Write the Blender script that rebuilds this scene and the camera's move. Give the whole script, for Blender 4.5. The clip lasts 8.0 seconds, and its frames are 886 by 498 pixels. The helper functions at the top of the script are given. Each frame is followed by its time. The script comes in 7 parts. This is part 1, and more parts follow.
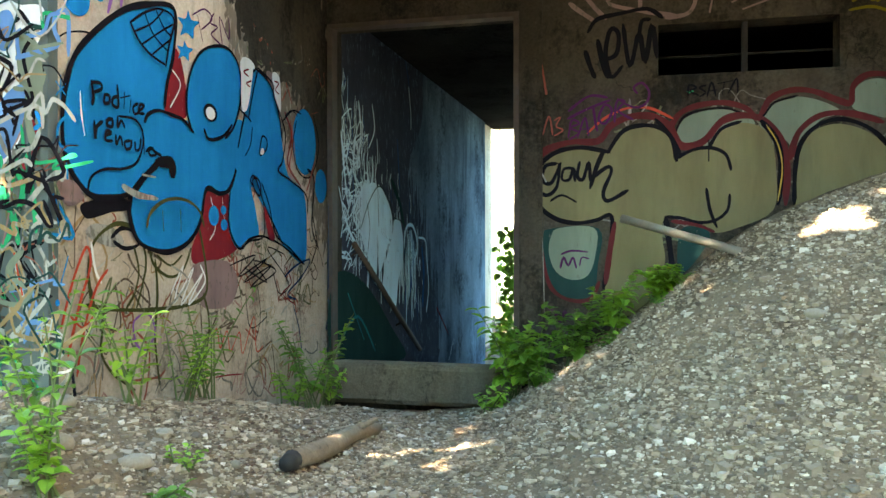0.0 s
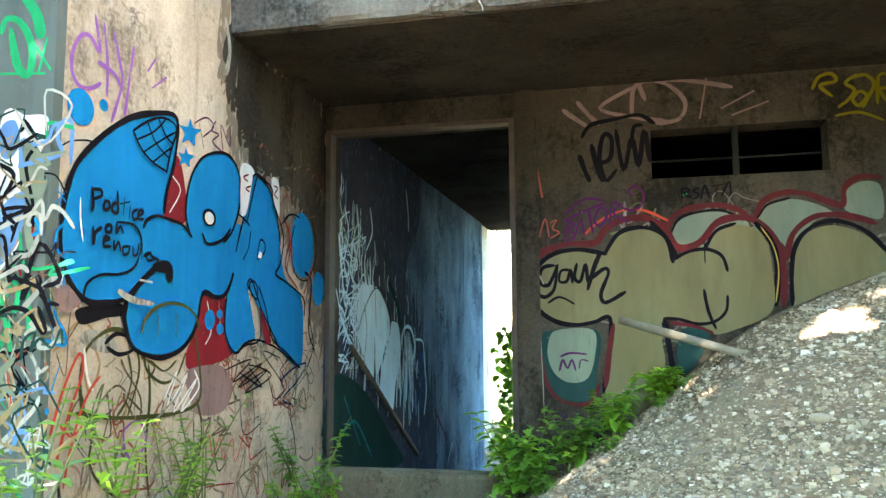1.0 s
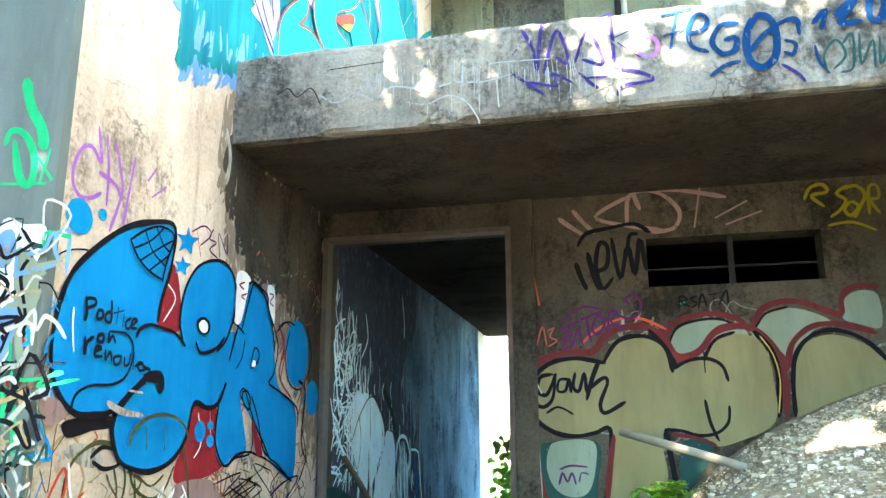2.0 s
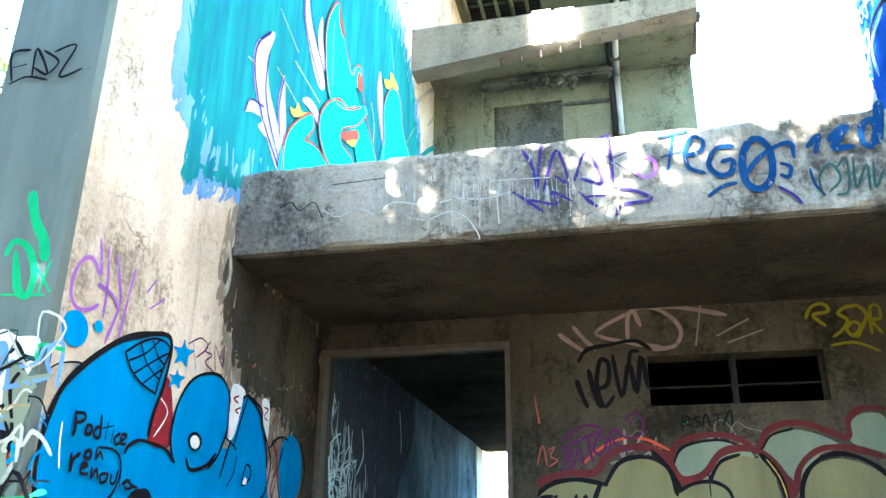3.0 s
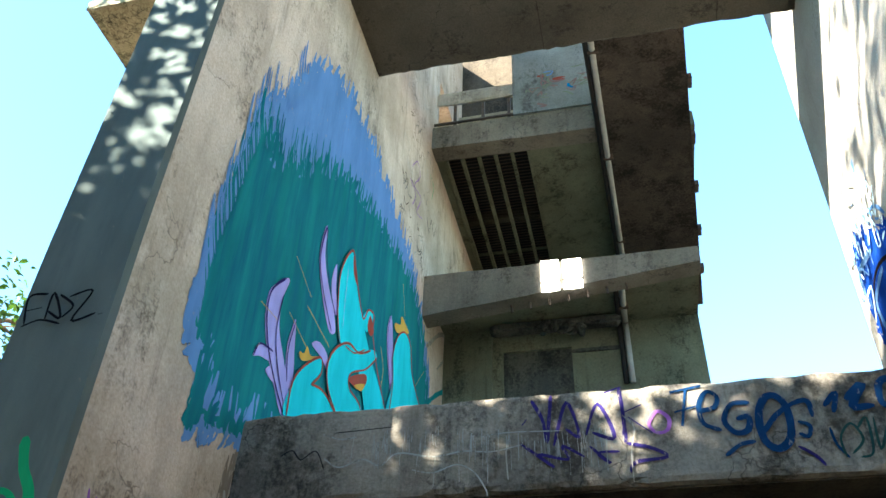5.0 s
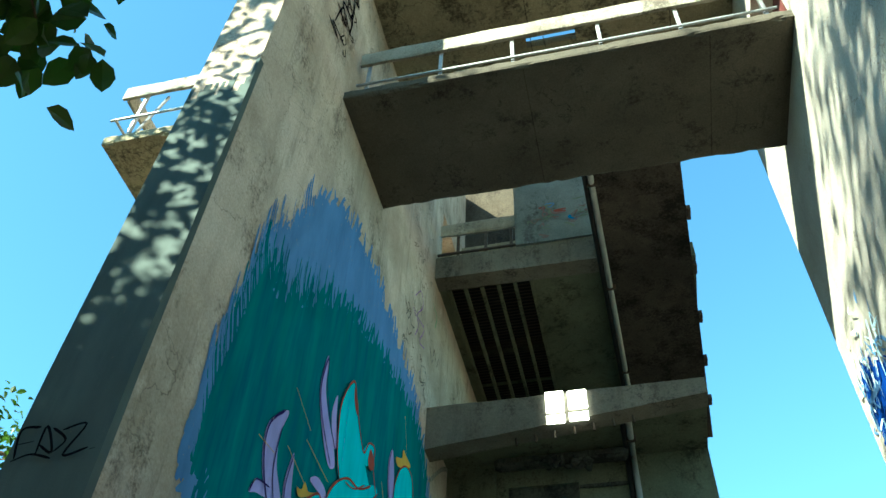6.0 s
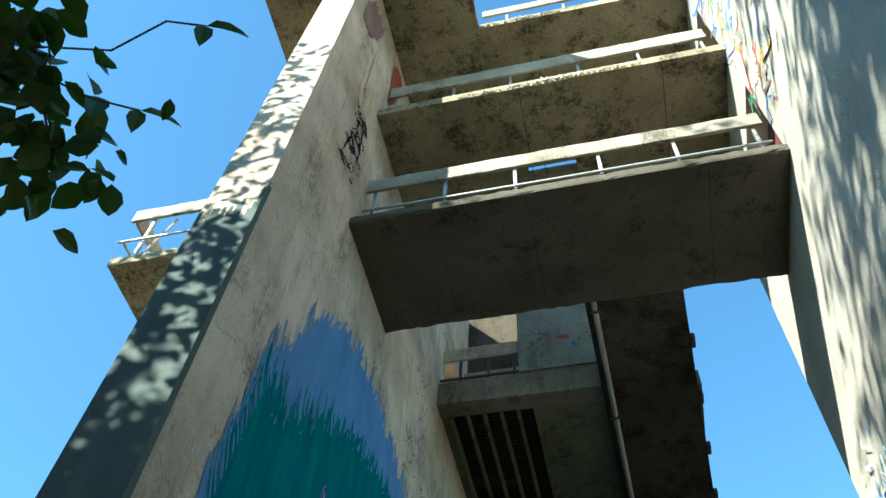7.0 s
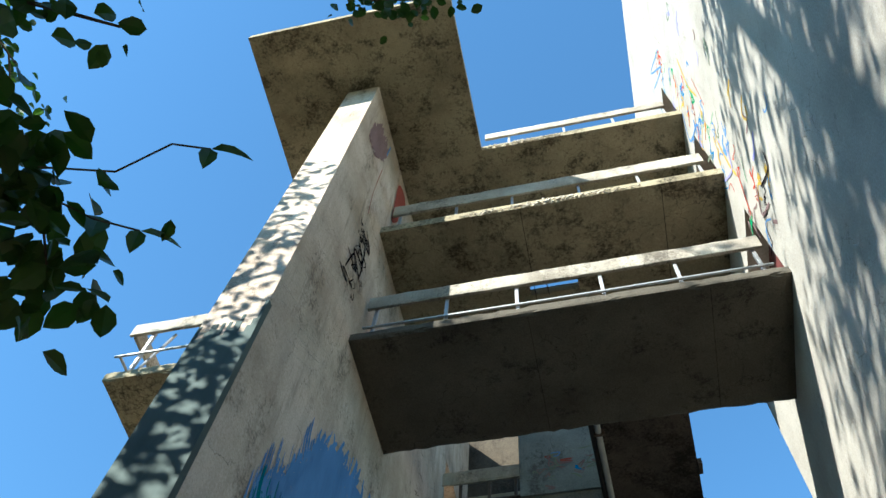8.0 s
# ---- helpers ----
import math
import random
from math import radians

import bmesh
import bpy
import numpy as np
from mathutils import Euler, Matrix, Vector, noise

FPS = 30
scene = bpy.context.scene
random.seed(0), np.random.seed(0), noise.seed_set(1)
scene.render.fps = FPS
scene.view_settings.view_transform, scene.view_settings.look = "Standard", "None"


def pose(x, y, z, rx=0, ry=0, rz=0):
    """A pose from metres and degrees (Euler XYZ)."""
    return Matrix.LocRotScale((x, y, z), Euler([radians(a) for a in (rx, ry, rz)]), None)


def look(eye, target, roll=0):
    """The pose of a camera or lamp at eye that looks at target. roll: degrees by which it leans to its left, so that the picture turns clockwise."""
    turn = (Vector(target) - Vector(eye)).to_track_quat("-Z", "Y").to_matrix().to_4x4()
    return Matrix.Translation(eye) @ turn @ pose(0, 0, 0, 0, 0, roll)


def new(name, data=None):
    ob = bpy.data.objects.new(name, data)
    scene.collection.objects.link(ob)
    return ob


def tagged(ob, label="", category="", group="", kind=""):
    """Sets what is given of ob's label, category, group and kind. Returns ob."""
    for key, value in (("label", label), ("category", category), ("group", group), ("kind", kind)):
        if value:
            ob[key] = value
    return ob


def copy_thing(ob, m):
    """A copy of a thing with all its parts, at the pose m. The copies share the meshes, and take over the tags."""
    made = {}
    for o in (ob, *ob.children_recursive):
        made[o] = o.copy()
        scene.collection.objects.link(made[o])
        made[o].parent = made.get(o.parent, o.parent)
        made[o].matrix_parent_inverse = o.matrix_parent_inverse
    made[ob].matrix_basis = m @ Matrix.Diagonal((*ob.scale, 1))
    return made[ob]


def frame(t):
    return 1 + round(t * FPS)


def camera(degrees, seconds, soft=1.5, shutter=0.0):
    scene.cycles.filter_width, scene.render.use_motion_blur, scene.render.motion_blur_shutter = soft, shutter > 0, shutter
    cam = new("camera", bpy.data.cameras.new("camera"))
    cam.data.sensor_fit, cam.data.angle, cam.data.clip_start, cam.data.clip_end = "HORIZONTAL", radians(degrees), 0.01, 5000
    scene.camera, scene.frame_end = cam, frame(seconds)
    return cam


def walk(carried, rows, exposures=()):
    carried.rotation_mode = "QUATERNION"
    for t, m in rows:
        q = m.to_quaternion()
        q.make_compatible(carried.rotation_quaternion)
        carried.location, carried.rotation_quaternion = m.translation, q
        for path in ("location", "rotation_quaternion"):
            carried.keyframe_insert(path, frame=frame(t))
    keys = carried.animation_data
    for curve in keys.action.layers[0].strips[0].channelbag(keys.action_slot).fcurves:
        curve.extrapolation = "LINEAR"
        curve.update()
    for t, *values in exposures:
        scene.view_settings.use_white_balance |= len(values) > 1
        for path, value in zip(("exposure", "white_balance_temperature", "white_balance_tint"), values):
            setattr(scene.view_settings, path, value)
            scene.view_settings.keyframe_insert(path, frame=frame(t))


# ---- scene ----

EYE = 1.6
cam = camera(56.6, 8.0)
# seconds, x, y, z from the first eye, yaw, pitch, roll
ROWS = [
    (0.0, -0.025, -0.079, -0.164, 13.73, -0.21, 0.09),
    (0.5, -0.026, -0.065, -0.151, 13.66, 3.03, 0.19),
    (1.0, -0.028, -0.060, -0.136, 13.54, 6.70, 0.35),
    (2.5, -0.048, -0.025, -0.070, 13.15, 17.63, -0.02),
    (3.0, -0.046, -0.021, -0.044, 13.19, 21.50, -0.55),
    (3.5, -0.043, -0.008, -0.016, 13.46, 25.33, -1.23),
    (4.0, -0.040, 0.001, 0.011, 13.82, 29.61, -1.71),
    (4.5, -0.044, 0.006, 0.034, 14.11, 33.70, -2.10),
    (6.0, -0.022, 0.010, 0.068, 15.44, 47.00, -3.08),
    (6.5, -0.025, 0.011, 0.078, 16.00, 51.16, -3.78),
    (7.0, -0.025, 0.019, 0.097, 16.71, 55.59, -4.76),
    (7.5, -0.024, 0.021, 0.132, 17.51, 59.50, -5.85),
    (8.0, -0.024, 0.020, 0.157, 18.59, 63.60, -7.13),
]
walk(cam, [(t, pose(x, y, EYE + z, 0, 0, yaw) @ pose(0, 0, 0, pitch) @ pose(0, 0, 0, 0, roll) @ pose(0, 0, 0, 90))
           for t, x, y, z, yaw, pitch, roll in ROWS],
     [(0.0, 4.98, 7850, 10), (0.8, 5.38, 7700, 10), (1.4, 5.75, 7300, 9), (2.3, 5.92, 7000, 8), (3.3, 5.48, 6500, 8), (4.0, 4.7, 6600, 11), (4.6, 3.97, 6800, 12),
      (5.3, 3.03, 6600, 2), (5.9, 2.4, 6400, -15), (6.5, 2.2, 6300, -12), (7.2, 1.95, 6100, 0), (8.0, 1.72, 6000, 5)])

# ---- light ----
SUN_TURN, SUN_UP = 33.4, 33.0      # degrees: from straight behind towards the left, and above the horizon
world = bpy.data.worlds.new("sky")
scene.world = world
world.use_nodes = True
sky = world.node_tree.nodes.new("ShaderNodeTexSky")
sky.sky_type, sky.sun_disc = "NISHITA", False
sky.sun_elevation, sky.sun_rotation = radians(SUN_UP), radians(180 + SUN_TURN)
sky.air_density, sky.dust_density, sky.ozone_density = 1.0, 0.2, 2.0
back = world.node_tree.nodes["Background"]
deep = world.node_tree.nodes.new("ShaderNodeMix")
deep.data_type, deep.blend_type = "RGBA", "MULTIPLY"
deep.inputs[0].default_value, deep.inputs[7].default_value = 1.0, (0.69, 1.04, 1.13, 1)
world.node_tree.links.new(sky.outputs["Color"], deep.inputs[6])
world.node_tree.links.new(deep.outputs[2], back.inputs["Color"])
back.inputs["Strength"].default_value = 0.092
sun = new("sun", bpy.data.lights.new("sun", "SUN"))
sun.data.energy, sun.data.angle, sun.data.color = 5.0, radians(0.5), (1.0, 0.94, 0.84)
_a, _e = radians(SUN_TURN), radians(SUN_UP)
sun.matrix_world = look((0, 0, 0), (math.sin(_a) * math.cos(_e), math.cos(_a) * math.cos(_e), -math.sin(_e)))

# ---- materials ----
def shader(name):
    m = bpy.data.materials.new(name)
    m.use_nodes = True
    t = m.node_tree
    return m, t, t.nodes["Principled BSDF"]


def node(t, kind, **values):
    n = t.nodes.new("ShaderNode" + kind)
    for key, value in values.items():
        n.inputs[key.replace("_", " ")].default_value = value
    return n


def noise_at(t, scale, stretch=(1, 1, 1), detail=6, rough=0.6):
    g = t.nodes.new("ShaderNodeNewGeometry")
    mp = t.nodes.new("ShaderNodeMapping")
    mp.inputs["Scale"].default_value = stretch
    t.links.new(g.outputs["Position"], mp.inputs["Vector"])
    n = node(t, "TexNoise", Scale=scale, Detail=detail, Roughness=rough)
    t.links.new(mp.outputs["Vector"], n.inputs["Vector"])
    return n.outputs["Fac"]


def ramp(t, fac, low, high, a=0.0, b=1.0):
    r = t.nodes.new("ShaderNodeMapRange")
    for key, value in (("From Min", low), ("From Max", high), ("To Min", a), ("To Max", b)):
        r.inputs[key].default_value = value
    t.links.new(fac, r.inputs["Value"])
    return r.outputs["Result"]


def blend(t, fac, a, b, how="MIX"):
    m = t.nodes.new("ShaderNodeMix")
    m.data_type, m.blend_type = "RGBA", how
    if isinstance(fac, float):
        m.inputs[0].default_value = fac
    else:
        t.links.new(fac, m.inputs[0])
    for i, c in ((6, a), (7, b)):
        if isinstance(c, tuple):
            m.inputs[i].default_value = (*c, 1)
        else:
            t.links.new(c, m.inputs[i])
    return m.outputs[2]


def bumped(t, p, fac, strength, distance):
    b = node(t, "Bump", Strength=strength, Distance=distance)
    t.links.new(fac, b.inputs["Height"])
    if p.inputs["Normal"].links:
        t.links.new(p.inputs["Normal"].links[0].from_socket, b.inputs["Normal"])
    t.links.new(b.outputs["Normal"], p.inputs["Normal"])


def summed(t, a, b, weight):
    """Noise a, roughened by noise b round its middle value."""
    m = t.nodes.new("ShaderNodeMath")
    m.operation = "MULTIPLY_ADD"
    t.links.new(b, m.inputs[0])
    m.inputs[1].default_value = weight
    t.links.new(a, m.inputs[2])
    off = t.nodes.new("ShaderNodeMath")
    off.operation = "SUBTRACT"
    t.links.new(m.outputs[0], off.inputs[0])
    off.inputs[1].default_value = weight * 0.5
    return off.outputs[0]


def cracks_at(t, scale, width):
    """Thin wandering cracks: the borders of bent cells, broken up by a wide noise."""
    g = t.nodes.new("ShaderNodeNewGeometry")
    n = node(t, "TexNoise", Scale=scale * 2.2, Detail=4)
    t.links.new(g.outputs["Position"], n.inputs["Vector"])
    bent = t.nodes.new("ShaderNodeVectorMath")
    bent.operation = "MULTIPLY_ADD"
    t.links.new(n.outputs["Color"], bent.inputs[0])
    bent.inputs[1].default_value = (0.9 / scale,) * 3
    t.links.new(g.outputs["Position"], bent.inputs[2])
    v = t.nodes.new("ShaderNodeTexVoronoi")
    v.feature = "DISTANCE_TO_EDGE"
    v.inputs["Scale"].default_value = scale
    t.links.new(bent.outputs[0], v.inputs["Vector"])
    line = ramp(t, v.outputs["Distance"], 0.0, width, 1.0, 0.0)
    m = t.nodes.new("ShaderNodeMath")
    m.operation = "MULTIPLY"
    t.links.new(line, m.inputs[0])
    t.links.new(ramp(t, noise_at(t, 0.9, detail=3), 0.48, 0.6), m.inputs[1])
    return m.outputs[0]


def concrete(name, pale, dark, black, streak=0.6, blotch=0.62, relief=0.5, crack=0.35):
    """Weathered cast concrete: pale skin, darker damp areas, streaks that run down, mould in specks, cracks and pits."""
    m, t, p = shader(name)
    fine = noise_at(t, 21.0, detail=6, rough=0.7)
    c = blend(t, ramp(t, summed(t, noise_at(t, 0.7, detail=8), fine, 0.22), 0.36, 0.68), pale, dark)
    c = blend(t, ramp(t, noise_at(t, 3.2, (1, 1, 0.14), 8), 0.5, 0.75, 0, streak), c, dark)
    c = blend(t, ramp(t, noise_at(t, 9.0, (1, 1, 0.06), 5), 0.58, 0.74, 0, streak * 0.6), c, black)
    mould = summed(t, noise_at(t, 1.7, (1, 1, 0.5), 10, 0.72), fine, 0.45)
    c = blend(t, ramp(t, mould, blotch - 0.04, blotch + 0.10, 0, 0.8), c, black)
    c = blend(t, ramp(t, summed(t, noise_at(t, 5.0, (1, 1, 0.4), 8), fine, 0.5), 0.60, 0.74, 0, 0.55), c, pale)
    c = blend(t, ramp(t, noise_at(t, 45.0), 0.3, 0.75, 0, 0.4), c, dark, "MULTIPLY")
    c = blend(t, ramp(t, noise_at(t, 130.0, detail=3), 0.66, 0.72, 0, 0.6), c, black)
    line = cracks_at(t, 1.3, 0.012)
    c = blend(t, ramp(t, line, 0, 1, 0, crack * 2), c, black)
    t.links.new(c, p.inputs["Base Color"])
    p.inputs["Roughness"].default_value = 0.9
    p.inputs["Specular IOR Level"].default_value = 0.1
    bumped(t, p, noise_at(t, 70.0, detail=4), relief * 0.5, 0.006)
    bumped(t, p, noise_at(t, 6.0, detail=8, rough=0.65), relief, 0.02)
    bumped(t, p, ramp(t, line, 0, 1, 1, 0), crack, 0.01)
    return m


def paint(name, colour, worn=0.66, under=(0.30, 0.27, 0.22), gloss=0.55, brushed=None):
    """Sprayed or brushed paint, worn through in specks to what lies under it."""
    m, t, p = shader(name)
    low = tuple(v * 0.72 for v in colour)
    c = blend(t, ramp(t, noise_at(t, 2.5, (1, 1, 0.3)), 0.35, 0.7), colour, low)
    if brushed:
        c = blend(t, ramp(t, noise_at(t, 7.0, (1, 1, 0.10), 7, 0.65), 0.42, 0.66, 0, 0.85), c, brushed)
    else:
        c = blend(t, ramp(t, noise_at(t, 9.0, (1, 1, 0.16), 6, 0.65), 0.52, 0.72, 0, 0.4), c, tuple(v * 0.6 for v in colour))
    c = blend(t, ramp(t, noise_at(t, 24.0, (1, 1, 0.35), 8, 0.7), worn, worn + 0.06, 0, 0.85), c, under)
    t.links.new(c, p.inputs["Base Color"])
    p.inputs["Roughness"].default_value = gloss
    p.inputs["Specular IOR Level"].default_value = 0.0
    bumped(t, p, noise_at(t, 55.0, detail=4), 0.3, 0.005)
    return m


def plain(name, colour, rough=0.7, metal=0.0, grain=20.0, vary=0.35):
    m, t, p = shader(name)
    c = blend(t, ramp(t, noise_at(t, grain), 0.3, 0.72), colour, tuple(v * (1 - vary) for v in colour))
    t.links.new(c, p.inputs["Base Color"])
    p.inputs["Roughness"].default_value, p.inputs["Metallic"].default_value = rough, metal
    bumped(t, p, noise_at(t, grain * 3), 0.3, 0.004)
    return m


def leafy(name, colour, vary=0.5):
    """Leaves: each a little different, with light passing through them."""
    m, t, p = shader(name)
    g = t.nodes.new("ShaderNodeNewGeometry")
    c = blend(t, ramp(t, g.outputs["Random Per Island"], 0, 1, 0, vary), colour, (colour[0] * 0.35, colour[1] * 0.45, colour[2] * 0.4))
    t.links.new(c, p.inputs["Base Color"])
    p.inputs["Roughness"].default_value = 0.45
    through_light = t.nodes.new("ShaderNodeBsdfTranslucent")
    t.links.new(blend(t, 1.0, c, (1.0, 1.25, 0.5), "MULTIPLY"), through_light.inputs["Color"])
    mixed = node(t, "MixShader", Fac=0.35)
    t.links.new(p.outputs[0], mixed.inputs[1])
    t.links.new(through_light.outputs[0], mixed.inputs[2])
    t.links.new(mixed.outputs[0], t.nodes["Material Output"].inputs["Surface"])
    return m


def stony(name, colours, by_island=True):
    m, t, p = shader(name)
    if by_island:
        fac = t.nodes.new("ShaderNodeNewGeometry").outputs["Random Per Island"]
    else:
        fac = t.nodes.new("ShaderNodeObjectInfo").outputs["Random"]
    r = t.nodes.new("ShaderNodeValToRGB")
    while len(r.color_ramp.elements) < len(colours):
        r.color_ramp.elements.new(0.5)
    for i, (e, c) in enumerate(zip(r.color_ramp.elements, colours)):
        e.position, e.color = i / (len(colours) - 1), (*c, 1)
    t.links.new(fac, r.inputs["Fac"])
    c = blend(t, ramp(t, noise_at(t, 60.0), 0.3, 0.7, 0, 0.5), r.outputs["Color"], (0.55, 0.5, 0.44), "MULTIPLY")
    t.links.new(c, p.inputs["Base Color"])
    p.inputs["Roughness"].default_value = 0.85
    return m


WALL_PALE = concrete("pale_rendered_wall", (0.65, 0.55, 0.45), (0.36, 0.29, 0.22), (0.09, 0.072, 0.055), 0.7, 0.60, 0.9)
# Stained concrete; the shade under the beam is put into its dark colour.
WALL_GREY_SHADED = concrete("shaded_grey_brown_wall", (0.092, 0.076, 0.055), (0.038, 0.031, 0.023), (0.014, 0.012, 0.01), 0.6, 0.54, 0.9)
SLAB_OLD = concrete("old_cast_slab", (0.40, 0.35, 0.235), (0.20, 0.17, 0.112), (0.024, 0.02, 0.015), 0.35, 0.54, 0.9)
BEAM_OLD = concrete("dark_lichen_beam", (0.31, 0.285, 0.235), (0.085, 0.076, 0.064), (0.022, 0.02, 0.017), 0.9, 0.53, 1.2)
INNER = concrete("greenish_inner_plaster", (0.20, 0.205, 0.14), (0.115, 0.12, 0.082), (0.03, 0.03, 0.024), 0.6, 0.57)
SOOT = concrete("dark_stained_soffit", (0.092, 0.078, 0.058), (0.042, 0.036, 0.028), (0.015, 0.013, 0.011), 0.6, 0.54)
# Near-black so that the colour itself holds the passage ceiling's shade.
SHADED_CEILING = concrete("shade_dark_ceiling", (0.034, 0.036, 0.037), (0.018, 0.018, 0.018), (0.008, 0.008, 0.008), 0.4, 0.56)
SHADED_CEILING.node_tree.nodes["Principled BSDF"].inputs["Specular IOR Level"].default_value = 0.0
# Grey plaster; the blue of sky light from the far end is mixed in.
CORRIDOR = concrete("skylight_blue_corridor_wall", (0.20, 0.30, 0.40), (0.06, 0.09, 0.125), (0.018, 0.024, 0.032), 0.9, 0.56)
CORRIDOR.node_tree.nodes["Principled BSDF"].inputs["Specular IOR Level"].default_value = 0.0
TOWER = concrete("white_limewashed_wall", (0.50, 0.475, 0.42), (0.37, 0.345, 0.30), (0.18, 0.16, 0.135), 0.3, 0.66)
RUBBLE = concrete("broken_aggregate", (0.58, 0.52, 0.42), (0.36, 0.31, 0.24), (0.16, 0.13, 0.10), 0.2, 0.60, 1.6)
PANEL = concrete("grey_teal_panel", (0.27, 0.30, 0.29), (0.15, 0.165, 0.155), (0.06, 0.06, 0.055), 0.5, 0.58)
# Dark ledge plaster; in the recess it paints the opening's shade.
DARK_INNER = concrete("dark_plaster_and_shade", (0.115, 0.115, 0.095), (0.055, 0.058, 0.056), (0.016, 0.017, 0.018), 0.8, 0.52)
CROSS = concrete("grey_cross_beam", (0.24, 0.215, 0.175), (0.14, 0.125, 0.10), (0.04, 0.035, 0.03), 0.7, 0.58)
STRIP = concrete("brown_stained_strip", (0.10, 0.082, 0.066), (0.05, 0.042, 0.035), (0.013, 0.011, 0.010), 0.9, 0.52)
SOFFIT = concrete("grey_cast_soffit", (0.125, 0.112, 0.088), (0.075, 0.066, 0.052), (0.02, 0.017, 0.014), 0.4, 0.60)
BLACK_IN = plain("dark_opening", (0.012, 0.011, 0.011), 0.95)
WOOD_OLD = concrete("weathered_board", (0.52, 0.48, 0.40), (0.20, 0.175, 0.14), (0.08, 0.068, 0.055), 0.3, 0.58, 0.8)
STEEL = plain("galvanised_rail", (0.42, 0.42, 0.42), 0.5, 0.6, 30.0)
RUSTY = plain("rusty_steel", (0.09, 0.065, 0.05), 0.8, 0.3, 12.0)
PIPE = plain("grey_drain_pipe", (0.38, 0.38, 0.36), 0.5, 0.1, 4.0)
BARK = concrete("bark", (0.16, 0.12, 0.085), (0.09, 0.07, 0.05), (0.04, 0.03, 0.025), 0.8, 0.6, 1.5)
DEADWOOD = concrete("dead_wood", (0.34, 0.27, 0.19), (0.20, 0.155, 0.11), (0.06, 0.045, 0.035), 0.2, 0.62, 1.4)
CHAR = plain("charred_end", (0.02, 0.017, 0.015), 0.9)
LEAF = leafy("green_leaf", (0.13, 0.27, 0.03))
LEAF_PALE = leafy("pale_green_leaf", (0.26, 0.44, 0.045))
LEAF_TREE = leafy("dark_tree_leaf", (0.04, 0.085, 0.014))
STEM = plain("green_stem", (0.12, 0.17, 0.05), 0.6)
PETAL = plain("yellow_petal", (0.75, 0.52, 0.02), 0.6)
PEBBLES = stony("gravel_stones", [(0.11, 0.078, 0.05), (0.38, 0.295, 0.20), (0.19, 0.145, 0.098), (0.52, 0.42, 0.305), (0.26, 0.185, 0.115), (0.13, 0.10, 0.07), (0.74, 0.64, 0.51)])
SOIL = concrete("gravelly_soil", (0.25, 0.185, 0.12), (0.125, 0.088, 0.055), (0.06, 0.044, 0.028), 0.1, 0.60, 1.6, 0.0)

# ---- building tools ----
def mesh_object(name, bm_or_mesh, materials, parent=None, label="", smooth=False):
    if isinstance(bm_or_mesh, bmesh.types.BMesh):
        me = bpy.data.meshes.new(name)
        bm_or_mesh.to_mesh(me)
        bm_or_mesh.free()
    else:
        me = bm_or_mesh
    for m in materials if isinstance(materials, (list, tuple)) else [materials]:
        me.materials.append(m)
    if smooth:
        me.shade_smooth()
    ob = new(name, me)
    ob.parent = parent
    return tagged(ob, label)


def part(name, bm, material, parent, label="", smooth=False):
    return mesh_object(name, bm, material, parent, label, smooth)


def thing(name, label, category, at=(0, 0, 0), group="", kind=""):
    ob = new(name)
    ob.location = at
    ob.empty_display_size = 0.1
    return tagged(ob, label, category, group, kind)


def blocks(xs, ys, zs, solid):
    """One closed mesh of the cells between the given planes for which solid(x, y, z) of the cell's middle is true."""
    bm = bmesh.new()
    verts = {}

    def v(i, j, k):
        if (i, j, k) not in verts:
            verts[i, j, k] = bm.verts.new((xs[i], ys[j], zs[k]))
        return verts[i, j, k]

    n = [len(a) - 1 for a in (xs, ys, zs)]
    full = {(i, j, k) for i in range(n[0]) for j in range(n[1]) for k in range(n[2])
            if solid((xs[i] + xs[i + 1]) / 2, (ys[j] + ys[j + 1]) / 2, (zs[k] + zs[k + 1]) / 2)}
    for i, j, k in full:
        a, b, c = i + 1, j + 1, k + 1
        for step, face in (((-1, 0, 0), ((i, j, k), (i, j, c), (i, b, c), (i, b, k))), ((1, 0, 0), ((a, j, k), (a, b, k), (a, b, c), (a, j, c))),
                           ((0, -1, 0), ((i, j, k), (a, j, k), (a, j, c), (i, j, c))), ((0, 1, 0), ((i, b, k), (i, b, c), (a, b, c), (a, b, k))),
                           ((0, 0, -1), ((i, j, k), (i, b, k), (a, b, k), (a, j, k))), ((0, 0, 1), ((i, j, c), (a, j, c), (a, b, c), (i, b, c)))):
            if (i + step[0], j + step[1], k + step[2]) not in full:
                bm.faces.new([v(*q) for q in face])
    return bm


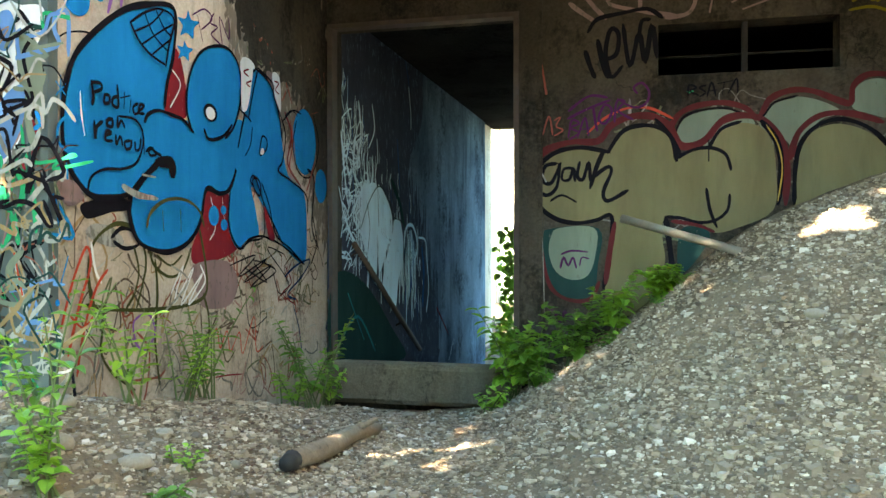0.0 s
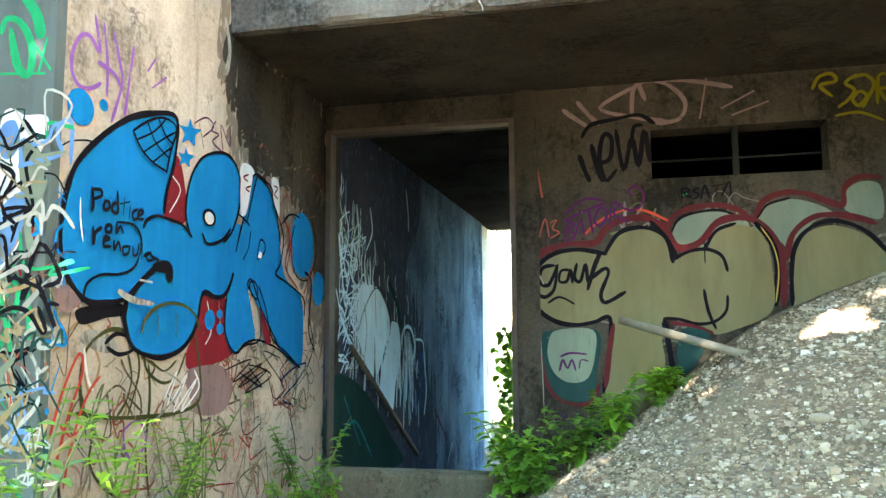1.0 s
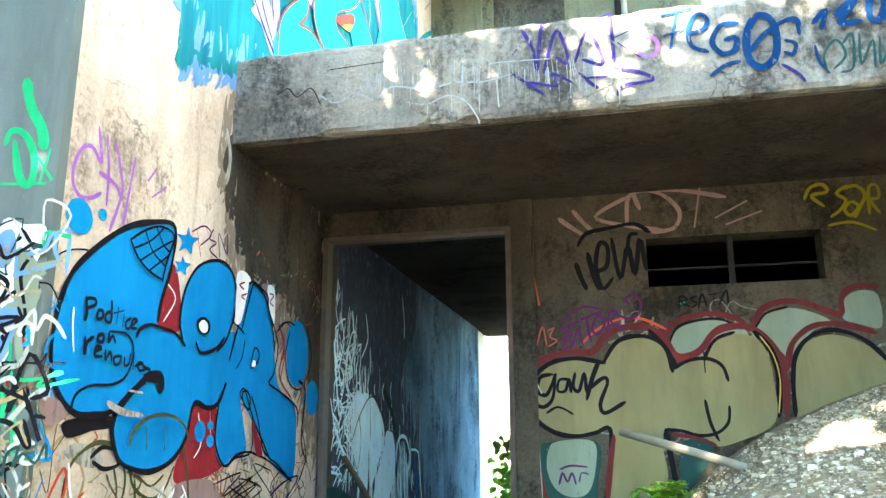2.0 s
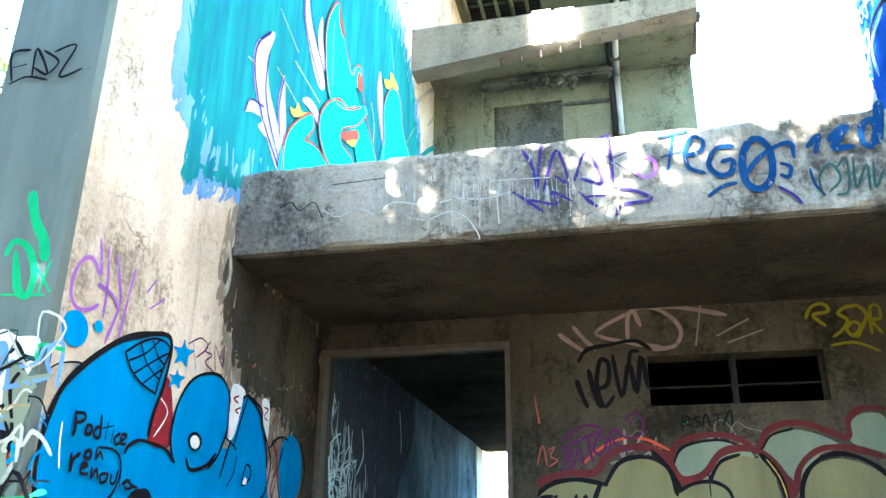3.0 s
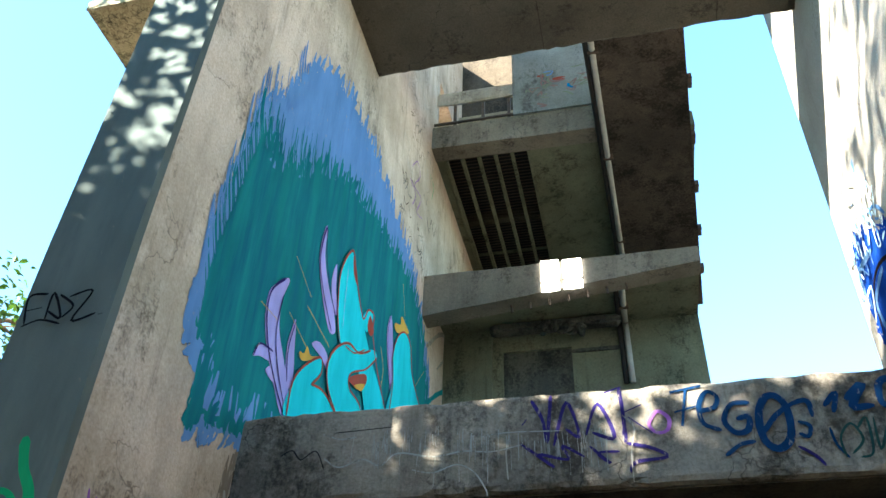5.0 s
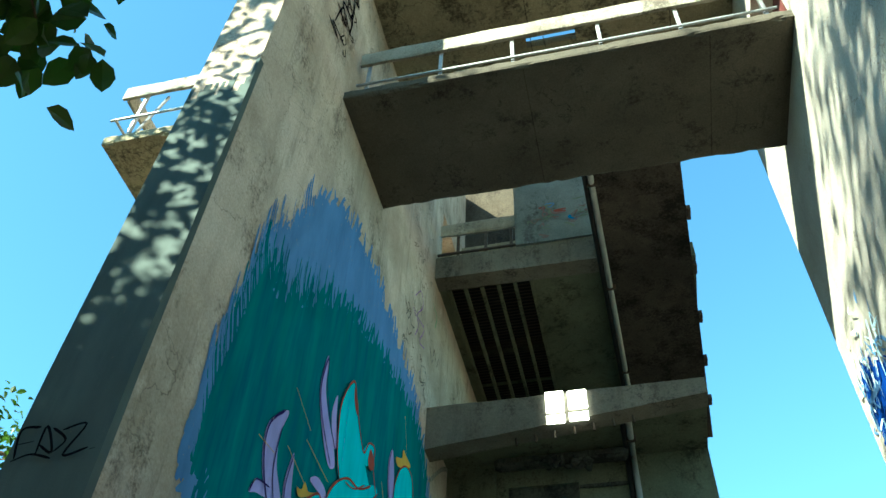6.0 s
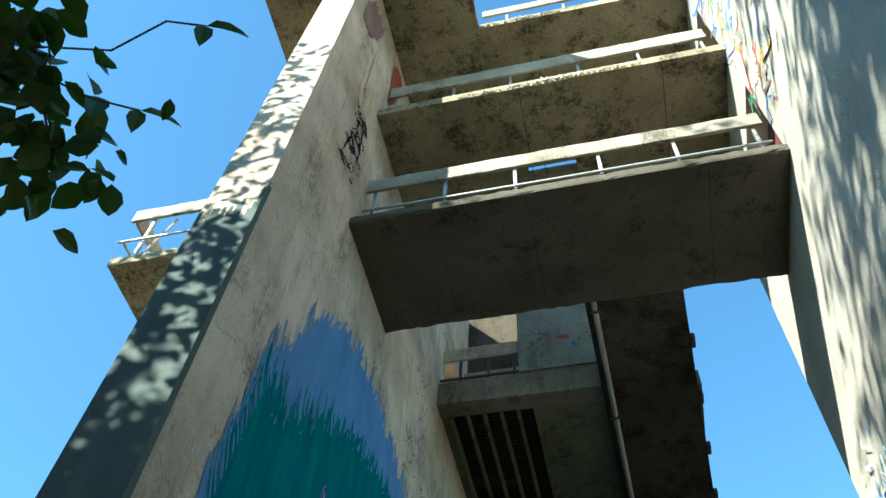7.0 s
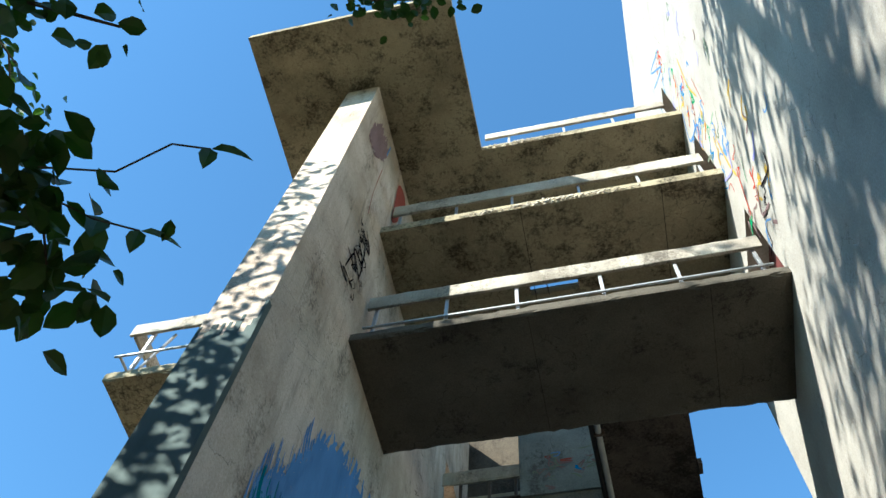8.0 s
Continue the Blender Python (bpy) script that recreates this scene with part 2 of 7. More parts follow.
def worn_box(x0, x1, y0, y1, z0, z1, step=0.16, wear=0.012, seed=0.0):
    """A cast bar or slab with edges that are nibbled and not quite straight."""
    def cuts(a, b):
        k = max(1, min(60, round((b - a) / step)))
        return [a + (b - a) * i / k for i in range(k + 1)]
    long_axis = max(range(3), key=lambda i: (x1 - x0, y1 - y0, z1 - z0)[i])
    ends = [(x0, x1), (y0, y1), (z0, z1)]
    axes = [cuts(*e) if i == long_axis else [e[0], e[0] + min(0.05, (e[1] - e[0]) / 4), e[1] - min(0.05, (e[1] - e[0]) / 4), e[1]] for i, e in enumerate(ends)]
    bm = blocks(*axes, lambda x, y, z: True)
    for v in bm.verts:
        outer = sum(abs(v.co[i] - ends[i][0]) < 1e-5 or abs(v.co[i] - ends[i][1]) < 1e-5 for i in range(3))
        if outer >= 2:
            nn = noise.noise(v.co * 3.1 + Vector((seed, 0, 0))), noise.noise(v.co * 9.0 + Vector((0, seed, 5)))
            pull = wear * (0.5 + max(0, nn[0]) * 2.0 + max(0, nn[1]) * 2.0)
            for i in range(3):
                if i != long_axis:
                    mid = (ends[i][0] + ends[i][1]) / 2
                    v.co[i] += pull * (1 if v.co[i] < mid else -1)
    return bm


def tube(bm, points, radii, sides=7):
    """A tapered tube along points."""
    points = [Vector(p) for p in points]
    rings = []
    for i, p in enumerate(points):
        d = (points[min(i + 1, len(points) - 1)] - points[max(i - 1, 0)]).normalized()
        q = d.to_track_quat("Z", "Y")
        r = radii[i] if isinstance(radii, (list, tuple)) else radii
        rings.append([bm.verts.new(p + q @ Vector((r * math.cos(6.2832 * k / sides), r * math.sin(6.2832 * k / sides), 0))) for k in range(sides)])
    for a, b in zip(rings, rings[1:]):
        for k in range(sides):
            bm.faces.new((a[k], a[(k + 1) % sides], b[(k + 1) % sides], b[k]))
    bm.faces.new(rings[0][::-1])
    bm.faces.new(rings[-1])
    return bm


def box(x0, x1, y0, y1, z0, z1, bevel=0.0):
    bm = blocks([x0, x1], [y0, y1], [z0, z1], lambda x, y, z: True)
    if bevel:
        bmesh.ops.bevel(bm, geom=bm.edges[:], offset=bevel, segments=2, affect="EDGES", profile=0.6)
    return bm


def leaf(bm, at, along, up, size, width=0.5, fold=0.12, droop=0.15):
    """One leaf: six corners round a midrib, folded and drooping."""
    along, up = Vector(along).normalized(), Vector(up)
    side = along.cross(up)
    side = side.normalized() if side.length > 1e-3 else Vector((1, 0, 0))
    up = side.cross(along)
    at = Vector(at)

    def q(s, w, h):
        return bm.verts.new(at + along * (s * size) + side * (w * width * size) + up * (h * size))
    rib = [q(0, 0, 0), q(0.35, 0, -droop * 0.1), q(0.7, 0, -droop * 0.45), q(1.0, 0, -droop)]
    left = [q(0.25, 0.42, fold), q(0.55, 0.5, fold - droop * 0.2), q(0.82, 0.28, fold * 0.6 - droop * 0.6)]
    right = [q(0.25, -0.42, fold), q(0.55, -0.5, fold - droop * 0.2), q(0.82, -0.28, fold * 0.6 - droop * 0.6)]
    for s, flip in ((left, False), (right, True)):
        for f in ((rib[0], rib[1], s[0]), (rib[1], rib[2], s[1], s[0]), (rib[2], rib[3], s[2], s[1])):
            bm.faces.new(f[::-1] if flip else f)


# ---- the large structure ----
WEST, FRONT, EDGE, NORTH, REAR, EAST = -3.05, 3.61, 5.51, 7.5, 16.5, 2.73

wall_west = mesh_object("wall_west", blocks(
    [-3.69, WEST], [FRONT, 3.9, 10.9, 12.1, REAR], [-2.0, 5.0, 13.5, 14.9, 17.78],
    lambda x, y, z: not (10.9 < y < 12.1 and 13.5 < z < 14.9)), WALL_PALE)
for v in wall_west.data.vertices:
    if abs(v.co.y - FRONT) < 1e-4:
        v.co.y += 0.0149 * max(0.0, v.co.z - 5.0)
tagged(wall_west, "tall pale rendered concrete fin wall covered in graffiti", "wall", kind="structure")

coat = blocks([-3.694 + 0.648 * i / 18 for i in range(19)], [3.604, 3.68], [0.0, 5.0] + [6.6 + 0.12 * i for i in range(28)],
              lambda x, y, z: z < 8.6 + 0.5 * noise.noise(Vector((x * 9, 0, 1))) + 0.5 * noise.noise(Vector((x * 30, 0, 4))))
for v in coat.verts:
    v.co.y += 0.0149 * max(0.0, v.co.z - 5.0)
part("painted_front", coat, paint("slate_teal_wall_paint", (0.11, 0.137, 0.13), 0.66, (0.22, 0.19, 0.145), 0.8), wall_west, "slate teal paint on the fin's narrow end")

wall_east = mesh_object("wall_east", blocks(
    [EAST, 3.1, 6.0], [-0.5, 5.62, 7.15, 8.75], [-1.0, 11.26, 13.3, 14.73, 16.8, 18.01, 20.1, 25.6],
    lambda x, y, z: not (x < 3.1 and 5.62 < y < 7.15 and (11.26 < z < 13.3 or 14.73 < z < 16.8 or 18.01 < z < 20.1))), TOWER)
tagged(wall_east, "tall sunlit white limewashed concrete tower wall with doorways at the balconies", "wall", kind="structure")
for z0, z1 in ((11.26, 13.3), (14.73, 16.8), (18.01, 20.1)):
    recess = part("door_recess", box(3.05, 3.09, 5.63, 7.14, z0 + 0.01, z1 - 0.01), plain("dark_red_painted_recess", (0.16, 0.03, 0.025), 0.8, 0, 3.0, 0.7), wall_east, "dark red daubed back of a doorway")

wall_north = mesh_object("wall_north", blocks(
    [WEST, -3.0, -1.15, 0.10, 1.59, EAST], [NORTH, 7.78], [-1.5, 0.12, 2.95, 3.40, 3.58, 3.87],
    lambda x, y, z: not ((-3.0 < x < -1.15 and 0.12 < z < 3.58) or (0.10 < x < 1.59 and 2.95 < z < 3.40))), WALL_GREY_SHADED)
tagged(wall_north, "stained grey brown concrete wall, darkened for the beam's shade, with an open doorway and a slit window", "wall", kind="structure")
part("door_sill", worn_box(-3.04, -1.12, 7.36, 7.62, -0.07, 0.32, wear=0.02), concrete("worn_doorstep", (0.21, 0.175, 0.115), (0.11, 0.09, 0.06), (0.03, 0.025, 0.02), 0.5, 0.58, 1.2), wall_north, "worn concrete doorstep of the opening")
for x0, x1, z0, z1 in ((-3.03, -2.975, 0.32, 3.60), (-1.195, -1.145, 0.32, 3.60)):
    part("door_jamb", box(x0, x1, 7.455, 7.60, z0, z1, 0.006), RUSTY, wall_north, "rusty steel door jamb")
part("door_head", box(-2.975, -1.195, 7.455, 7.60, 3.555, 3.60, 0.006), RUSTY, wall_north, "rusty steel head of the door frame")
part("wall_pier", worn_box(-1.143, -0.93, 7.44, NORTH, -0.4, 3.86, wear=0.012), WALL_GREY_SHADED, wall_north, "pale concrete pier beside the doorway")
# Mullion and bar are near-black: the slit's shade is in their colour.
for x0, x1 in ((0.81, 0.86),):
    part("mullion", box(x0, x1, 7.56, 7.66, 2.95, 3.40, 0.005), BLACK_IN, wall_north, "concrete mullion, black for the window's shade")
part("window_bar", tube(bmesh.new(), [(0.10, 7.76, 3.16), (1.59, 7.76, 3.16)], 0.012, 6), BLACK_IN, wall_north, "thin bar, black for the window's shade")

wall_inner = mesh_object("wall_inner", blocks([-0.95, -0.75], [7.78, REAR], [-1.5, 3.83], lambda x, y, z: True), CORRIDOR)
tagged(wall_inner, "dark grey side wall of the passage with blue sky light in its colour", "wall", kind="structure")
floor = mesh_object("floor", blocks([WEST, -0.95], [7.62, REAR + 0.3], [-1.6, -1.0], lambda x, y, z: True), SOIL)
tagged(floor, "dark dirty floor of the passage", "floor", kind="structure")
ceiling = mesh_object("ceiling", blocks([WEST, EAST], [7.78, REAR], [3.83, 4.45], lambda x, y, z: True), SHADED_CEILING)
tagged(ceiling, "concrete ceiling of the passage and rooms, shade put into its near-black colour", "ceiling", kind="structure")
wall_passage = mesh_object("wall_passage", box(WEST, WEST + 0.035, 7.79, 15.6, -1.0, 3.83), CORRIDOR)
tagged(wall_passage, "grey plastered passage wall with blue sky light in its colour and runs of white paint", "wall", kind="structure")
wall_rear = mesh_object("wall_rear", blocks(
    [WEST, -0.95, 1.28, 3.0], [REAR, 16.75], [-1.5, 3.83, 4.45, 12.6],
    lambda x, y, z: (x > -0.95 and z < 3.83) or (x < 1.28 and z > 3.83)), INNER)
tagged(wall_rear, "greenish plastered rear wall with dark damp stains", "wall", kind="structure")
wall_back = mesh_object("wall_back", blocks(
    [WEST, -2.2, -2.02, -0.85, 1.28], [12.0, 12.1, 12.3], [4.45, 9.0, 9.4],
    lambda x, y, z: x < -2.2 or (y > 12.1 and not (-2.02 < x < -0.85 and z < 9.0))), INNER)
tagged(wall_back, "damp greenish plastered wall with a dark doorway behind the beam", "wall", kind="structure")
# A dark sheet takes the place of the shaded opening.
part("doorway_dark", box(-2.02, -0.85, 12.16, 12.2, 4.46, 9.0), DARK_INNER, wall_back, "dark mottled sheet standing in for the recess's shade")
part("cracked_ledge", worn_box(-2.19, 0.02, 11.72, 11.98, 9.2, 9.36, 0.07, 0.05, 6.0), DARK_INNER, wall_back, "broken stained ledge over the recess")
bm = bmesh.new()
_r = random.Random(3)
for k in range(46):
    c = Vector((_r.uniform(-1.3, -0.55), _r.uniform(11.66, 11.9), 9.2 + _r.uniform(-0.09, 0.04)))
    bmesh.ops.create_icosphere(bm, subdivisions=1, radius=_r.uniform(0.03, 0.09), matrix=Matrix.LocRotScale(c, Euler((_r.random() * 6, _r.random() * 6, 0)), (1.2, 0.8, 0.6)))
tagged(part("broken_lip", bm, DARK_INNER, wall_back, "crumbling dark lip of the ledge"), kind="stuff")
part("plaster_band", worn_box(-0.84, -0.02, 12.06, 12.098, 8.86, 8.93, 0.1, 0.006), DARK_INNER, wall_back, "dark plaster band")
wall_side = mesh_object("wall_side", blocks([EAST, 3.0], [8.75, REAR], [-1.0, 3.83], lambda x, y, z: True), WALL_GREY_SHADED)
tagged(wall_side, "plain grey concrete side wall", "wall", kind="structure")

lintel_beam = mesh_object("ceiling_beam", worn_box(WEST, EAST, EDGE, NORTH + 0.28, 3.87, 4.61, 0.1, 0.014, 3.0), BEAM_OLD)
tagged(lintel_beam, "massive cracked grey concrete beam with lichen and spray tags", "beam", kind="structure")

wall_upper = tagged(mesh_object("wall_upper", box(WEST - 0.05, 0.0, 12.9, 13.05, 12.7, 19.2), WALL_GREY_SHADED), "dark stained rear wall of the upper floor", "wall", kind="structure")
# The underside's darkness is shade carried by the wall colour.
soffit = mesh_object("ceiling_soffit", box(WEST + 0.01, EAST - 0.01, EDGE + 0.06, NORTH - 0.002, 3.852, 3.866), WALL_GREY_SHADED)
tagged(soffit, "stained underside of the beam, its shade put into the dark colour", "ceiling", kind="structure")

# open floors behind the balconies
for z0, x1, m, label in ((9.4, 1.28, INNER, "greenish plastered underside of an open floor"), (12.6, 1.7, INNER, "greenish plastered underside of an upper floor")):
    grate = z0 > 12
    xs = [WEST, -2.92, -1.27, x1]
    bm = blocks(xs, [10.86, 10.9, 15.2, REAR], [z0, z0 + 0.35], lambda x, y, z: not (grate and -2.92 < x < -1.27 and 10.9 < y < 15.2))
    tagged(mesh_object("ceiling_upper", bm, m), label, "ceiling", kind="structure")


def cross_beam(name, x0, x1, y0, y1, low, high, top, material, label):
    """A beam across the bay whose underside rises from one end to the other."""
    bm = worn_box(x0, x1, y0, y1, 0.0, 1.0, 0.12, 0.0)
    for v in bm.verts:
        s = (v.co.x - x0) / (x1 - x0)
        z = low + (high - low) * s
        v.co.z = z + (top - z) * v.co.z + 0.012 * noise.noise(Vector((v.co.x * 3, v.co.y * 3, low)))
        v.co.y += 0.01 * noise.noise(Vector((v.co.x * 4, low, 1)))
    return tagged(mesh_object(name, bm, material), label, "beam", kind="structure")


cross_beam("ceiling_beam", WEST, 1.29, 10.5, 10.86, 8.83, 9.33, 9.61, CROSS, "grey concrete cross beam behind a small glowing four-pane sun patch")
cross_beam("ceiling_beam", WEST, -0.02, 10.5, 10.86, 12.55, 12.5, 13.1, CROSS, "grey concrete cross beam of the upper floor")

# long stained edge strip under the upper floor
strip = blocks([0.0, 0.16, 1.0], [0.0, 0.5, 1.0], [0.0, 1.0], lambda x, y, z: True)
for v in strip.verts:
    y = 7.56 + v.co.y * (REAR - 7.56)
    left, right = -0.06 + 0.03 * (y - 7.56), 1.44 + 0.053 * (y - 7.56)
    v.co = Vector((left + (right - left) * v.co.x, y, 12.48 + 0.6 * v.co.z))
edge_strip = tagged(mesh_object("ceiling_strip", strip, STRIP), "dark water-stained concrete strip along the floor's edge", "beam", kind="structure")

# ---- sprayed paint on the walls ----

class Graffiti:
    """One sprayed piece on a wall: filled shapes and strokes of paint, a few millimetres proud, later ones over earlier ones."""

    def __init__(self, owner, axis, plane, lift=0.004, seed=0):
        self.bm, self.owner, self.axis, self.plane, self.lift = bmesh.new(), owner, axis, plane, lift
        self.mats, self.rng = [], random.Random(seed)

    def at(self, a, z, d=0.0):
        h = self.plane + (self.lift + d) * (1 if self.axis == "x" else -1)
        if self.axis == "y_east":
            return self.bm.verts.new((h, a, z))
        return self.bm.verts.new((h, a, z) if self.axis == "x" else (a, h, z))

    def slot(self, m):
        if m not in self.mats:
            self.mats.append(m)
        return self.mats.index(m)

    def curve(self, pts, closed, steps):
        p = [Vector(q) for q in pts]
        n = len(p)
        out = []
        for i in range(n if closed else n - 1):
            a, b, c, d = (p[(i + k) % n] if closed else p[min(max(i + k, 0), n - 1)] for k in (-1, 0, 1, 2))
            for s in range(steps):
                t = s / steps
                out.append(0.5 * (2 * b + (c - a) * t + (2 * a - 5 * b + 4 * c - d) * t * t + (3 * b - a - 3 * c + d) * t ** 3))
        return out if closed else out + [p[-1]]

    def fill(self, m, pts, smooth=5, ragged=0.0):
        q = self.curve(pts, True, smooth) if smooth > 1 else [Vector(p) for p in pts]
        vs = [self.at(v.x, v.y) for v in q]
        edges = [self.bm.edges.new((a, b)) for a, b in zip(vs, vs[1:] + vs[:1])]
        made = bmesh.ops.triangle_fill(self.bm, use_beauty=True, use_dissolve=False, edges=edges)["geom"]
        k = self.slot(m)
        for f in made:
            if isinstance(f, bmesh.types.BMFace):
                f.material_index = k
        self.lift += 0.0006
        if ragged:
            level = self.lift
            for a, b in zip(q, q[1:] + q[:1]):
                for i in range(max(1, int((b - a).length / 0.03))):
                    v = a.lerp(b, self.rng.random())
                    n = ragged * self.rng.uniform(0.15, 1.0) ** 2
                    self.line(m, self.rng.uniform(0.025, 0.09), [(v.x - 0.1 * n, v.y - 0.3 * n), (v.x + self.rng.uniform(-0.06, 0.06), v.y), (v.x + self.rng.uniform(-0.04, 0.10), v.y + n * 0.8)], False, 3)
                    self.lift = level + self.rng.random() * 0.0005

    def line(self, m, width, pts, closed=False, smooth=5):
        q = self.curve(pts, closed, smooth) if len(pts) > 2 else [Vector(p) for p in pts]
        q = [a for i, a in enumerate(q) if i == 0 or (a - q[i - 1]).length > 1e-4]
        if closed:
            q.append(q[0])
        k, rows = self.slot(m), []
        for i, v in enumerate(q):
            d = (q[min(i + 1, len(q) - 1)] - q[max(i - 1, 0)])
            d = d.normalized() if d.length > 1e-6 else Vector((1, 0))
            w = width / 2 * (0.85 + 0.3 * noise.noise(Vector((v.x * 6, v.y * 6, width * 50))))
            if not closed and i in (0, len(q) - 1):
                v, w = v + d * (width * 0.3 * (1 if i else -1)), w * 0.45
            n = Vector((-d.y, d.x)) * w
            up = 0.0005 * i / len(q)
            rows.append((self.at(*(v + n), up), self.at(*(v - n), up)))
        for (a, b), (c, d) in zip(rows, rows[1:]):
            f = self.bm.faces.new((a, b, d, c))
            f.material_index = k
        self.lift += 0.0006

    def blob(self, m, a, z, ra, rz, turn=0.0):
        c, s = math.cos(turn), math.sin(turn)
        pts = [(math.cos(i * 0.7854) * ra, math.sin(i * 0.7854) * rz) for i in range(8)]
        self.fill(m, [(a + x * c - y * s, z + x * s + y * c) for x, y in pts], 4)

    def done(self, label, kind=""):
        return tagged(part("graffiti", self.bm, self.mats, self.owner, label), label, kind=kind)


P_BLUE = paint("sky_blue_spray", (0.0, 0.20, 0.47), 0.68)
P_BLACK = paint("black_spray", (0.012, 0.011, 0.014), 0.72)
P_RED = paint("dark_red_spray", (0.22, 0.022, 0.03), 0.64)
P_BRIGHT_RED = paint("thin_red_spray", (0.50, 0.07, 0.04), 0.62)
P_WHITE = paint("white_spray", (0.74, 0.74, 0.72), 0.62)
P_OLIVE = paint("olive_spray", (0.062, 0.064, 0.024), 0.62)
P_CREAM = paint("putty_spray", (0.195, 0.17, 0.088), 0.72)
P_MINT = paint("grey_mint_spray", (0.19, 0.225, 0.165), 0.62, (0.12, 0.11, 0.085))
P_MAROON = paint("maroon_spray", (0.115, 0.024, 0.026), 0.68)
P_DARKGREEN = paint("dark_green_spray", (0.02, 0.055, 0.05), 0.66)
P_PURPLE = paint("violet_spray", (0.27, 0.11, 0.37), 0.59)
P_PLUM = paint("plum_spray", (0.09, 0.02, 0.08), 0.66)
P_PINK = paint("faded_pink_spray", (0.24, 0.16, 0.155), 0.57, (0.12, 0.1, 0.08))
P_YELLOW = paint("mustard_spray", (0.20, 0.165, 0.015), 0.60, (0.1, 0.09, 0.07))
P_GREEN = paint("green_spray", (0.01, 0.32, 0.13), 0.66)
P_TEAL = paint("deep_teal_wall_paint", (0.012, 0.185, 0.19), 0.70, (0.10, 0.28, 0.45), 0.55, (0.01, 0.10, 0.15))
P_SKY = paint("pale_blue_wall_paint", (0.115, 0.25, 0.48), 0.62)
P_CYAN = paint("turquoise_spray", (0.01, 0.56, 0.62), 0.80)
P_LILAC = paint("lilac_spray", (0.36, 0.34, 0.68), 0.80)
P_INDIGO = paint("indigo_spray", (0.032, 0.024, 0.12), 0.575)
P_GOLD = paint("gold_spray", (0.55, 0.36, 0.08), 0.70)
P_RUST = paint("rust_spray", (0.30, 0.08, 0.06), 0.74)
P_NAVY = paint("deep_blue_spray", (0.006, 0.035, 0.10), 0.59, (0.2, 0.2, 0.18))
# Pale paint; the passage's blue sky glow is put into its bright colour.
P_ICE = paint("pale_blue_white_runs", (0.66, 0.90, 1.0), 0.61, (0.05, 0.09, 0.15))
P_WASH = paint("thin_blue_wash", (0.032, 0.10, 0.25), 0.55, (0.07, 0.08, 0.10))
P_LIME = paint("chalky_white_runs", (0.34, 0.33, 0.29), 0.50, (0.14, 0.13, 0.11))

P_NAVYBLUE = paint("ultramarine_spray", (0.008, 0.05, 0.28), 0.64, (0.3, 0.3, 0.28))
P_CRACK = paint("lime_bloom", (0.30, 0.32, 0.30), 0.52, (0.14, 0.13, 0.11))
P_BARE_SHADE = WALL_GREY_SHADED


def scribbles(owner, axis, plane, span, height, count, seed, colours, label, width=(0.008, 0.024)):
    """Many thin overlapping tags and runs of paint that cannot be told apart any more."""
    g = Graffiti(owner, axis, plane, 0.0022, seed)
    r = random.Random(seed)
    for _ in range(count):
        a, z, size = r.uniform(*span), r.uniform(*height), r.uniform(0.05, 0.22)
        pts, turn = [], r.uniform(0, 6.28)
        for k in range(r.randint(4, 8)):
            turn += r.uniform(-2.2, 2.2)
            pts.append((a + size * math.cos(turn) * r.uniform(0.4, 1) + 0.04 * k, z + size * math.sin(turn) * r.uniform(0.5, 1.2)))
        g.line(colours[r.randrange(len(colours))], r.uniform(*width), pts, False, 4)
        g.lift = 0.0022 + r.random() * 0.0016
    g.done(label)


DULL = [paint("dull_" + n, c, 0.54) for n, c in (("ochre", (0.33, 0.22, 0.11)), ("rose", (0.36, 0.20, 0.17)), ("brown", (0.10, 0.07, 0.05)), ("grey", (0.16, 0.15, 0.13)), ("chalk", (0.42, 0.40, 0.35)), ("brick", (0.26, 0.075, 0.05)), ("moss", (0.12, 0.13, 0.07)))]
scribbles(wall_west, "x", WEST, (3.75, 7.1), (0.35, 1.75), 130, 5, DULL, "faded tangle of old dull spray lines low on the wall")
scribbles(wall_west, "x", WEST, (5.6, 7.4), (1.2, 3.2), 45, 6, DULL[2:4] + DULL[5:], "dark old spray lines in the wall's corner")
scribbles(wall_west, "x", WEST, (8.6, 10.3), (9.5, 13.5), 40, 7, DULL[2:5], "faint old tags beside the mural", (0.01, 0.025))
scribbles(wall_west, "x", WEST, (4.75, 5.25), (11.9, 13.6), 26, 17, [P_BLACK], "dense black scrawl high on the fin wall", (0.015, 0.03))
scribbles(wall_east, "y_east", EAST, (4.7, 5.6), (11.8, 20.5), 70, 18, [P_BRIGHT_RED, P_GOLD, P_GOLD, P_BLUE, P_SKY, P_GREEN, P_BLACK, P_RUST], "bright orange and blue tags beside the balconies", (0.02, 0.055))
g = Graffiti(wall_west, "x", WEST, 0.003, 19)
_r = random.Random(19)
for _ in range(46):
    y, z, n = _r.uniform(3.7, 4.9), _r.uniform(9.0, 13.2), _r.uniform(0.3, 0.9)
    g.line(P_LIME, _r.uniform(0.006, 0.012), [(y, z), (y + n * 0.75, z + n * 0.55)])
    g.lift = 0.003 + 0.001 * _r.random()
g.done("long pale parallel scratches on the fin wall", "stuff")
scribbles(wall_north, "y", NORTH, (-0.9, 2.6), (1.6, 2.7), 50, 8, [DULL[2], DULL[3], DULL[6]], "faint dark old tags on the stained wall")
scribbles(wall_west, "y", FRONT - 0.006, (-3.66, -3.1), (0.6, 2.4), 40, 9, DULL + [P_GREEN, P_BLACK], "old tags under the newer letters")
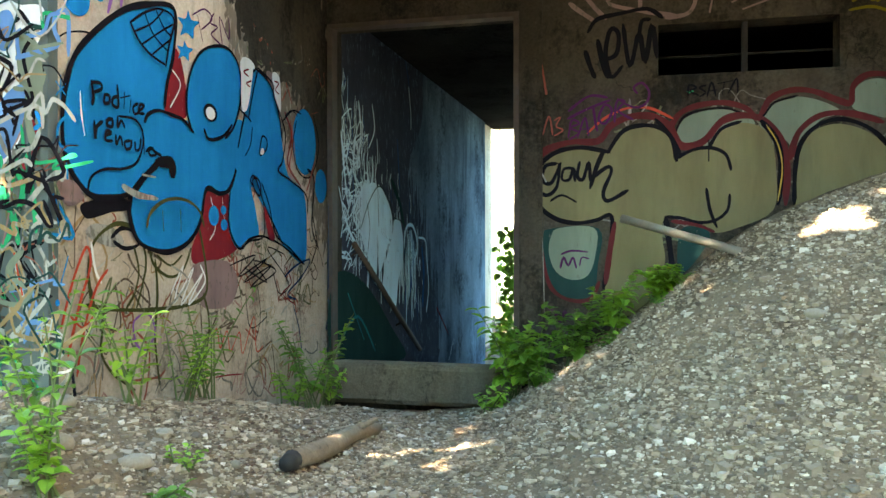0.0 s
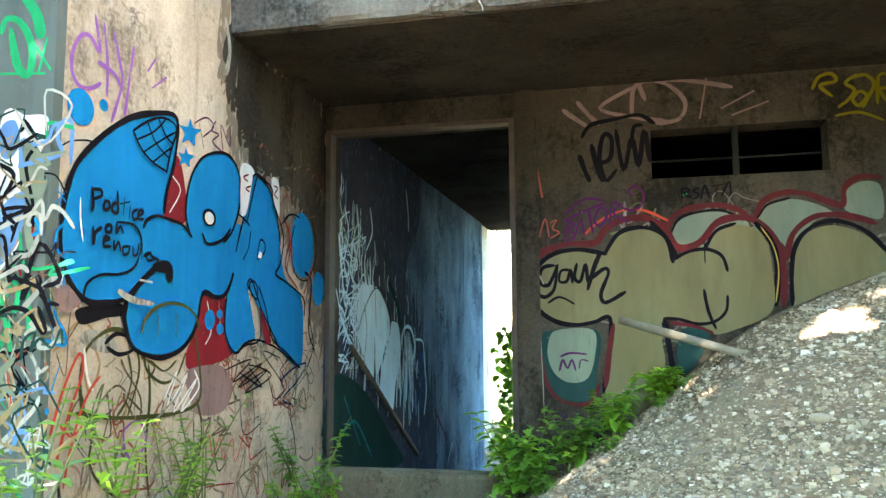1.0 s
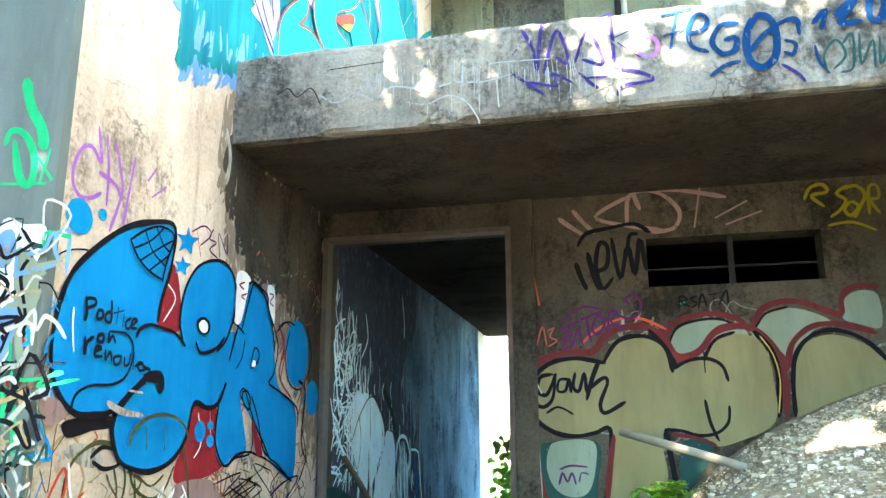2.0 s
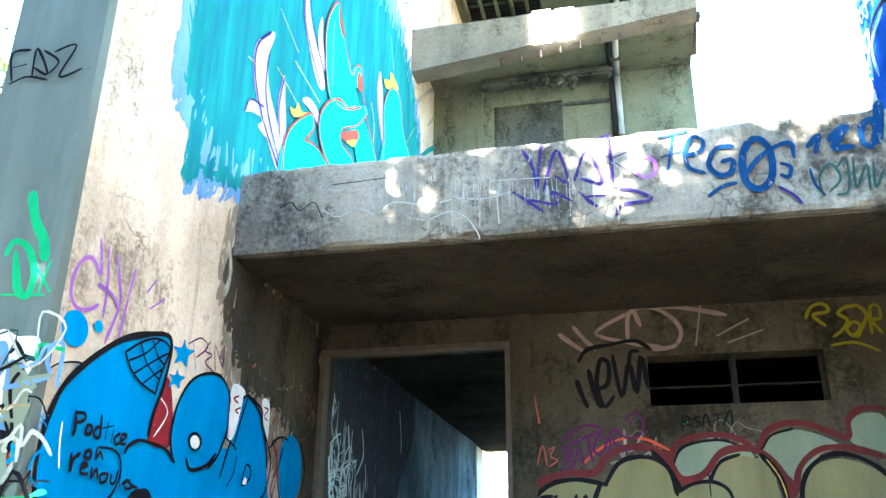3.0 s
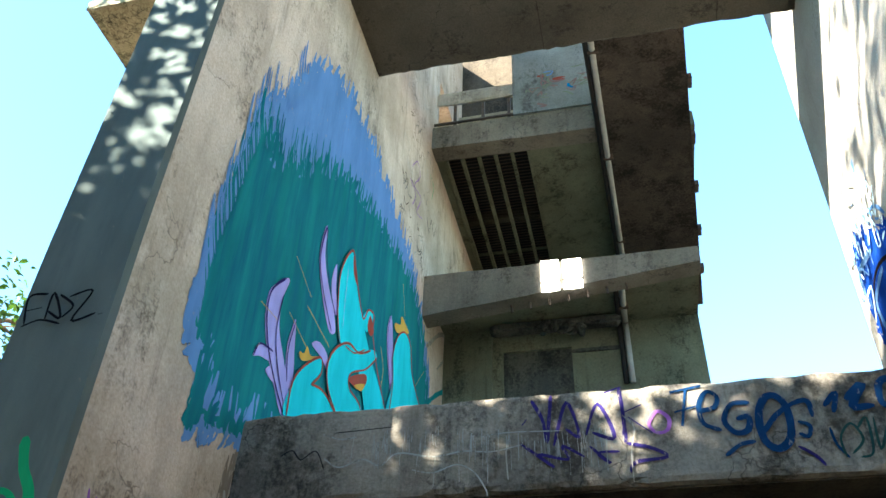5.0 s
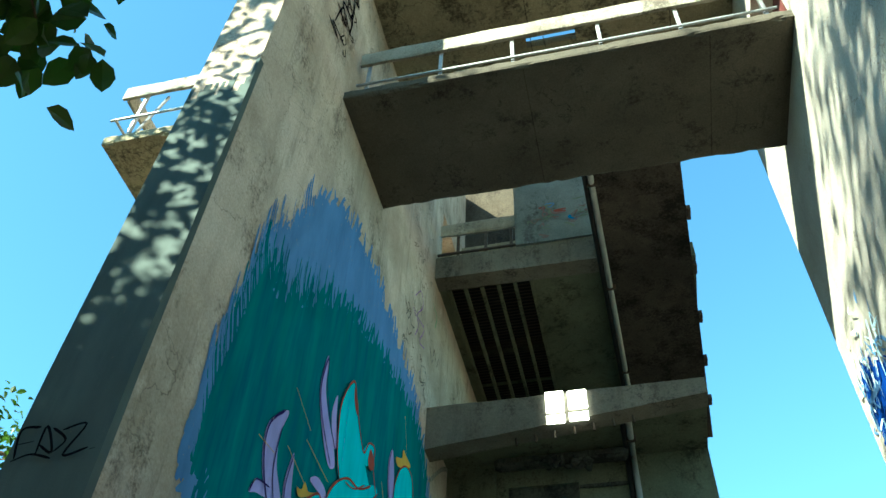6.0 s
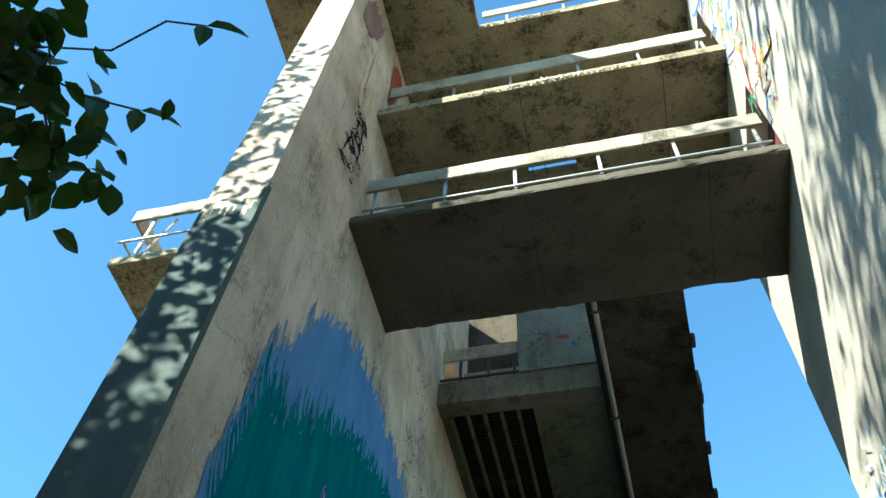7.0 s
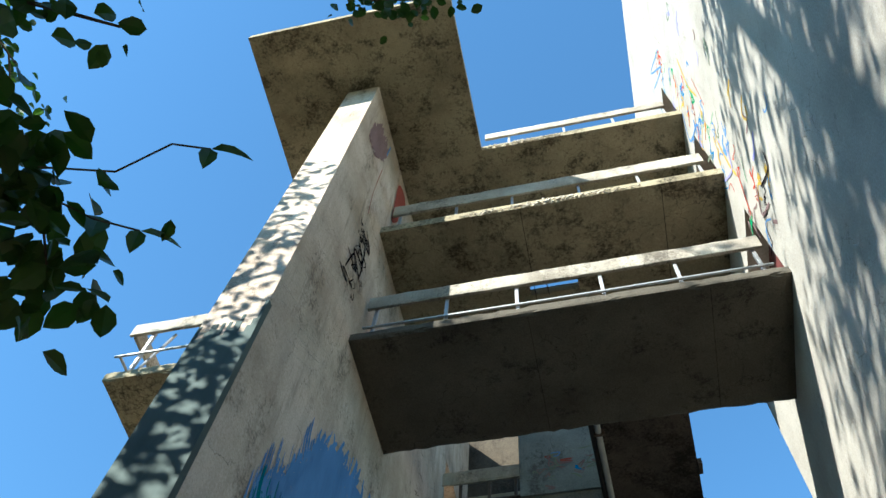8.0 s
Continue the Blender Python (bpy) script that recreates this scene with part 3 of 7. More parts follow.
scribbles(wall_east, "y_east", EAST, (3.4, 5.6), (11.5, 19.0), 30, 10, [P_SKY, P_GOLD, P_PINK, P_LILAC, P_MINT], "small faded colourful tags on the white wall", (0.03, 0.08))

# Two dark layers paint the beam's shade over the bare corner concrete.
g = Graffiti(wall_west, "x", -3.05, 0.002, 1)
g.fill(paint("brown_beam_shade", (0.21, 0.17, 0.13), 0.55, (0.42, 0.35, 0.28), 0.9), [(5.51, 3.891), (7.514, 3.802), (7.535, 1.5), (6.95, 2.2), (6.4, 2.6), (5.9, 2.7), (5.6, 3.0), (5.52, 3.4)], 3, 0.6)
g.fill(P_BARE_SHADE, [(5.565, 3.891), (7.514, 3.802), (7.535, 1.98), (7.006, 2.686), (6.5, 2.909), (6.006, 2.953), (5.689, 3.247)], 3, 0.5)
g.done("bare corner concrete with the beam's shade painted in")

g = Graffiti(wall_west, "x", -3.05, 0.004, 2)
g.fill(P_RED, [(4.694, 2.672), (4.828, 2.747), (4.924, 2.57), (4.951, 2.326), (4.745, 2.283), (4.667, 2.337)])
g.fill(P_RED, [(5.186, 1.813), (5.511, 1.842), (5.562, 1.59), (5.704, 1.454), (5.475, 1.357), (5.055, 1.312), (5.004, 1.421), (5.108, 1.579)])
g.line(P_WHITE, 0.012, [(4.746, 2.61), (4.868, 2.521), (4.745, 2.35)])
g.line(P_WHITE, 0.012, [(5.264, 1.786), (5.327, 1.584), (5.246, 1.481)])
g.line(P_WHITE, 0.012, [(5.426, 1.795), (5.459, 1.629)])
g.fill(P_WHITE, [(5.711, 2.864), (5.938, 2.887), (5.917, 2.721), (5.858, 2.487), (5.746, 2.417)])
g.fill(P_PINK, [(6.159, 2.869), (6.341, 2.849), (6.351, 2.622), (6.264, 2.645)])
g.fill(P_BLUE, [(4.729, 3.012), (4.465, 2.945), (4.236, 2.846), (4.001, 2.678), (3.81, 2.49), (3.728, 2.305), (3.701, 2.149), (3.709, 1.969), (3.784, 1.825), (3.948, 1.717), (4.177, 1.724), (4.286, 1.747), (4.28, 1.645), (4.37, 1.475), (4.549, 1.412), (4.74, 1.4), (4.961, 1.468), (5.109, 1.611), (5.186, 1.841), (5.369, 1.825), (5.529, 1.864), (5.653, 2.067), (5.745, 2.404), (5.33, 2.302), (4.987, 2.293), (4.745, 2.287), (4.667, 2.337), (4.693, 2.488), (4.767, 2.688), (4.802, 2.939)])
g.fill(P_BLUE, [(5.301, 2.881), (5.099, 2.782), (4.967, 2.598), (4.93, 2.38), (4.987, 2.254), (5.172, 2.172), (5.412, 2.201), (5.601, 2.353), (5.71, 2.594), (5.675, 2.804), (5.517, 2.906)])
g.fill(P_BLUE, [(5.538, 1.907), (5.51, 1.589), (5.65, 1.419), (5.815, 1.49), (6.01, 1.527), (5.951, 1.734), (5.884, 1.91), (6.112, 1.741), (6.323, 1.57), (6.479, 1.436), (6.913, 1.281), (6.98, 1.623), (6.904, 1.93), (6.574, 2.057), (6.449, 2.338), (6.372, 2.568), (6.211, 2.777), (5.957, 2.855), (5.841, 2.751), (5.764, 2.472), (5.599, 2.062)])
g.blob(P_BLUE, 6.932, 2.387, 0.266, 0.300)
g.blob(P_BLUE, 7.321, 2.011, 0.145, 0.163)
g.blob(P_BLUE, 5.295, 1.657, 0.073, 0.073)
g.blob(P_BLUE, 5.434, 1.704, 0.043, 0.033)
g.blob(P_BLUE, 5.442, 1.595, 0.051, 0.042)
g.line(P_BLACK, 0.039, [(4.729, 3.012), (4.465, 2.945), (4.236, 2.846), (4.001, 2.678), (3.81, 2.49), (3.728, 2.305), (3.701, 2.149), (3.709, 1.969), (3.784, 1.825), (3.948, 1.717), (4.177, 1.724), (4.286, 1.747), (4.28, 1.645), (4.37, 1.475), (4.549, 1.412), (4.74, 1.4), (4.961, 1.468), (5.109, 1.611), (5.186, 1.841), (5.369, 1.825), (5.529, 1.864), (5.626, 2.021), (5.581, 1.94), (5.494, 1.849), (5.369, 1.821), (5.186, 1.837), (5.109, 1.619), (4.961, 1.472), (4.74, 1.404), (4.536, 1.416), (4.37, 1.479), (4.291, 1.628), (4.303, 1.748), (4.177, 1.727), (3.948, 1.724), (3.788, 1.828), (3.713, 1.973), (3.705, 2.15), (3.732, 2.306), (3.814, 2.488), (4.006, 2.676), (4.242, 2.844), (4.465, 2.941), (4.729, 3.012), (4.802, 2.939), (4.767, 2.688), (4.693, 2.488), (4.667, 2.337), (4.693, 2.488), (4.767, 2.688), (4.802, 2.939)], True)
g.line(P_BLACK, 0.031, [(4.986, 2.242), (4.93, 2.38), (4.967, 2.598), (5.099, 2.782), (5.301, 2.881), (5.517, 2.906), (5.675, 2.804), (5.71, 2.594), (5.601, 2.353), (5.462, 2.237)])
g.line(P_BLACK, 0.026, [(5.957, 2.855), (6.211, 2.777), (6.372, 2.568), (6.449, 2.338)])
g.line(P_BLACK, 0.026, [(5.957, 2.855), (5.841, 2.751), (5.764, 2.472), (5.708, 2.333), (5.653, 2.188)])
g.line(P_BLACK, 0.023, [(5.529, 1.864), (5.51, 1.589), (5.667, 1.419), (5.834, 1.49), (6.03, 1.519), (6.215, 1.493), (6.456, 1.436), (6.913, 1.271)])
g.line(P_BLACK, 0.021, [(5.884, 1.919), (5.856, 1.962), (5.933, 1.986), (6.112, 1.76), (6.323, 1.57), (6.445, 1.455)])
g.line(P_BLACK, 0.029, [(4.444, 2.209), (4.48, 2.261), (4.584, 2.302), (4.719, 2.301), (4.881, 2.288), (5.008, 2.222)])
g.line(P_BLACK, 0.021, [(3.899, 1.721), (3.929, 1.821), (4.048, 1.879), (4.232, 1.899), (4.361, 1.952), (4.425, 2.07), (4.408, 2.162), (4.328, 2.21), (4.179, 2.204)])
g.line(P_BLACK, 0.058, [(4.303, 1.748), (4.43, 1.861), (4.582, 1.963)])
g.line(P_BLACK, 0.098, [(4.583, 1.974), (4.73, 1.981), (4.75, 1.913)])
g.line(P_BLACK, 0.026, [(4.455, 2.028), (4.503, 2.055), (4.552, 2.032), (4.614, 2.021)])
g.line(P_BLACK, 0.034, [(5.15, 2.257), (5.203, 2.2), (5.314, 2.21), (5.446, 2.26), (5.548, 2.345)])
g.blob(P_BLACK, 5.235, 2.39, 0.096, 0.064)
g.blob(P_WHITE, 5.235, 2.385, 0.064, 0.045)
g.line(P_BLACK, 0.021, [(4.291, 2.786), (4.447, 2.89), (4.619, 2.956), (4.768, 2.927), (4.708, 2.749), (4.668, 2.6)])
g.line(P_BLACK, 0.021, [(4.291, 2.786), (4.376, 2.698), (4.506, 2.637), (4.668, 2.608)])
g.line(P_BLACK, 0.017, [(4.435, 2.884), (4.531, 2.771), (4.694, 2.701)])
g.line(P_BLACK, 0.017, [(4.556, 2.935), (4.644, 2.843), (4.734, 2.807)])
g.line(P_BLACK, 0.017, [(4.331, 2.742), (4.507, 2.836), (4.644, 2.959)])
g.line(P_BLACK, 0.017, [(4.399, 2.676), (4.593, 2.801), (4.748, 2.892)])
g.line(P_BLACK, 0.017, [(4.506, 2.637), (4.643, 2.733), (4.728, 2.79)])
g.line(P_BLACK, 0.034, [(3.926, 2.358), (3.941, 2.275), (3.931, 2.236)])
g.line(P_BLACK, 0.029, [(3.931, 2.356), (4, 2.363), (4.01, 2.332), (3.941, 2.301)])
g.line(P_BLACK, 0.026, [(4.04, 2.306), (4.08, 2.306), (4.08, 2.267), (4.034, 2.259), (4.04, 2.306)])
g.line(P_BLACK, 0.026, [(4.154, 2.379), (4.164, 2.261), (4.111, 2.259), (4.116, 2.3), (4.164, 2.315)])
g.line(P_BLACK, 0.023, [(4.223, 2.348), (4.217, 2.257)])
g.line(P_BLACK, 0.023, [(4.185, 2.312), (4.273, 2.34)])
g.line(P_BLACK, 0.021, [(4.283, 2.315), (4.272, 2.245)])
g.line(P_BLACK, 0.023, [(4.351, 2.306), (4.306, 2.278), (4.317, 2.239), (4.362, 2.253)])
g.line(P_BLACK, 0.023, [(4.374, 2.268), (4.415, 2.303), (4.374, 2.303), (4.362, 2.253), (4.415, 2.254)])
g.line(P_BLACK, 0.026, [(4.059, 2.166), (4.1, 2.172), (4.1, 2.133), (4.054, 2.133), (4.059, 2.166)])
g.line(P_BLACK, 0.026, [(4.153, 2.193), (4.152, 2.134), (4.185, 2.178), (4.217, 2.143)])
g.line(P_BLACK, 0.029, [(3.94, 2.136), (3.949, 2.042), (3.959, 2.107), (4.009, 2.146)])
g.line(P_BLACK, 0.026, [(4.038, 2.072), (4.09, 2.092), (4.049, 2.1), (4.038, 2.047), (4.1, 2.048)])
g.line(P_BLACK, 0.026, [(4.131, 2.084), (4.136, 2.032), (4.173, 2.083), (4.195, 2.033)])
g.line(P_BLACK, 0.026, [(4.271, 2.069), (4.216, 2.055), (4.227, 2.016), (4.271, 2.028), (4.282, 2.07)])
g.line(P_BLACK, 0.023, [(4.316, 2.067), (4.321, 2.02), (4.361, 2.032), (4.373, 2.095)])
g.line(P_BLACK, 0.023, [(4.408, 2.1), (4.408, 2.009)])
g.line(P_BLACK, 0.023, [(4.503, 2.055), (4.455, 2.028), (4.479, 2.003), (4.539, 2.016)])
g.fill(P_WHITE, [(5.683, 2.855), (5.854, 2.859), (5.824, 2.662), (5.756, 2.493), (5.672, 2.506)])
g.fill(P_WHITE, [(6.203, 2.859), (6.346, 2.858), (6.368, 2.577), (6.277, 2.641)])
g.line(P_RED, 0.016, [(5.788, 2.814), (5.705, 2.779), (5.782, 2.758)])
g.line(P_RED, 0.016, [(5.831, 2.731), (5.747, 2.697), (5.804, 2.681)])
g.line(P_RED, 0.016, [(6.248, 2.81), (6.325, 2.805), (6.262, 2.74), (6.329, 2.717)])
g.line(P_BLACK, 0.026, [(5.943, 2.855), (6.206, 2.783), (6.232, 2.681), (6.37, 2.529), (6.456, 2.378), (6.396, 2.162), (6.312, 2.068), (6.551, 2.009), (6.896, 1.9), (6.927, 1.737)])
g.line(P_BLACK, 0.022, [(5.943, 2.855), (5.863, 2.669), (5.778, 2.442)])
g.line(P_BLACK, 0.02, [(5.619, 2.48), (5.759, 2.439), (5.817, 2.412)])
g.line(P_BLACK, 0.018, [(5.838, 2.37), (5.807, 2.231), (5.718, 2.133)])
g.line(P_BLACK, 0.022, [(5.964, 2.167), (6.008, 2.318), (6.09, 2.3), (6.083, 2.225)], True)
g.fill(P_WHITE, [(5.974, 2.177), (6.002, 2.226), (6.043, 2.212), (6.024, 2.177)])
g.line(P_BLACK, 0.022, [(5.838, 1.958), (5.914, 1.977), (5.976, 1.922), (5.96, 1.84), (5.871, 1.88)], True)
g.line(P_BLACK, 0.022, [(5.995, 1.942), (6.123, 1.78), (6.259, 1.529), (6.551, 1.41), (6.818, 1.273)])
g.line(P_BLACK, 0.02, [(6.021, 1.798), (6.033, 1.527), (5.777, 1.474), (5.663, 1.414)])
g.fill(P_RED, [(6.033, 1.753), (6.128, 1.665), (6.239, 1.505), (6.115, 1.51)])
g.line(P_BLACK, 0.02, [(6.394, 2.503), (6.598, 2.622), (6.769, 2.618)])
g.line(P_RUST, 0.03, [(6.543, 2.524), (6.586, 2.319), (6.524, 2.115), (6.706, 2.005)])
g.line(P_RUST, 0.025, [(7.081, 2.216), (6.956, 2.022), (6.894, 1.941)])
g.line(P_OLIVE, 0.030, [(4.417, 1.556), (4.453, 1.641), (4.581, 1.718), (4.742, 1.749), (4.913, 1.735), (5.042, 1.672), (5.093, 1.579)])
g.line(P_OLIVE, 0.022, [(4.587, 1.661), (4.599, 1.538)])
g.line(P_OLIVE, 0.022, [(4.795, 1.677), (4.801, 1.535)])
g.line(P_WHITE, 0.012, [(3.8, 2.281), (3.808, 2.166), (3.835, 2.046)])
g.line(P_LIME, 0.05, [(4.177, 1.791), (4.314, 1.749), (4.52, 1.736)])
g.line(P_LIME, 0.03, [(4.372, 1.874), (4.502, 1.87)])
g.done("big sky blue cartoon character with thick black outlines")

g = Graffiti(wall_west, "x", -3.05, 0.004, 3)
g.fill(P_BLACK, [(3.861, 1.669), (4.047, 1.71), (4.27, 1.723), (4.28, 1.655), (4.129, 1.636), (4.006, 1.605), (3.899, 1.595)])
g.fill(P_LIME, [(3.898, 1.513), (3.976, 1.566), (4.15, 1.544), (4.246, 1.464), (4.149, 1.431), (3.995, 1.463)])
g.fill(P_PINK, [(5.018, 1.305), (5.492, 1.327), (5.666, 1.16), (5.533, 0.996), (5.166, 1.002), (5.054, 1.147)])
g.line(P_BLACK, 0.03, [(4.128, 1.49), (4.225, 1.545), (4.347, 1.527), (4.393, 1.451), (4.257, 1.424), (4.149, 1.464)])
g.line(P_OLIVE, 0.030, [(3.959, 1.09), (3.921, 1.267), (3.946, 1.425), (4.036, 1.515), (4.182, 1.571), (4.336, 1.547), (4.44, 1.437), (4.463, 1.296), (4.368, 1.06)])
g.line(P_OLIVE, 0.026, [(4.347, 1.424), (4.392, 1.284), (4.346, 1.148), (4.266, 1.068)])
g.line(P_OLIVE, 0.026, [(4.5, 1.452), (4.548, 1.323), (4.726, 1.237), (4.889, 1.277), (4.99, 1.422)])
g.line(P_OLIVE, 0.020, [(4.586, 1.38), (4.74, 1.311), (4.876, 1.376)])
g.line(P_OLIVE, 0.030, [(5.093, 1.579), (5.183, 1.301), (5.182, 1.101), (4.945, 1.037), (4.547, 1.036), (4.147, 1.066), (3.897, 1.11)])
g.line(P_OLIVE, 0.026, [(5.151, 1.102), (5.228, 0.896), (5.165, 0.662), (4.942, 0.499)])
g.line(P_OLIVE, 0.026, [(4.561, 1.351), (4.585, 1.134), (4.558, 0.849), (4.607, 0.553)])
g.line(P_OLIVE, 0.022, [(4.064, 1.034), (4.022, 0.843), (4.124, 0.698), (4.343, 0.562)])
g.line(P_WHITE, 0.018, [(4.739, 1.126), (4.89, 1.308), (4.779, 1.064), (5.018, 1.289), (4.86, 1.043), (5.137, 1.246), (4.945, 1.037), (5.167, 1.181), (5.107, 1.303)])
g.line(P_WHITE, 0.022, [(3.937, 1.457), (3.975, 1.297), (4.024, 1.231)])
g.line(P_LIME, 0.02, [(4.609, 0.988), (4.945, 1.191), (4.74, 1.311)])
g.line(P_BLACK, 0.016, [(5.526, 1.293), (5.949, 1.364), (5.666, 1.203), (6.151, 1.334), (5.739, 1.156), (6.235, 1.276), (5.851, 1.107), (6.321, 1.227), (5.91, 1.32), (6.15, 1.139), (5.758, 1.27)])
g.line(P_BLACK, 0.014, [(6.256, 1.228), (6.386, 1.032), (6.569, 1.12), (6.152, 1.418), (6.478, 1.368)])
g.line(P_BLACK, 0.012, [(5.968, 1.147), (6.026, 0.87), (5.946, 0.696)])
g.line(P_BLACK, 0.012, [(5.776, 1.067), (5.85, 0.796), (6.149, 0.86)])
g.line(P_BRIGHT_RED, 0.024, [(3.687, 1.005), (3.776, 1.242), (3.889, 1.431), (3.926, 1.33), (3.831, 1.115), (3.739, 0.848)])
g.line(P_BRIGHT_RED, 0.022, [(4.075, 1.3), (3.984, 1.216), (3.896, 1.048), (3.839, 0.866), (3.81, 0.73)])
g.line(P_BRIGHT_RED, 0.016, [(3.758, 1.059), (3.858, 0.988), (3.944, 1.043)])
g.line(P_BRIGHT_RED, 0.014, [(5.243, 0.773), (5.323, 0.838), (5.371, 0.693), (5.472, 0.811), (5.522, 0.649), (5.664, 0.779), (5.718, 0.608), (5.908, 0.88), (5.945, 0.606), (6.065, 0.628)])
g.line(P_RED, 0.012, [(5.281, 0.492), (5.487, 0.477), (5.708, 0.452)])
g.line(P_PURPLE, 0.020, [(4.344, 0.838), (4.322, 0.978), (4.474, 1.013), (4.546, 0.886), (4.425, 0.793), (4.31, 0.876)])
g.line(P_OLIVE, 0.014, [(5.364, 0.843), (5.454, 0.583), (5.592, 0.649)])
g.line(P_RED, 0.014, [(6.478, 1.271), (6.617, 1.118), (6.431, 1.03), (6.711, 0.913)])
g.line(P_NAVY, 0.022, [(6.477, 1.173), (6.713, 1.265), (7.03, 1.31), (6.836, 1.16), (6.534, 1.024), (6.712, 0.964)])
g.line(P_NAVY, 0.016, [(6.651, 0.918), (6.772, 0.706), (6.833, 0.496)])
g.line(P_BLACK, 0.03, [(6.969, 2.142), (7.128, 2.051), (7.072, 1.625), (7.234, 1.414)])
g.line(P_RED, 0.03, [(6.485, 2.585), (6.623, 2.409), (6.54, 2.153), (6.816, 1.976)])
g.line(P_PINK, 0.03, [(6.624, 2.582), (6.718, 2.12)])
g.line(P_BLACK, 0.015, [(6.485, 2.561), (6.625, 2.627), (6.745, 2.596)])
g.line(P_BLACK, 0.018, [(6.72, 2.547), (6.647, 2.312), (6.767, 2.099), (7.048, 2.086), (7.239, 2.381), (7.104, 2.656)])
g.line(P_BLACK, 0.020, [(7.072, 1.731), (7.179, 1.468), (7.03, 1.258)])
g.line(P_BLUE, 0.020, [(3.676, 2.34), (3.675, 2.22)])
g.line(P_BLUE, 0.018, [(3.641, 2.303), (3.71, 2.247)])
g.line(P_BLUE, 0.018, [(3.641, 2.235), (3.71, 2.301)])
g.line(P_BLUE, 0.022, [(3.718, 2.134), (3.657, 2.077), (3.652, 1.992), (3.717, 1.946)])
g.line(P_BLUE, 0.022, [(3.631, 1.924), (3.651, 1.79)])
g.line(P_BLUE, 0.022, [(3.631, 1.924), (3.725, 1.723), (3.713, 1.879)])
g.line(P_BLUE, 0.024, [(3.613, 1.707), (3.663, 1.51)])
g.line(P_BLUE, 0.024, [(3.613, 1.707), (3.769, 1.493), (3.604, 1.503)])
g.line(P_BLUE, 0.024, [(3.723, 1.38), (3.662, 1.232)])
g.blob(P_BLUE, 3.64, 1.14, 0.017, 0.018)
g.fill(P_PINK, [(3.63, 1.767), (3.761, 1.792), (3.852, 1.706), (3.716, 1.653)])
g.done("tangle of olive red black and white spray lines low on the wall")

g = Graffiti(wall_west, "x", -3.05, 0.004, 4)
g.line(P_PURPLE, 0.034, [(3.917, 3.373), (3.968, 3.178), (3.881, 3.235), (3.802, 3.213), (3.74, 3.102), (3.741, 2.981), (3.813, 2.918), (3.911, 2.941), (3.985, 2.991)])
g.line(P_PURPLE, 0.030, [(3.997, 3.358), (4.04, 3.15), (4.049, 2.941)])
g.line(P_PURPLE, 0.030, [(4.087, 3.337), (4.152, 3.188), (4.185, 3.053), (4.101, 2.796)])
g.line(P_PURPLE, 0.034, [(3.96, 3.109), (4.109, 3.087), (4.186, 3.017)])
g.line(P_PURPLE, 0.030, [(4.289, 3.318), (4.252, 3.074), (4.222, 2.867)])
g.line(P_PURPLE, 0.038, [(4.447, 3.223), (4.521, 3.321)])
g.line(P_PURPLE, 0.038, [(4.505, 3.129), (4.647, 3.236)])
g.blob(P_BLUE, 3.822, 2.804, 0.115, 0.103)
g.blob(P_BLUE, 4.02, 2.87, 0.041, 0.036)
g.fill(P_BLUE, [(4.96, 3.045), (5.001, 2.991), (5.108, 3.002), (5.033, 2.942), (5.023, 2.866), (4.944, 2.888), (4.862, 2.852), (4.893, 2.923), (4.827, 2.962), (4.927, 2.98)])
g.fill(P_BLUE, [(4.911, 2.824), (4.946, 2.793), (5.021, 2.793), (4.969, 2.75), (4.963, 2.701), (4.901, 2.72), (4.835, 2.69), (4.861, 2.742), (4.819, 2.772), (4.89, 2.78)])
g.line(P_PLUM, 0.016, [(5.077, 3.043), (5.146, 2.878)])
g.line(P_PLUM, 0.016, [(5.01, 3.026), (5.17, 3.11), (5.276, 3.07), (5.132, 2.958)])
g.line(P_PLUM, 0.016, [(5.302, 3.119), (5.249, 3.037), (5.352, 3.029), (5.263, 2.956), (5.389, 2.917)])
g.line(P_PLUM, 0.016, [(5.423, 2.916), (5.38, 3.114), (5.519, 2.981), (5.519, 3.141)])
g.line(P_BLACK, 0.014, [(3.667, 2.538), (3.739, 2.586), (3.875, 2.625), (3.975, 2.629)])
g.line(P_LIME, 0.06, [(5.41, 3.943), (5.483, 3.734), (5.443, 3.535)])
g.line(P_BLACK, 0.010, [(4.874, 4.166), (4.934, 4.058)])
g.done("violet loops and blue dots sprayed above the character")

g = Graffiti(wall_west, "y", 3.61, 0.006, 5)
g.line(P_GREEN, 0.075, [(-3.311, 3.553), (-3.257, 3.391), (-3.177, 3.263), (-3.143, 3.15)])
g.line(P_GREEN, 0.05, [(-3.398, 3.192), (-3.367, 3.264), (-3.273, 3.228), (-3.196, 3.081), (-3.207, 2.938), (-3.279, 2.982), (-3.339, 3.193)])
g.line(P_GREEN, 0.04, [(-3.167, 3.079), (-3.076, 2.957)])
g.line(P_GREEN, 0.04, [(-3.103, 3.119), (-3.144, 2.946)])
g.line(P_GREEN, 0.04, [(-3.422, 2.954), (-3.114, 2.931)])
g.fill(P_WHITE, [(-3.366, 2.688), (-3.203, 2.706), (-3.071, 2.685), (-3.079, 2.55), (-3.17, 2.377), (-3.22, 2.142), (-3.206, 2.022), (-3.312, 1.876), (-3.369, 1.877)])
g.fill(P_SKY, [(-3.359, 2.657), (-3.274, 2.681), (-3.239, 2.56), (-3.296, 2.473), (-3.36, 2.507)])
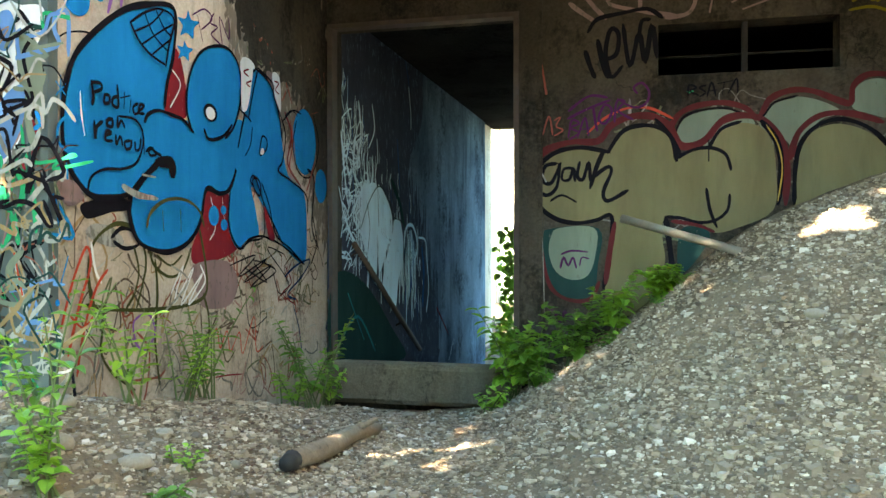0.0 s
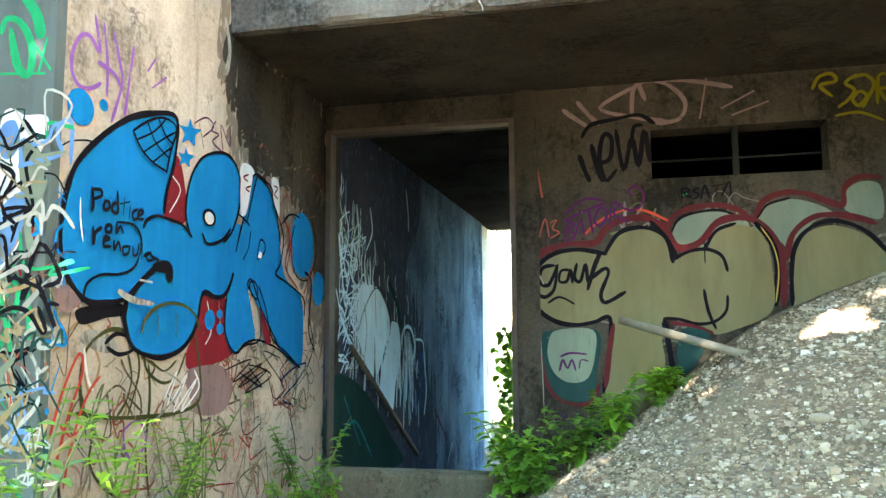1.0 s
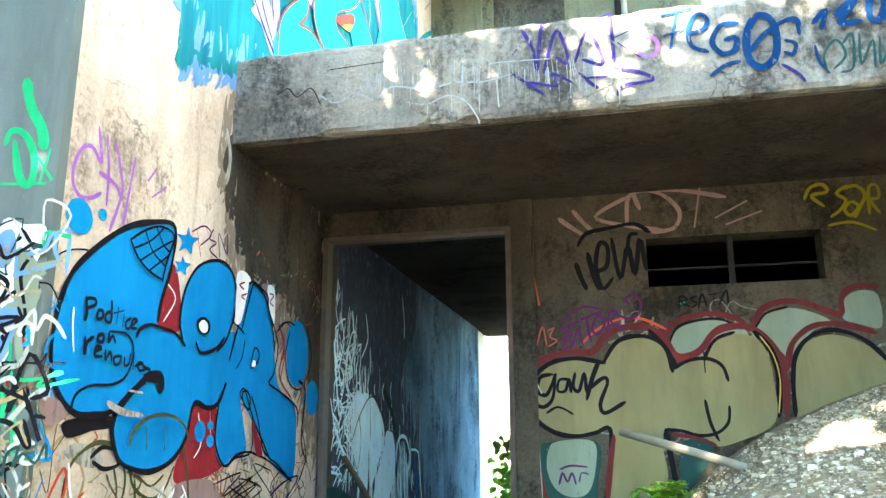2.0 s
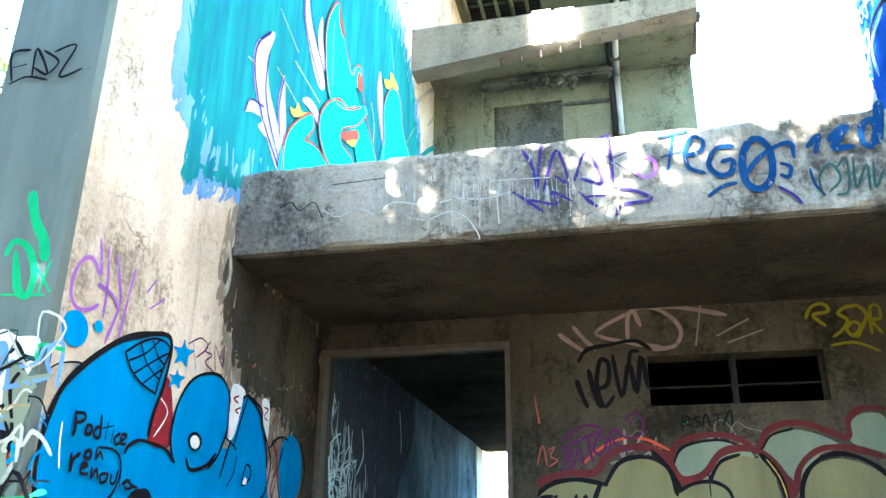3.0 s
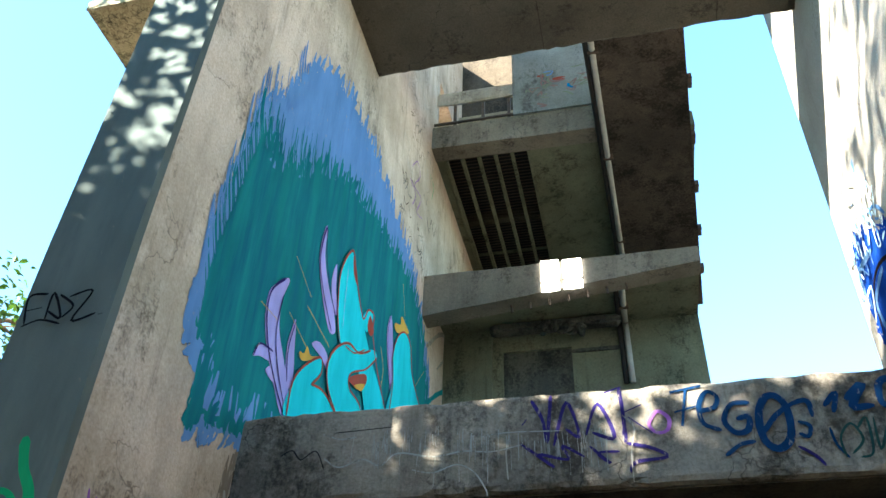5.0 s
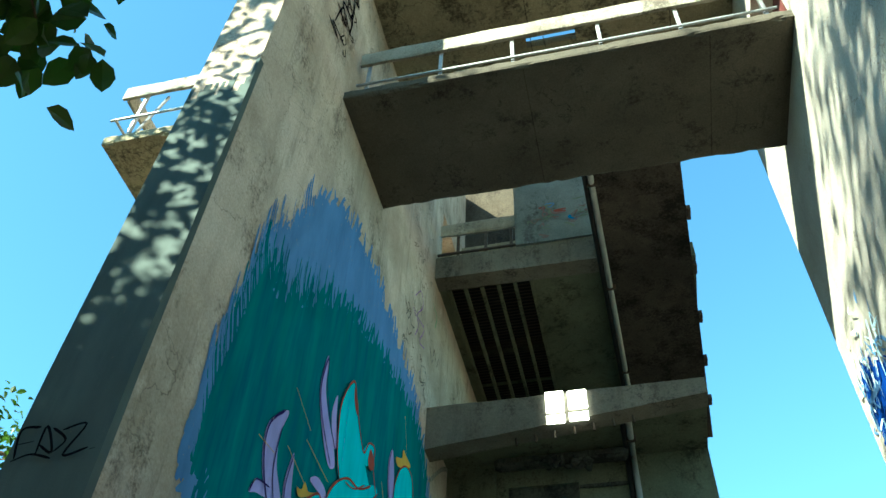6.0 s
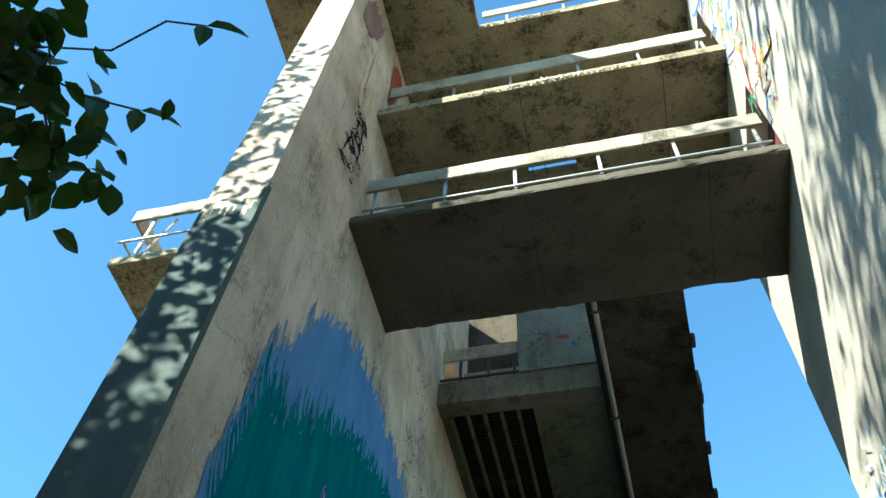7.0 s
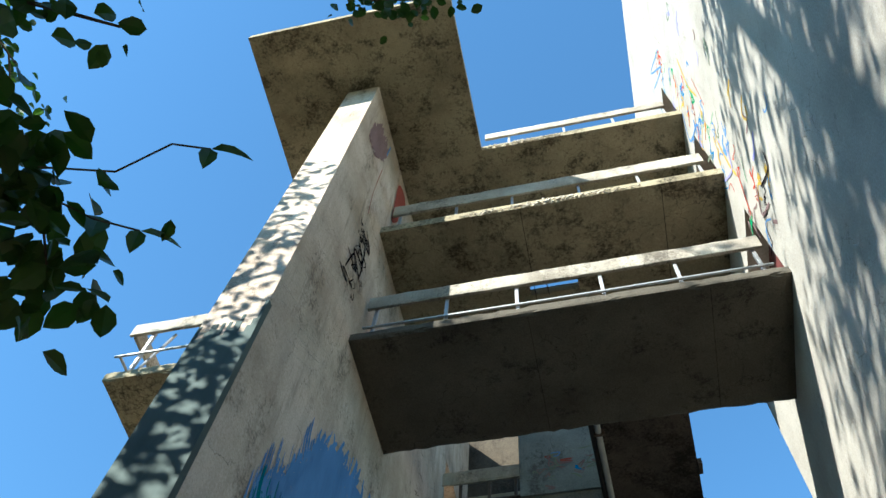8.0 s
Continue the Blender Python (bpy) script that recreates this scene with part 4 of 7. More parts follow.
g.fill(P_MINT, [(-3.239, 2.56), (-3.1, 2.492), (-3.073, 2.224), (-3.137, 1.96), (-3.192, 2.14)])
g.fill(P_SKY, [(-3.347, 2.177), (-3.205, 2.29), (-3.185, 2.14), (-3.241, 1.993), (-3.327, 1.906)])
g.line(P_BLACK, 0.030, [(-3.211, 2.677), (-3.134, 2.553), (-3.191, 2.438), (-3.136, 2.227), (-3.129, 2.093)])
g.line(P_BLACK, 0.022, [(-3.239, 2.619), (-3.19, 2.646), (-3.148, 2.584)])
g.line(P_BLACK, 0.020, [(-3.332, 2.236), (-3.297, 2.145), (-3.347, 2.117)])
g.line(P_BLACK, 0.020, [(-3.269, 2.173), (-3.248, 2.083), (-3.22, 2.142), (-3.255, 2.024)])
g.line(P_BLACK, 0.030, [(-3.36, 2.447), (-3.261, 2.382), (-3.318, 2.265)])
g.line(P_BLACK, 0.020, [(-3.298, 1.995), (-3.242, 1.844)])
g.line(P_RED, 0.022, [(-3.129, 2.093), (-3.095, 1.959), (-3.193, 1.902), (-3.179, 1.843)])
g.line(P_GREEN, 0.040, [(-3.363, 1.817), (-3.263, 1.845), (-3.193, 1.754), (-3.229, 1.605), (-3.3, 1.456), (-3.364, 1.426)])
g.line(P_GREEN, 0.036, [(-3.327, 1.906), (-3.313, 1.726), (-3.243, 1.546), (-3.222, 1.456)])
g.line(P_GREEN, 0.034, [(-3.144, 1.782), (-3.124, 1.663), (-3.111, 1.515)])
g.line(P_GREEN, 0.03, [(-3.187, 1.658), (-3.082, 1.663)])
g.line(P_BLUE, 0.03, [(-3.108, 2.137), (-3.081, 2.077), (-3.115, 2.054)])
g.line(P_PINK, 0.03, [(-3.278, 1.606), (-3.314, 1.456)])
g.line(P_BRIGHT_RED, 0.03, [(-3.244, 1.396), (-3.196, 1.188)])
g.line(P_BLACK, 0.014, [(-3.186, 1.789), (-3.068, 1.84)])
g.line(P_BLACK, 0.022, [(-3.624, 4.344), (-3.663, 4.547), (-3.535, 4.557)])
g.line(P_BLACK, 0.020, [(-3.642, 4.44), (-3.54, 4.453)])
g.line(P_BLACK, 0.020, [(-3.482, 4.353), (-3.486, 4.559), (-3.372, 4.357), (-3.481, 4.42)])
g.line(P_BLACK, 0.020, [(-3.429, 4.535), (-3.311, 4.442), (-3.358, 4.364)])
g.line(P_BLACK, 0.022, [(-3.351, 4.516), (-3.206, 4.541), (-3.284, 4.33), (-3.137, 4.362)])
g.line(P_BLACK, 0.018, [(-3.631, 4.32), (-3.515, 4.357), (-3.366, 4.314)])
g.line(P_BLACK, 0.012, [(-3.11, 4.351), (-3.081, 4.356)])
g.done("green tag over black and white letters on slate teal paint")

scribbles(wall_west, "y", FRONT - 0.016, (-3.45, -3.1), (0.75, 2.72), 60, 12, [P_LIME, P_MINT, P_SKY, P_BLACK, P_BLACK, P_DARKGREEN, P_DARKGREEN, P_GREEN, DULL[0], DULL[4]], "layered white black and green letters one over another", (0.010, 0.034))
g = Graffiti(wall_west, "x", -3.05, 0.004, 6)
g.fill(P_SKY, [(4.922, 4.47), (4.589, 4.619), (4.411, 4.996), (4.441, 5.492), (4.557, 6.362), (4.683, 7.244), (5.14, 7.974), (5.529, 8.857), (6.14, 9.424), (7.011, 9.612), (7.571, 9.653), (8.296, 9.477), (9.428, 9.335), (10.194, 8.917), (10.824, 7.076), (5.244, 4.344)], 3, 0.5)
g.fill(P_TEAL, [(5.228, 4.385), (4.778, 4.729), (4.552, 5.091), (4.474, 6.039), (4.637, 6.501), (4.703, 7.192), (5.09, 6.995), (5.601, 7.322), (6.543, 8.145), (7.506, 8.539), (8.746, 8.81), (10.089, 8.741), (10.761, 7.046)], 3, 0.5)
_r = random.Random(61)
for m, edge in ((P_SKY, [(4.45, 4.9), (4.4, 5.5), (4.52, 6.4), (4.68, 7.25), (5.1, 8.0), (5.5, 8.85)]), (P_TEAL, [(4.6, 5.2), (4.5, 6.0), (4.65, 6.6), (4.75, 7.2), (5.3, 7.2), (5.8, 7.6), (6.5, 8.1)])):
    for a, b in zip(edge, edge[1:]):
        for _ in range(26):
            f = _r.random()
            y, z = a[0] + (b[0] - a[0]) * f, a[1] + (b[1] - a[1]) * f
            n = 0.12 + 0.45 * _r.random() ** 2
            g.line(m, _r.uniform(0.010, 0.035), [(y + 0.10, z - 0.15), (y - 0.10 * n, z + 0.4 * n), (y - 0.16 * n, z + n)], False, 3)
            g.lift = 0.005 + 0.004 * _r.random()
g.done("blue and teal brushed mural ground")

g = Graffiti(wall_west, "x", -3.05, 0.012, 7)
g.fill(P_LILAC, [(6.133, 4.932), (5.864, 5.131), (5.633, 5.344), (5.495, 5.61), (5.509, 5.876), (5.752, 6.164), (5.842, 6.189), (5.761, 5.911), (5.81, 5.631), (5.989, 5.436), (6.211, 5.203), (6.329, 5.029)])
g.fill(P_LILAC, [(5.423, 5.139), (5.503, 5.299), (5.747, 5.377), (5.737, 5.266), (5.542, 5.198)])
g.fill(P_LILAC, [(5.684, 5.144), (5.818, 5.255), (5.95, 5.178), (5.843, 5.12)])
g.fill(P_LILAC, [(6.124, 5.215), (6.018, 5.545), (6.067, 5.844), (6.113, 5.919), (6.172, 5.668), (6.246, 5.341)])
g.fill(P_LILAC, [(6.901, 6.318), (6.578, 6.61), (6.403, 6.928), (6.436, 7.309), (6.499, 7.392), (6.543, 7.034), (6.73, 6.791), (6.978, 6.587), (7.092, 6.402)])
g.fill(P_LILAC, [(6.963, 6.577), (6.809, 6.885), (6.887, 7.175), (6.961, 6.878), (7.087, 6.658)])
g.fill(P_LILAC, [(6.543, 5.918), (6.712, 6.048), (6.956, 6.036), (7.042, 5.879), (6.821, 5.922)])
g.fill(P_LILAC, [(9.246, 6.73), (8.928, 7.152), (8.834, 7.536), (8.929, 7.816), (9.048, 7.671), (9.21, 7.228), (9.493, 6.859)])
g.line(P_INDIGO, 0.030, [(6.163, 4.958), (5.885, 5.143), (5.654, 5.356), (5.515, 5.623), (5.531, 5.886), (5.752, 6.164)])
g.line(P_INDIGO, 0.021, [(6.132, 5.045), (5.875, 5.311), (5.745, 5.591), (5.764, 5.978)])
g.line(P_INDIGO, 0.021, [(5.423, 5.139), (5.503, 5.299), (5.751, 5.367)])
g.line(P_INDIGO, 0.021, [(6.117, 5.27), (6.041, 5.558), (6.103, 5.906)])
g.line(P_INDIGO, 0.027, [(6.964, 6.344), (6.606, 6.629), (6.417, 6.938), (6.485, 7.381), (6.572, 7.056), (6.794, 6.761), (7.044, 6.556)])
g.line(P_INDIGO, 0.021, [(9.246, 6.73), (8.952, 7.166), (8.857, 7.55), (8.929, 7.816)])
g.line(P_GOLD, 0.022, [(5.372, 5.642), (5.713, 5.679)])
g.line(P_GOLD, 0.020, [(5.885, 6.52), (6.348, 6.351)])
g.line(P_GOLD, 0.022, [(5.933, 5.898), (6.442, 5.798)])
g.line(P_GOLD, 0.024, [(6.301, 6.209), (6.958, 6.141)])
g.line(P_GOLD, 0.020, [(9.358, 8.632), (9.561, 8.14)])
g.fill(P_GOLD, [(6.377, 5.631), (6.272, 5.677), (6.379, 5.715), (6.433, 5.825), (6.541, 5.784), (6.761, 5.901)])
g.fill(P_GOLD, [(9.233, 7.732), (9.103, 7.798), (9.361, 7.944), (9.387, 8.095), (9.57, 8.097), (9.769, 8.047)])
g.fill(P_CYAN, [(6.209, 4.941), (6.208, 5.29), (6.373, 5.559), (6.761, 5.901), (6.825, 5.757), (6.632, 5.515), (6.865, 5.589), (7.099, 5.595), (7.341, 5.499)])
g.fill(P_CYAN, [(7.435, 5.546), (7.068, 5.691), (6.97, 5.94), (7.144, 6.239), (7.488, 6.498), (7.839, 6.578), (8.292, 6.895), (8.485, 6.893), (8.114, 6.535), (7.654, 6.215), (7.647, 6.037), (7.956, 6.026), (8.198, 5.922)])
g.fill(P_CYAN, [(7.219, 6.356), (7.075, 6.576), (6.984, 7.049), (7.093, 7.403), (7.269, 7.646), (7.399, 7.497), (7.603, 7.243), (7.83, 7.066), (7.974, 6.954), (8.282, 6.759), (8.663, 6.585), (9.029, 6.332), (8.333, 5.989), (8.003, 6.304), (7.576, 6.475)])
g.fill(P_CYAN, [(7.834, 7.052), (7.98, 7.263), (8.196, 7.337), (8.138, 7.114), (7.992, 6.973)])
g.fill(P_CYAN, [(9.074, 6.355), (9.192, 6.956), (9.103, 7.325), (9.295, 7.714), (9.604, 7.943), (9.866, 7.891), (10.041, 7.515), (10.588, 7.241), (10.499, 7.012)])
g.fill(P_RUST, [(7.319, 7.624), (7.491, 7.48), (7.531, 7.342), (7.38, 7.416)])
g.fill(P_RUST, [(7.604, 6.114), (8.094, 6.446), (8.198, 6.396), (7.996, 6.18)])
g.fill(P_GOLD, [(7.8, 6.134), (8.128, 6.327), (8.037, 6.187)])
g.fill(P_RUST, [(8.095, 7.271), (8.271, 7.148), (8.165, 7.015), (8.035, 7.065)])
g.line(P_RUST, 0.030, [(6.201, 4.965), (6.209, 5.285), (6.374, 5.554), (6.763, 5.895), (6.841, 5.76), (6.646, 5.522)])
g.line(P_RUST, 0.027, [(6.646, 5.522), (6.895, 5.598), (7.133, 5.599), (7.366, 5.532)])
g.line(P_RUST, 0.033, [(7.398, 5.548), (7.068, 5.691), (6.97, 5.94), (7.144, 6.239), (7.488, 6.498), (7.839, 6.578), (8.215, 6.832)])
g.line(P_RUST, 0.033, [(7.219, 6.356), (7.075, 6.576), (6.984, 7.049), (7.091, 7.409), (7.285, 7.666), (7.417, 7.51), (7.621, 7.255), (7.853, 7.064), (7.997, 7.283), (8.217, 7.351), (8.234, 7.108), (8.461, 6.798), (8.71, 6.594), (9.023, 6.353)])
g.line(P_RUST, 0.024, [(8.485, 6.893), (8.118, 6.522), (7.655, 6.209), (7.65, 6.024), (7.959, 6.014), (8.151, 5.936)])
g.line(P_RUST, 0.030, [(9.115, 6.399), (9.192, 6.956), (9.103, 7.325), (9.294, 7.722), (9.602, 7.952), (9.894, 7.909), (10.069, 7.531), (10.591, 7.224)])
g.line(P_RUST, 0.021, [(7.397, 6.405), (7.694, 6.493), (8.015, 6.729)])
g.line(P_LILAC, 0.010, [(7.188, 7.358), (7.209, 6.893), (7.241, 6.533)])
g.line(P_GOLD, 0.016, [(8.575, 7.115), (8.739, 6.873), (8.707, 6.609)])
g.line(P_GOLD, 0.016, [(10.22, 7.425), (10.668, 7.915)])
g.done("turquoise mural letters with lilac leaves and gold rays")

g = Graffiti(wall_west, "x", -3.05, 0.004, 8)
g.line(P_PURPLE, 0.020, [(9.406, 11.072), (9.7, 11.454), (9.889, 11.267), (9.603, 10.816), (10.038, 10.889), (9.825, 10.435), (10.174, 10.57)])
g.line(P_PURPLE, 0.020, [(9.33, 10.753), (9.696, 10.714), (9.555, 10.349)])
g.line(P_BLACK, 0.014, [(9.657, 11.676), (9.85, 11.677), (9.929, 11.888), (10.096, 11.859)])
g.line(P_BLACK, 0.018, [(10.438, 10.852), (10.637, 10.637), (10.736, 11.024), (10.941, 10.805), (11.064, 11.111)])
g.line(P_BLACK, 0.014, [(10.157, 10.252), (10.348, 10.044), (10.189, 9.691)])
g.line(P_GREEN, 0.018, [(10.506, 11.889), (10.778, 11.807), (10.667, 11.438)])
g.line(P_LIME, 0.10, [(10.855, 8.487), (11.857, 9.322), (12.771, 9.395)])
g.line(P_LIME, 0.08, [(11.561, 8.47), (13.219, 9.91), (14.31, 10.026)])
g.line(P_INDIGO, 0.06, [(12.273, 9.581), (12.771, 9.395), (12.385, 8.707)])
g.line(P_TEAL, 0.10, [(10.953, 7.524), (12.005, 8.279), (12.869, 8.531)])
g.fill(P_PINK, [(4.163, 15.855), (4.324, 16.675), (4.748, 16.902), (4.783, 16.291), (4.458, 15.765)], 3, 0.5)
g.line(P_BLACK, 0.040, [(4.63, 11.74), (4.979, 11.754), (4.75, 11.833), (5.184, 11.923)])
g.line(P_BLACK, 0.050, [(4.739, 12.346), (5.118, 12.353), (4.884, 12.638), (5.258, 12.799), (4.932, 13.129), (5.356, 13.378), (5.072, 13.63)])
g.line(P_BLACK, 0.040, [(4.805, 11.938), (4.936, 12.551), (5.262, 12.442), (5.2, 13.271)])
g.line(P_RUST, 0.02, [(4.913, 16.031), (4.874, 14.829), (4.938, 14.005)])
g.line(P_LIME, 0.015, [(3.735, 9.501), (4.757, 9.948)])
g.line(P_LIME, 0.012, [(4.023, 10.302), (5.224, 10.808)])
g.line(P_LIME, 0.012, [(4.141, 10.828), (5.174, 11.156)])
g.line(P_SKY, 0.10, [(4.933, 17.29), (4.902, 16.774)])
g.fill(P_RUST, [(5.693, 17.098), (5.899, 17.416), (6.191, 17.32), (6.116, 16.359), (5.808, 15.632), (5.721, 16.404)])
g.done("faded scribbled tags along the mural wall")

g = Graffiti(lintel_beam, "y", 5.51, 0.004, 9)
g.line(P_INDIGO, 0.022, [(-0.803, 4.368), (-0.777, 4.402)])
g.line(P_INDIGO, 0.030, [(-0.73, 4.548), (-0.658, 4.398), (-0.63, 4.218), (-0.607, 4.41), (-0.588, 4.578)])
g.line(P_INDIGO, 0.030, [(-0.581, 4.194), (-0.477, 4.517), (-0.397, 4.247), (-0.485, 4.303)])
g.line(P_INDIGO, 0.030, [(-0.347, 4.26), (-0.253, 4.489), (-0.154, 4.22), (-0.298, 4.263)])
g.line(P_INDIGO, 0.034, [(-0.091, 4.599), (-0.079, 4.394), (-0.083, 4.185)])
g.line(P_INDIGO, 0.030, [(-0.191, 4.575), (-0.082, 4.608)])
g.line(P_INDIGO, 0.026, [(-0.061, 4.41), (0.046, 4.452)])
g.line(P_INDIGO, 0.026, [(-0.04, 4.361), (0.104, 4.236)])
g.line(P_PURPLE, 0.030, [(0.155, 4.393), (0.23, 4.338), (0.215, 4.25), (0.143, 4.231), (0.092, 4.3)], True)
g.line(P_INDIGO, 0.026, [(-0.816, 4.211), (-0.587, 4.023), (-0.692, 4.124), (-0.487, 4.075), (-0.524, 4.179), (-0.379, 4.091)])
g.line(P_INDIGO, 0.026, [(-0.327, 4.158), (-0.197, 4.027), (-0.281, 4.107), (-0.136, 4.11)])
g.line(P_INDIGO, 0.030, [(-0.065, 3.96), (-0.021, 4.026), (0.185, 4.049), (0.088, 4.121), (-0.068, 4.165)])
g.line(P_NAVY, 0.050, [(0.372, 4.54), (0.32, 4.282)])
g.line(P_NAVY, 0.045, [(0.277, 4.534), (0.469, 4.564)])
g.line(P_NAVY, 0.040, [(0.288, 4.377), (0.416, 4.406)])
g.line(P_NAVY, 0.040, [(0.444, 4.367), (0.547, 4.39), (0.578, 4.468), (0.512, 4.513), (0.448, 4.411), (0.46, 4.275), (0.562, 4.218)])
g.line(P_NAVY, 0.045, [(0.772, 4.407), (0.664, 4.403), (0.599, 4.285), (0.659, 4.19), (0.744, 4.206), (0.761, 4.301), (0.692, 4.292)])
g.line(P_NAVY, 0.060, [(0.896, 4.436), (0.83, 4.311), (0.833, 4.126), (0.915, 4.056), (1.005, 4.137), (1.02, 4.332), (0.972, 4.435)], True)
g.line(P_NAVY, 0.040, [(0.839, 4.178), (0.941, 4.297), (1.07, 4.378), (1.16, 4.385), (1.169, 4.278)])
g.line(P_NAVY, 0.035, [(0.576, 4.033), (0.673, 4.1), (0.765, 4.116)])
g.line(P_NAVY, 0.030, [(1.076, 4.237), (1.138, 4.203), (1.114, 4.128), (1.066, 4.151)])
g.line(P_INDIGO, 0.024, [(1.04, 4.059), (1.127, 3.99), (1.17, 3.926)])
g.line(P_NAVY, 0.026, [(1.258, 4.172), (1.273, 4.059), (1.325, 3.968)])
g.line(P_NAVY, 0.040, [(1.265, 4.345), (1.35, 4.431), (1.31, 4.296)])
g.line(P_NAVY, 0.070, [(1.417, 4.387), (1.53, 4.478), (1.437, 4.324), (1.551, 4.318)])
g.line(P_NAVY, 0.060, [(1.638, 4.473), (1.707, 4.507), (1.722, 4.418), (1.671, 4.311), (1.619, 4.344)], True)
g.fill(P_NAVY, [(1.729, 4.611), (1.798, 4.637), (1.758, 4.37), (1.71, 4.332)])
g.line(P_DARKGREEN, 0.020, [(1.311, 3.97), (1.308, 4.106), (1.392, 4.199), (1.44, 4.082), (1.357, 3.99)])
g.line(P_DARKGREEN, 0.020, [(1.431, 4.169), (1.496, 4.23), (1.478, 3.994), (1.402, 3.96)])
g.line(P_DARKGREEN, 0.020, [(1.538, 4.225), (1.529, 4.005), (1.616, 4.172), (1.609, 3.979)])
g.line(P_DARKGREEN, 0.020, [(1.66, 4.184), (1.646, 3.992), (1.713, 4.118)])
g.line(P_LIME, 0.025, [(-1.715, 4.186), (-1.712, 3.998)])
g.line(P_LIME, 0.020, [(-1.447, 4.148), (-1.455, 3.927)])
g.line(P_LIME, 0.015, [(-1.272, 4.158), (-1.264, 3.954)])
g.line(P_LIME, 0.025, [(-2.087, 4.369), (-2.097, 4.154)])
g.line(P_LIME, 0.015, [(-1.055, 4.163), (-1.059, 3.934)])
g.line(P_LIME, 0.030, [(-0.927, 4.158), (-0.914, 3.956)])
g.line(P_LIME, 0.010, [(-0.088, 4.376), (-0.013, 4.276), (-0.048, 4.1), (-0.054, 3.88)])
g.line(P_LIME, 0.015, [(-1.581, 4.162), (-1.588, 4.032)])
g.line(P_CRACK, 0.014, [(-2.306, 4.195), (-2.184, 4.118), (-2.003, 4.17), (-1.863, 4.111), (-1.732, 4.2), (-1.462, 4.153), (-1.243, 4.181), (-1.027, 4.163), (-0.813, 4.2)])
g.line(P_CRACK, 0.012, [(-1.615, 4.063), (-1.459, 4.031), (-1.286, 4.082), (-1.156, 4.016), (-1.071, 3.883), (-1.062, 3.837)])
g.line(P_CRACK, 0.01, [(-1.113, 4.283), (-0.94, 4.301), (-0.769, 4.299), (-0.537, 4.287)])
g.line(P_CRACK, 0.01, [(-2.337, 4.395), (-2.2, 4.343), (-2.07, 4.351)])
g.line(P_BLACK, 0.01, [(-2.666, 4.235), (-2.574, 4.277), (-2.495, 4.197), (-2.382, 4.26), (-2.299, 4.108)])
g.line(P_BLACK, 0.008, [(-2.252, 4.397), (-2.018, 4.405), (-1.787, 4.413)])
_r = random.Random(15)
for _ in range(120):
    x = _r.uniform(-1.95, -0.15)
    z = 4.27 + 0.05 * math.sin(x * 3.0) + _r.uniform(-0.04, 0.10)
    g.line(P_CRACK, _r.uniform(0.004, 0.016), [(x, z), (x + _r.uniform(-0.01, 0.01), z - _r.uniform(0.04, 0.24))])
    g.lift = 0.004 + 0.002 * _r.random()
g.line(P_BRIGHT_RED, 0.06, [(-3.108, 4.604), (-3.089, 4.49)])
g.line(P_YELLOW, 0.04, [(-3.107, 4.472), (-3.081, 4.398)])
g.done("violet and blue spray tags on the beam")

g = Graffiti(wall_north, "y", 7.5, 0.004, 10)
g.fill(P_MINT, [(0.269, 2.322), (0.289, 2.536), (0.413, 2.606), (0.65, 2.627), (0.86, 2.559), (0.906, 2.464), (0.744, 2.436), (0.485, 2.296)])
g.fill(P_MINT, [(0.953, 2.463), (1.012, 2.622), (1.204, 2.711), (1.428, 2.672), (1.606, 2.559), (1.429, 2.499), (1.226, 2.259), (1.167, 2.333)])
g.fill(P_MINT, [(1.685, 2.603), (1.711, 2.764), (1.833, 2.835), (1.976, 2.79), (1.976, 2.52), (1.825, 2.541)])
g.line(P_MAROON, 0.060, [(0.173, 2.415), (0.27, 2.592), (0.423, 2.666), (0.65, 2.686), (0.837, 2.629), (0.939, 2.537), (1.031, 2.699), (1.204, 2.769), (1.384, 2.751), (1.553, 2.676), (1.672, 2.642), (1.694, 2.784), (1.807, 2.874), (1.976, 2.865)])
g.line(P_BLACK, 0.025, [(0.25, 2.453), (0.318, 2.57), (0.461, 2.624), (0.678, 2.635), (0.883, 2.548), (0.976, 2.555), (1.067, 2.668), (1.249, 2.718)])
g.line(P_MAROON, 0.070, [(-1.037, 1.882), (-1.031, 2.142), (-0.911, 2.306), (-0.674, 2.382), (-0.43, 2.384), (-0.32, 2.513), (-0.16, 2.589), (0.037, 2.591), (0.183, 2.505), (0.279, 2.332), (0.394, 2.318), (0.509, 2.374), (0.631, 2.519), (0.791, 2.567), (0.976, 2.525), (1.113, 2.36), (1.167, 2.139), (1.158, 1.799)])
g.line(P_BRIGHT_RED, 0.025, [(-0.521, 2.459), (-0.37, 2.587), (-0.17, 2.67), (0.027, 2.662), (0.221, 2.564)])
g.line(P_BLACK, 0.040, [(0.076, 2.559), (0.202, 2.414), (0.289, 2.236)])
g.line(P_BLACK, 0.060, [(0.966, 2.506), (1.076, 2.356), (1.122, 2.14), (1.095, 1.8)])
g.line(P_GOLD, 0.012, [(1.003, 2.475), (1.095, 2.311), (1.131, 2.091), (1.095, 1.819)])
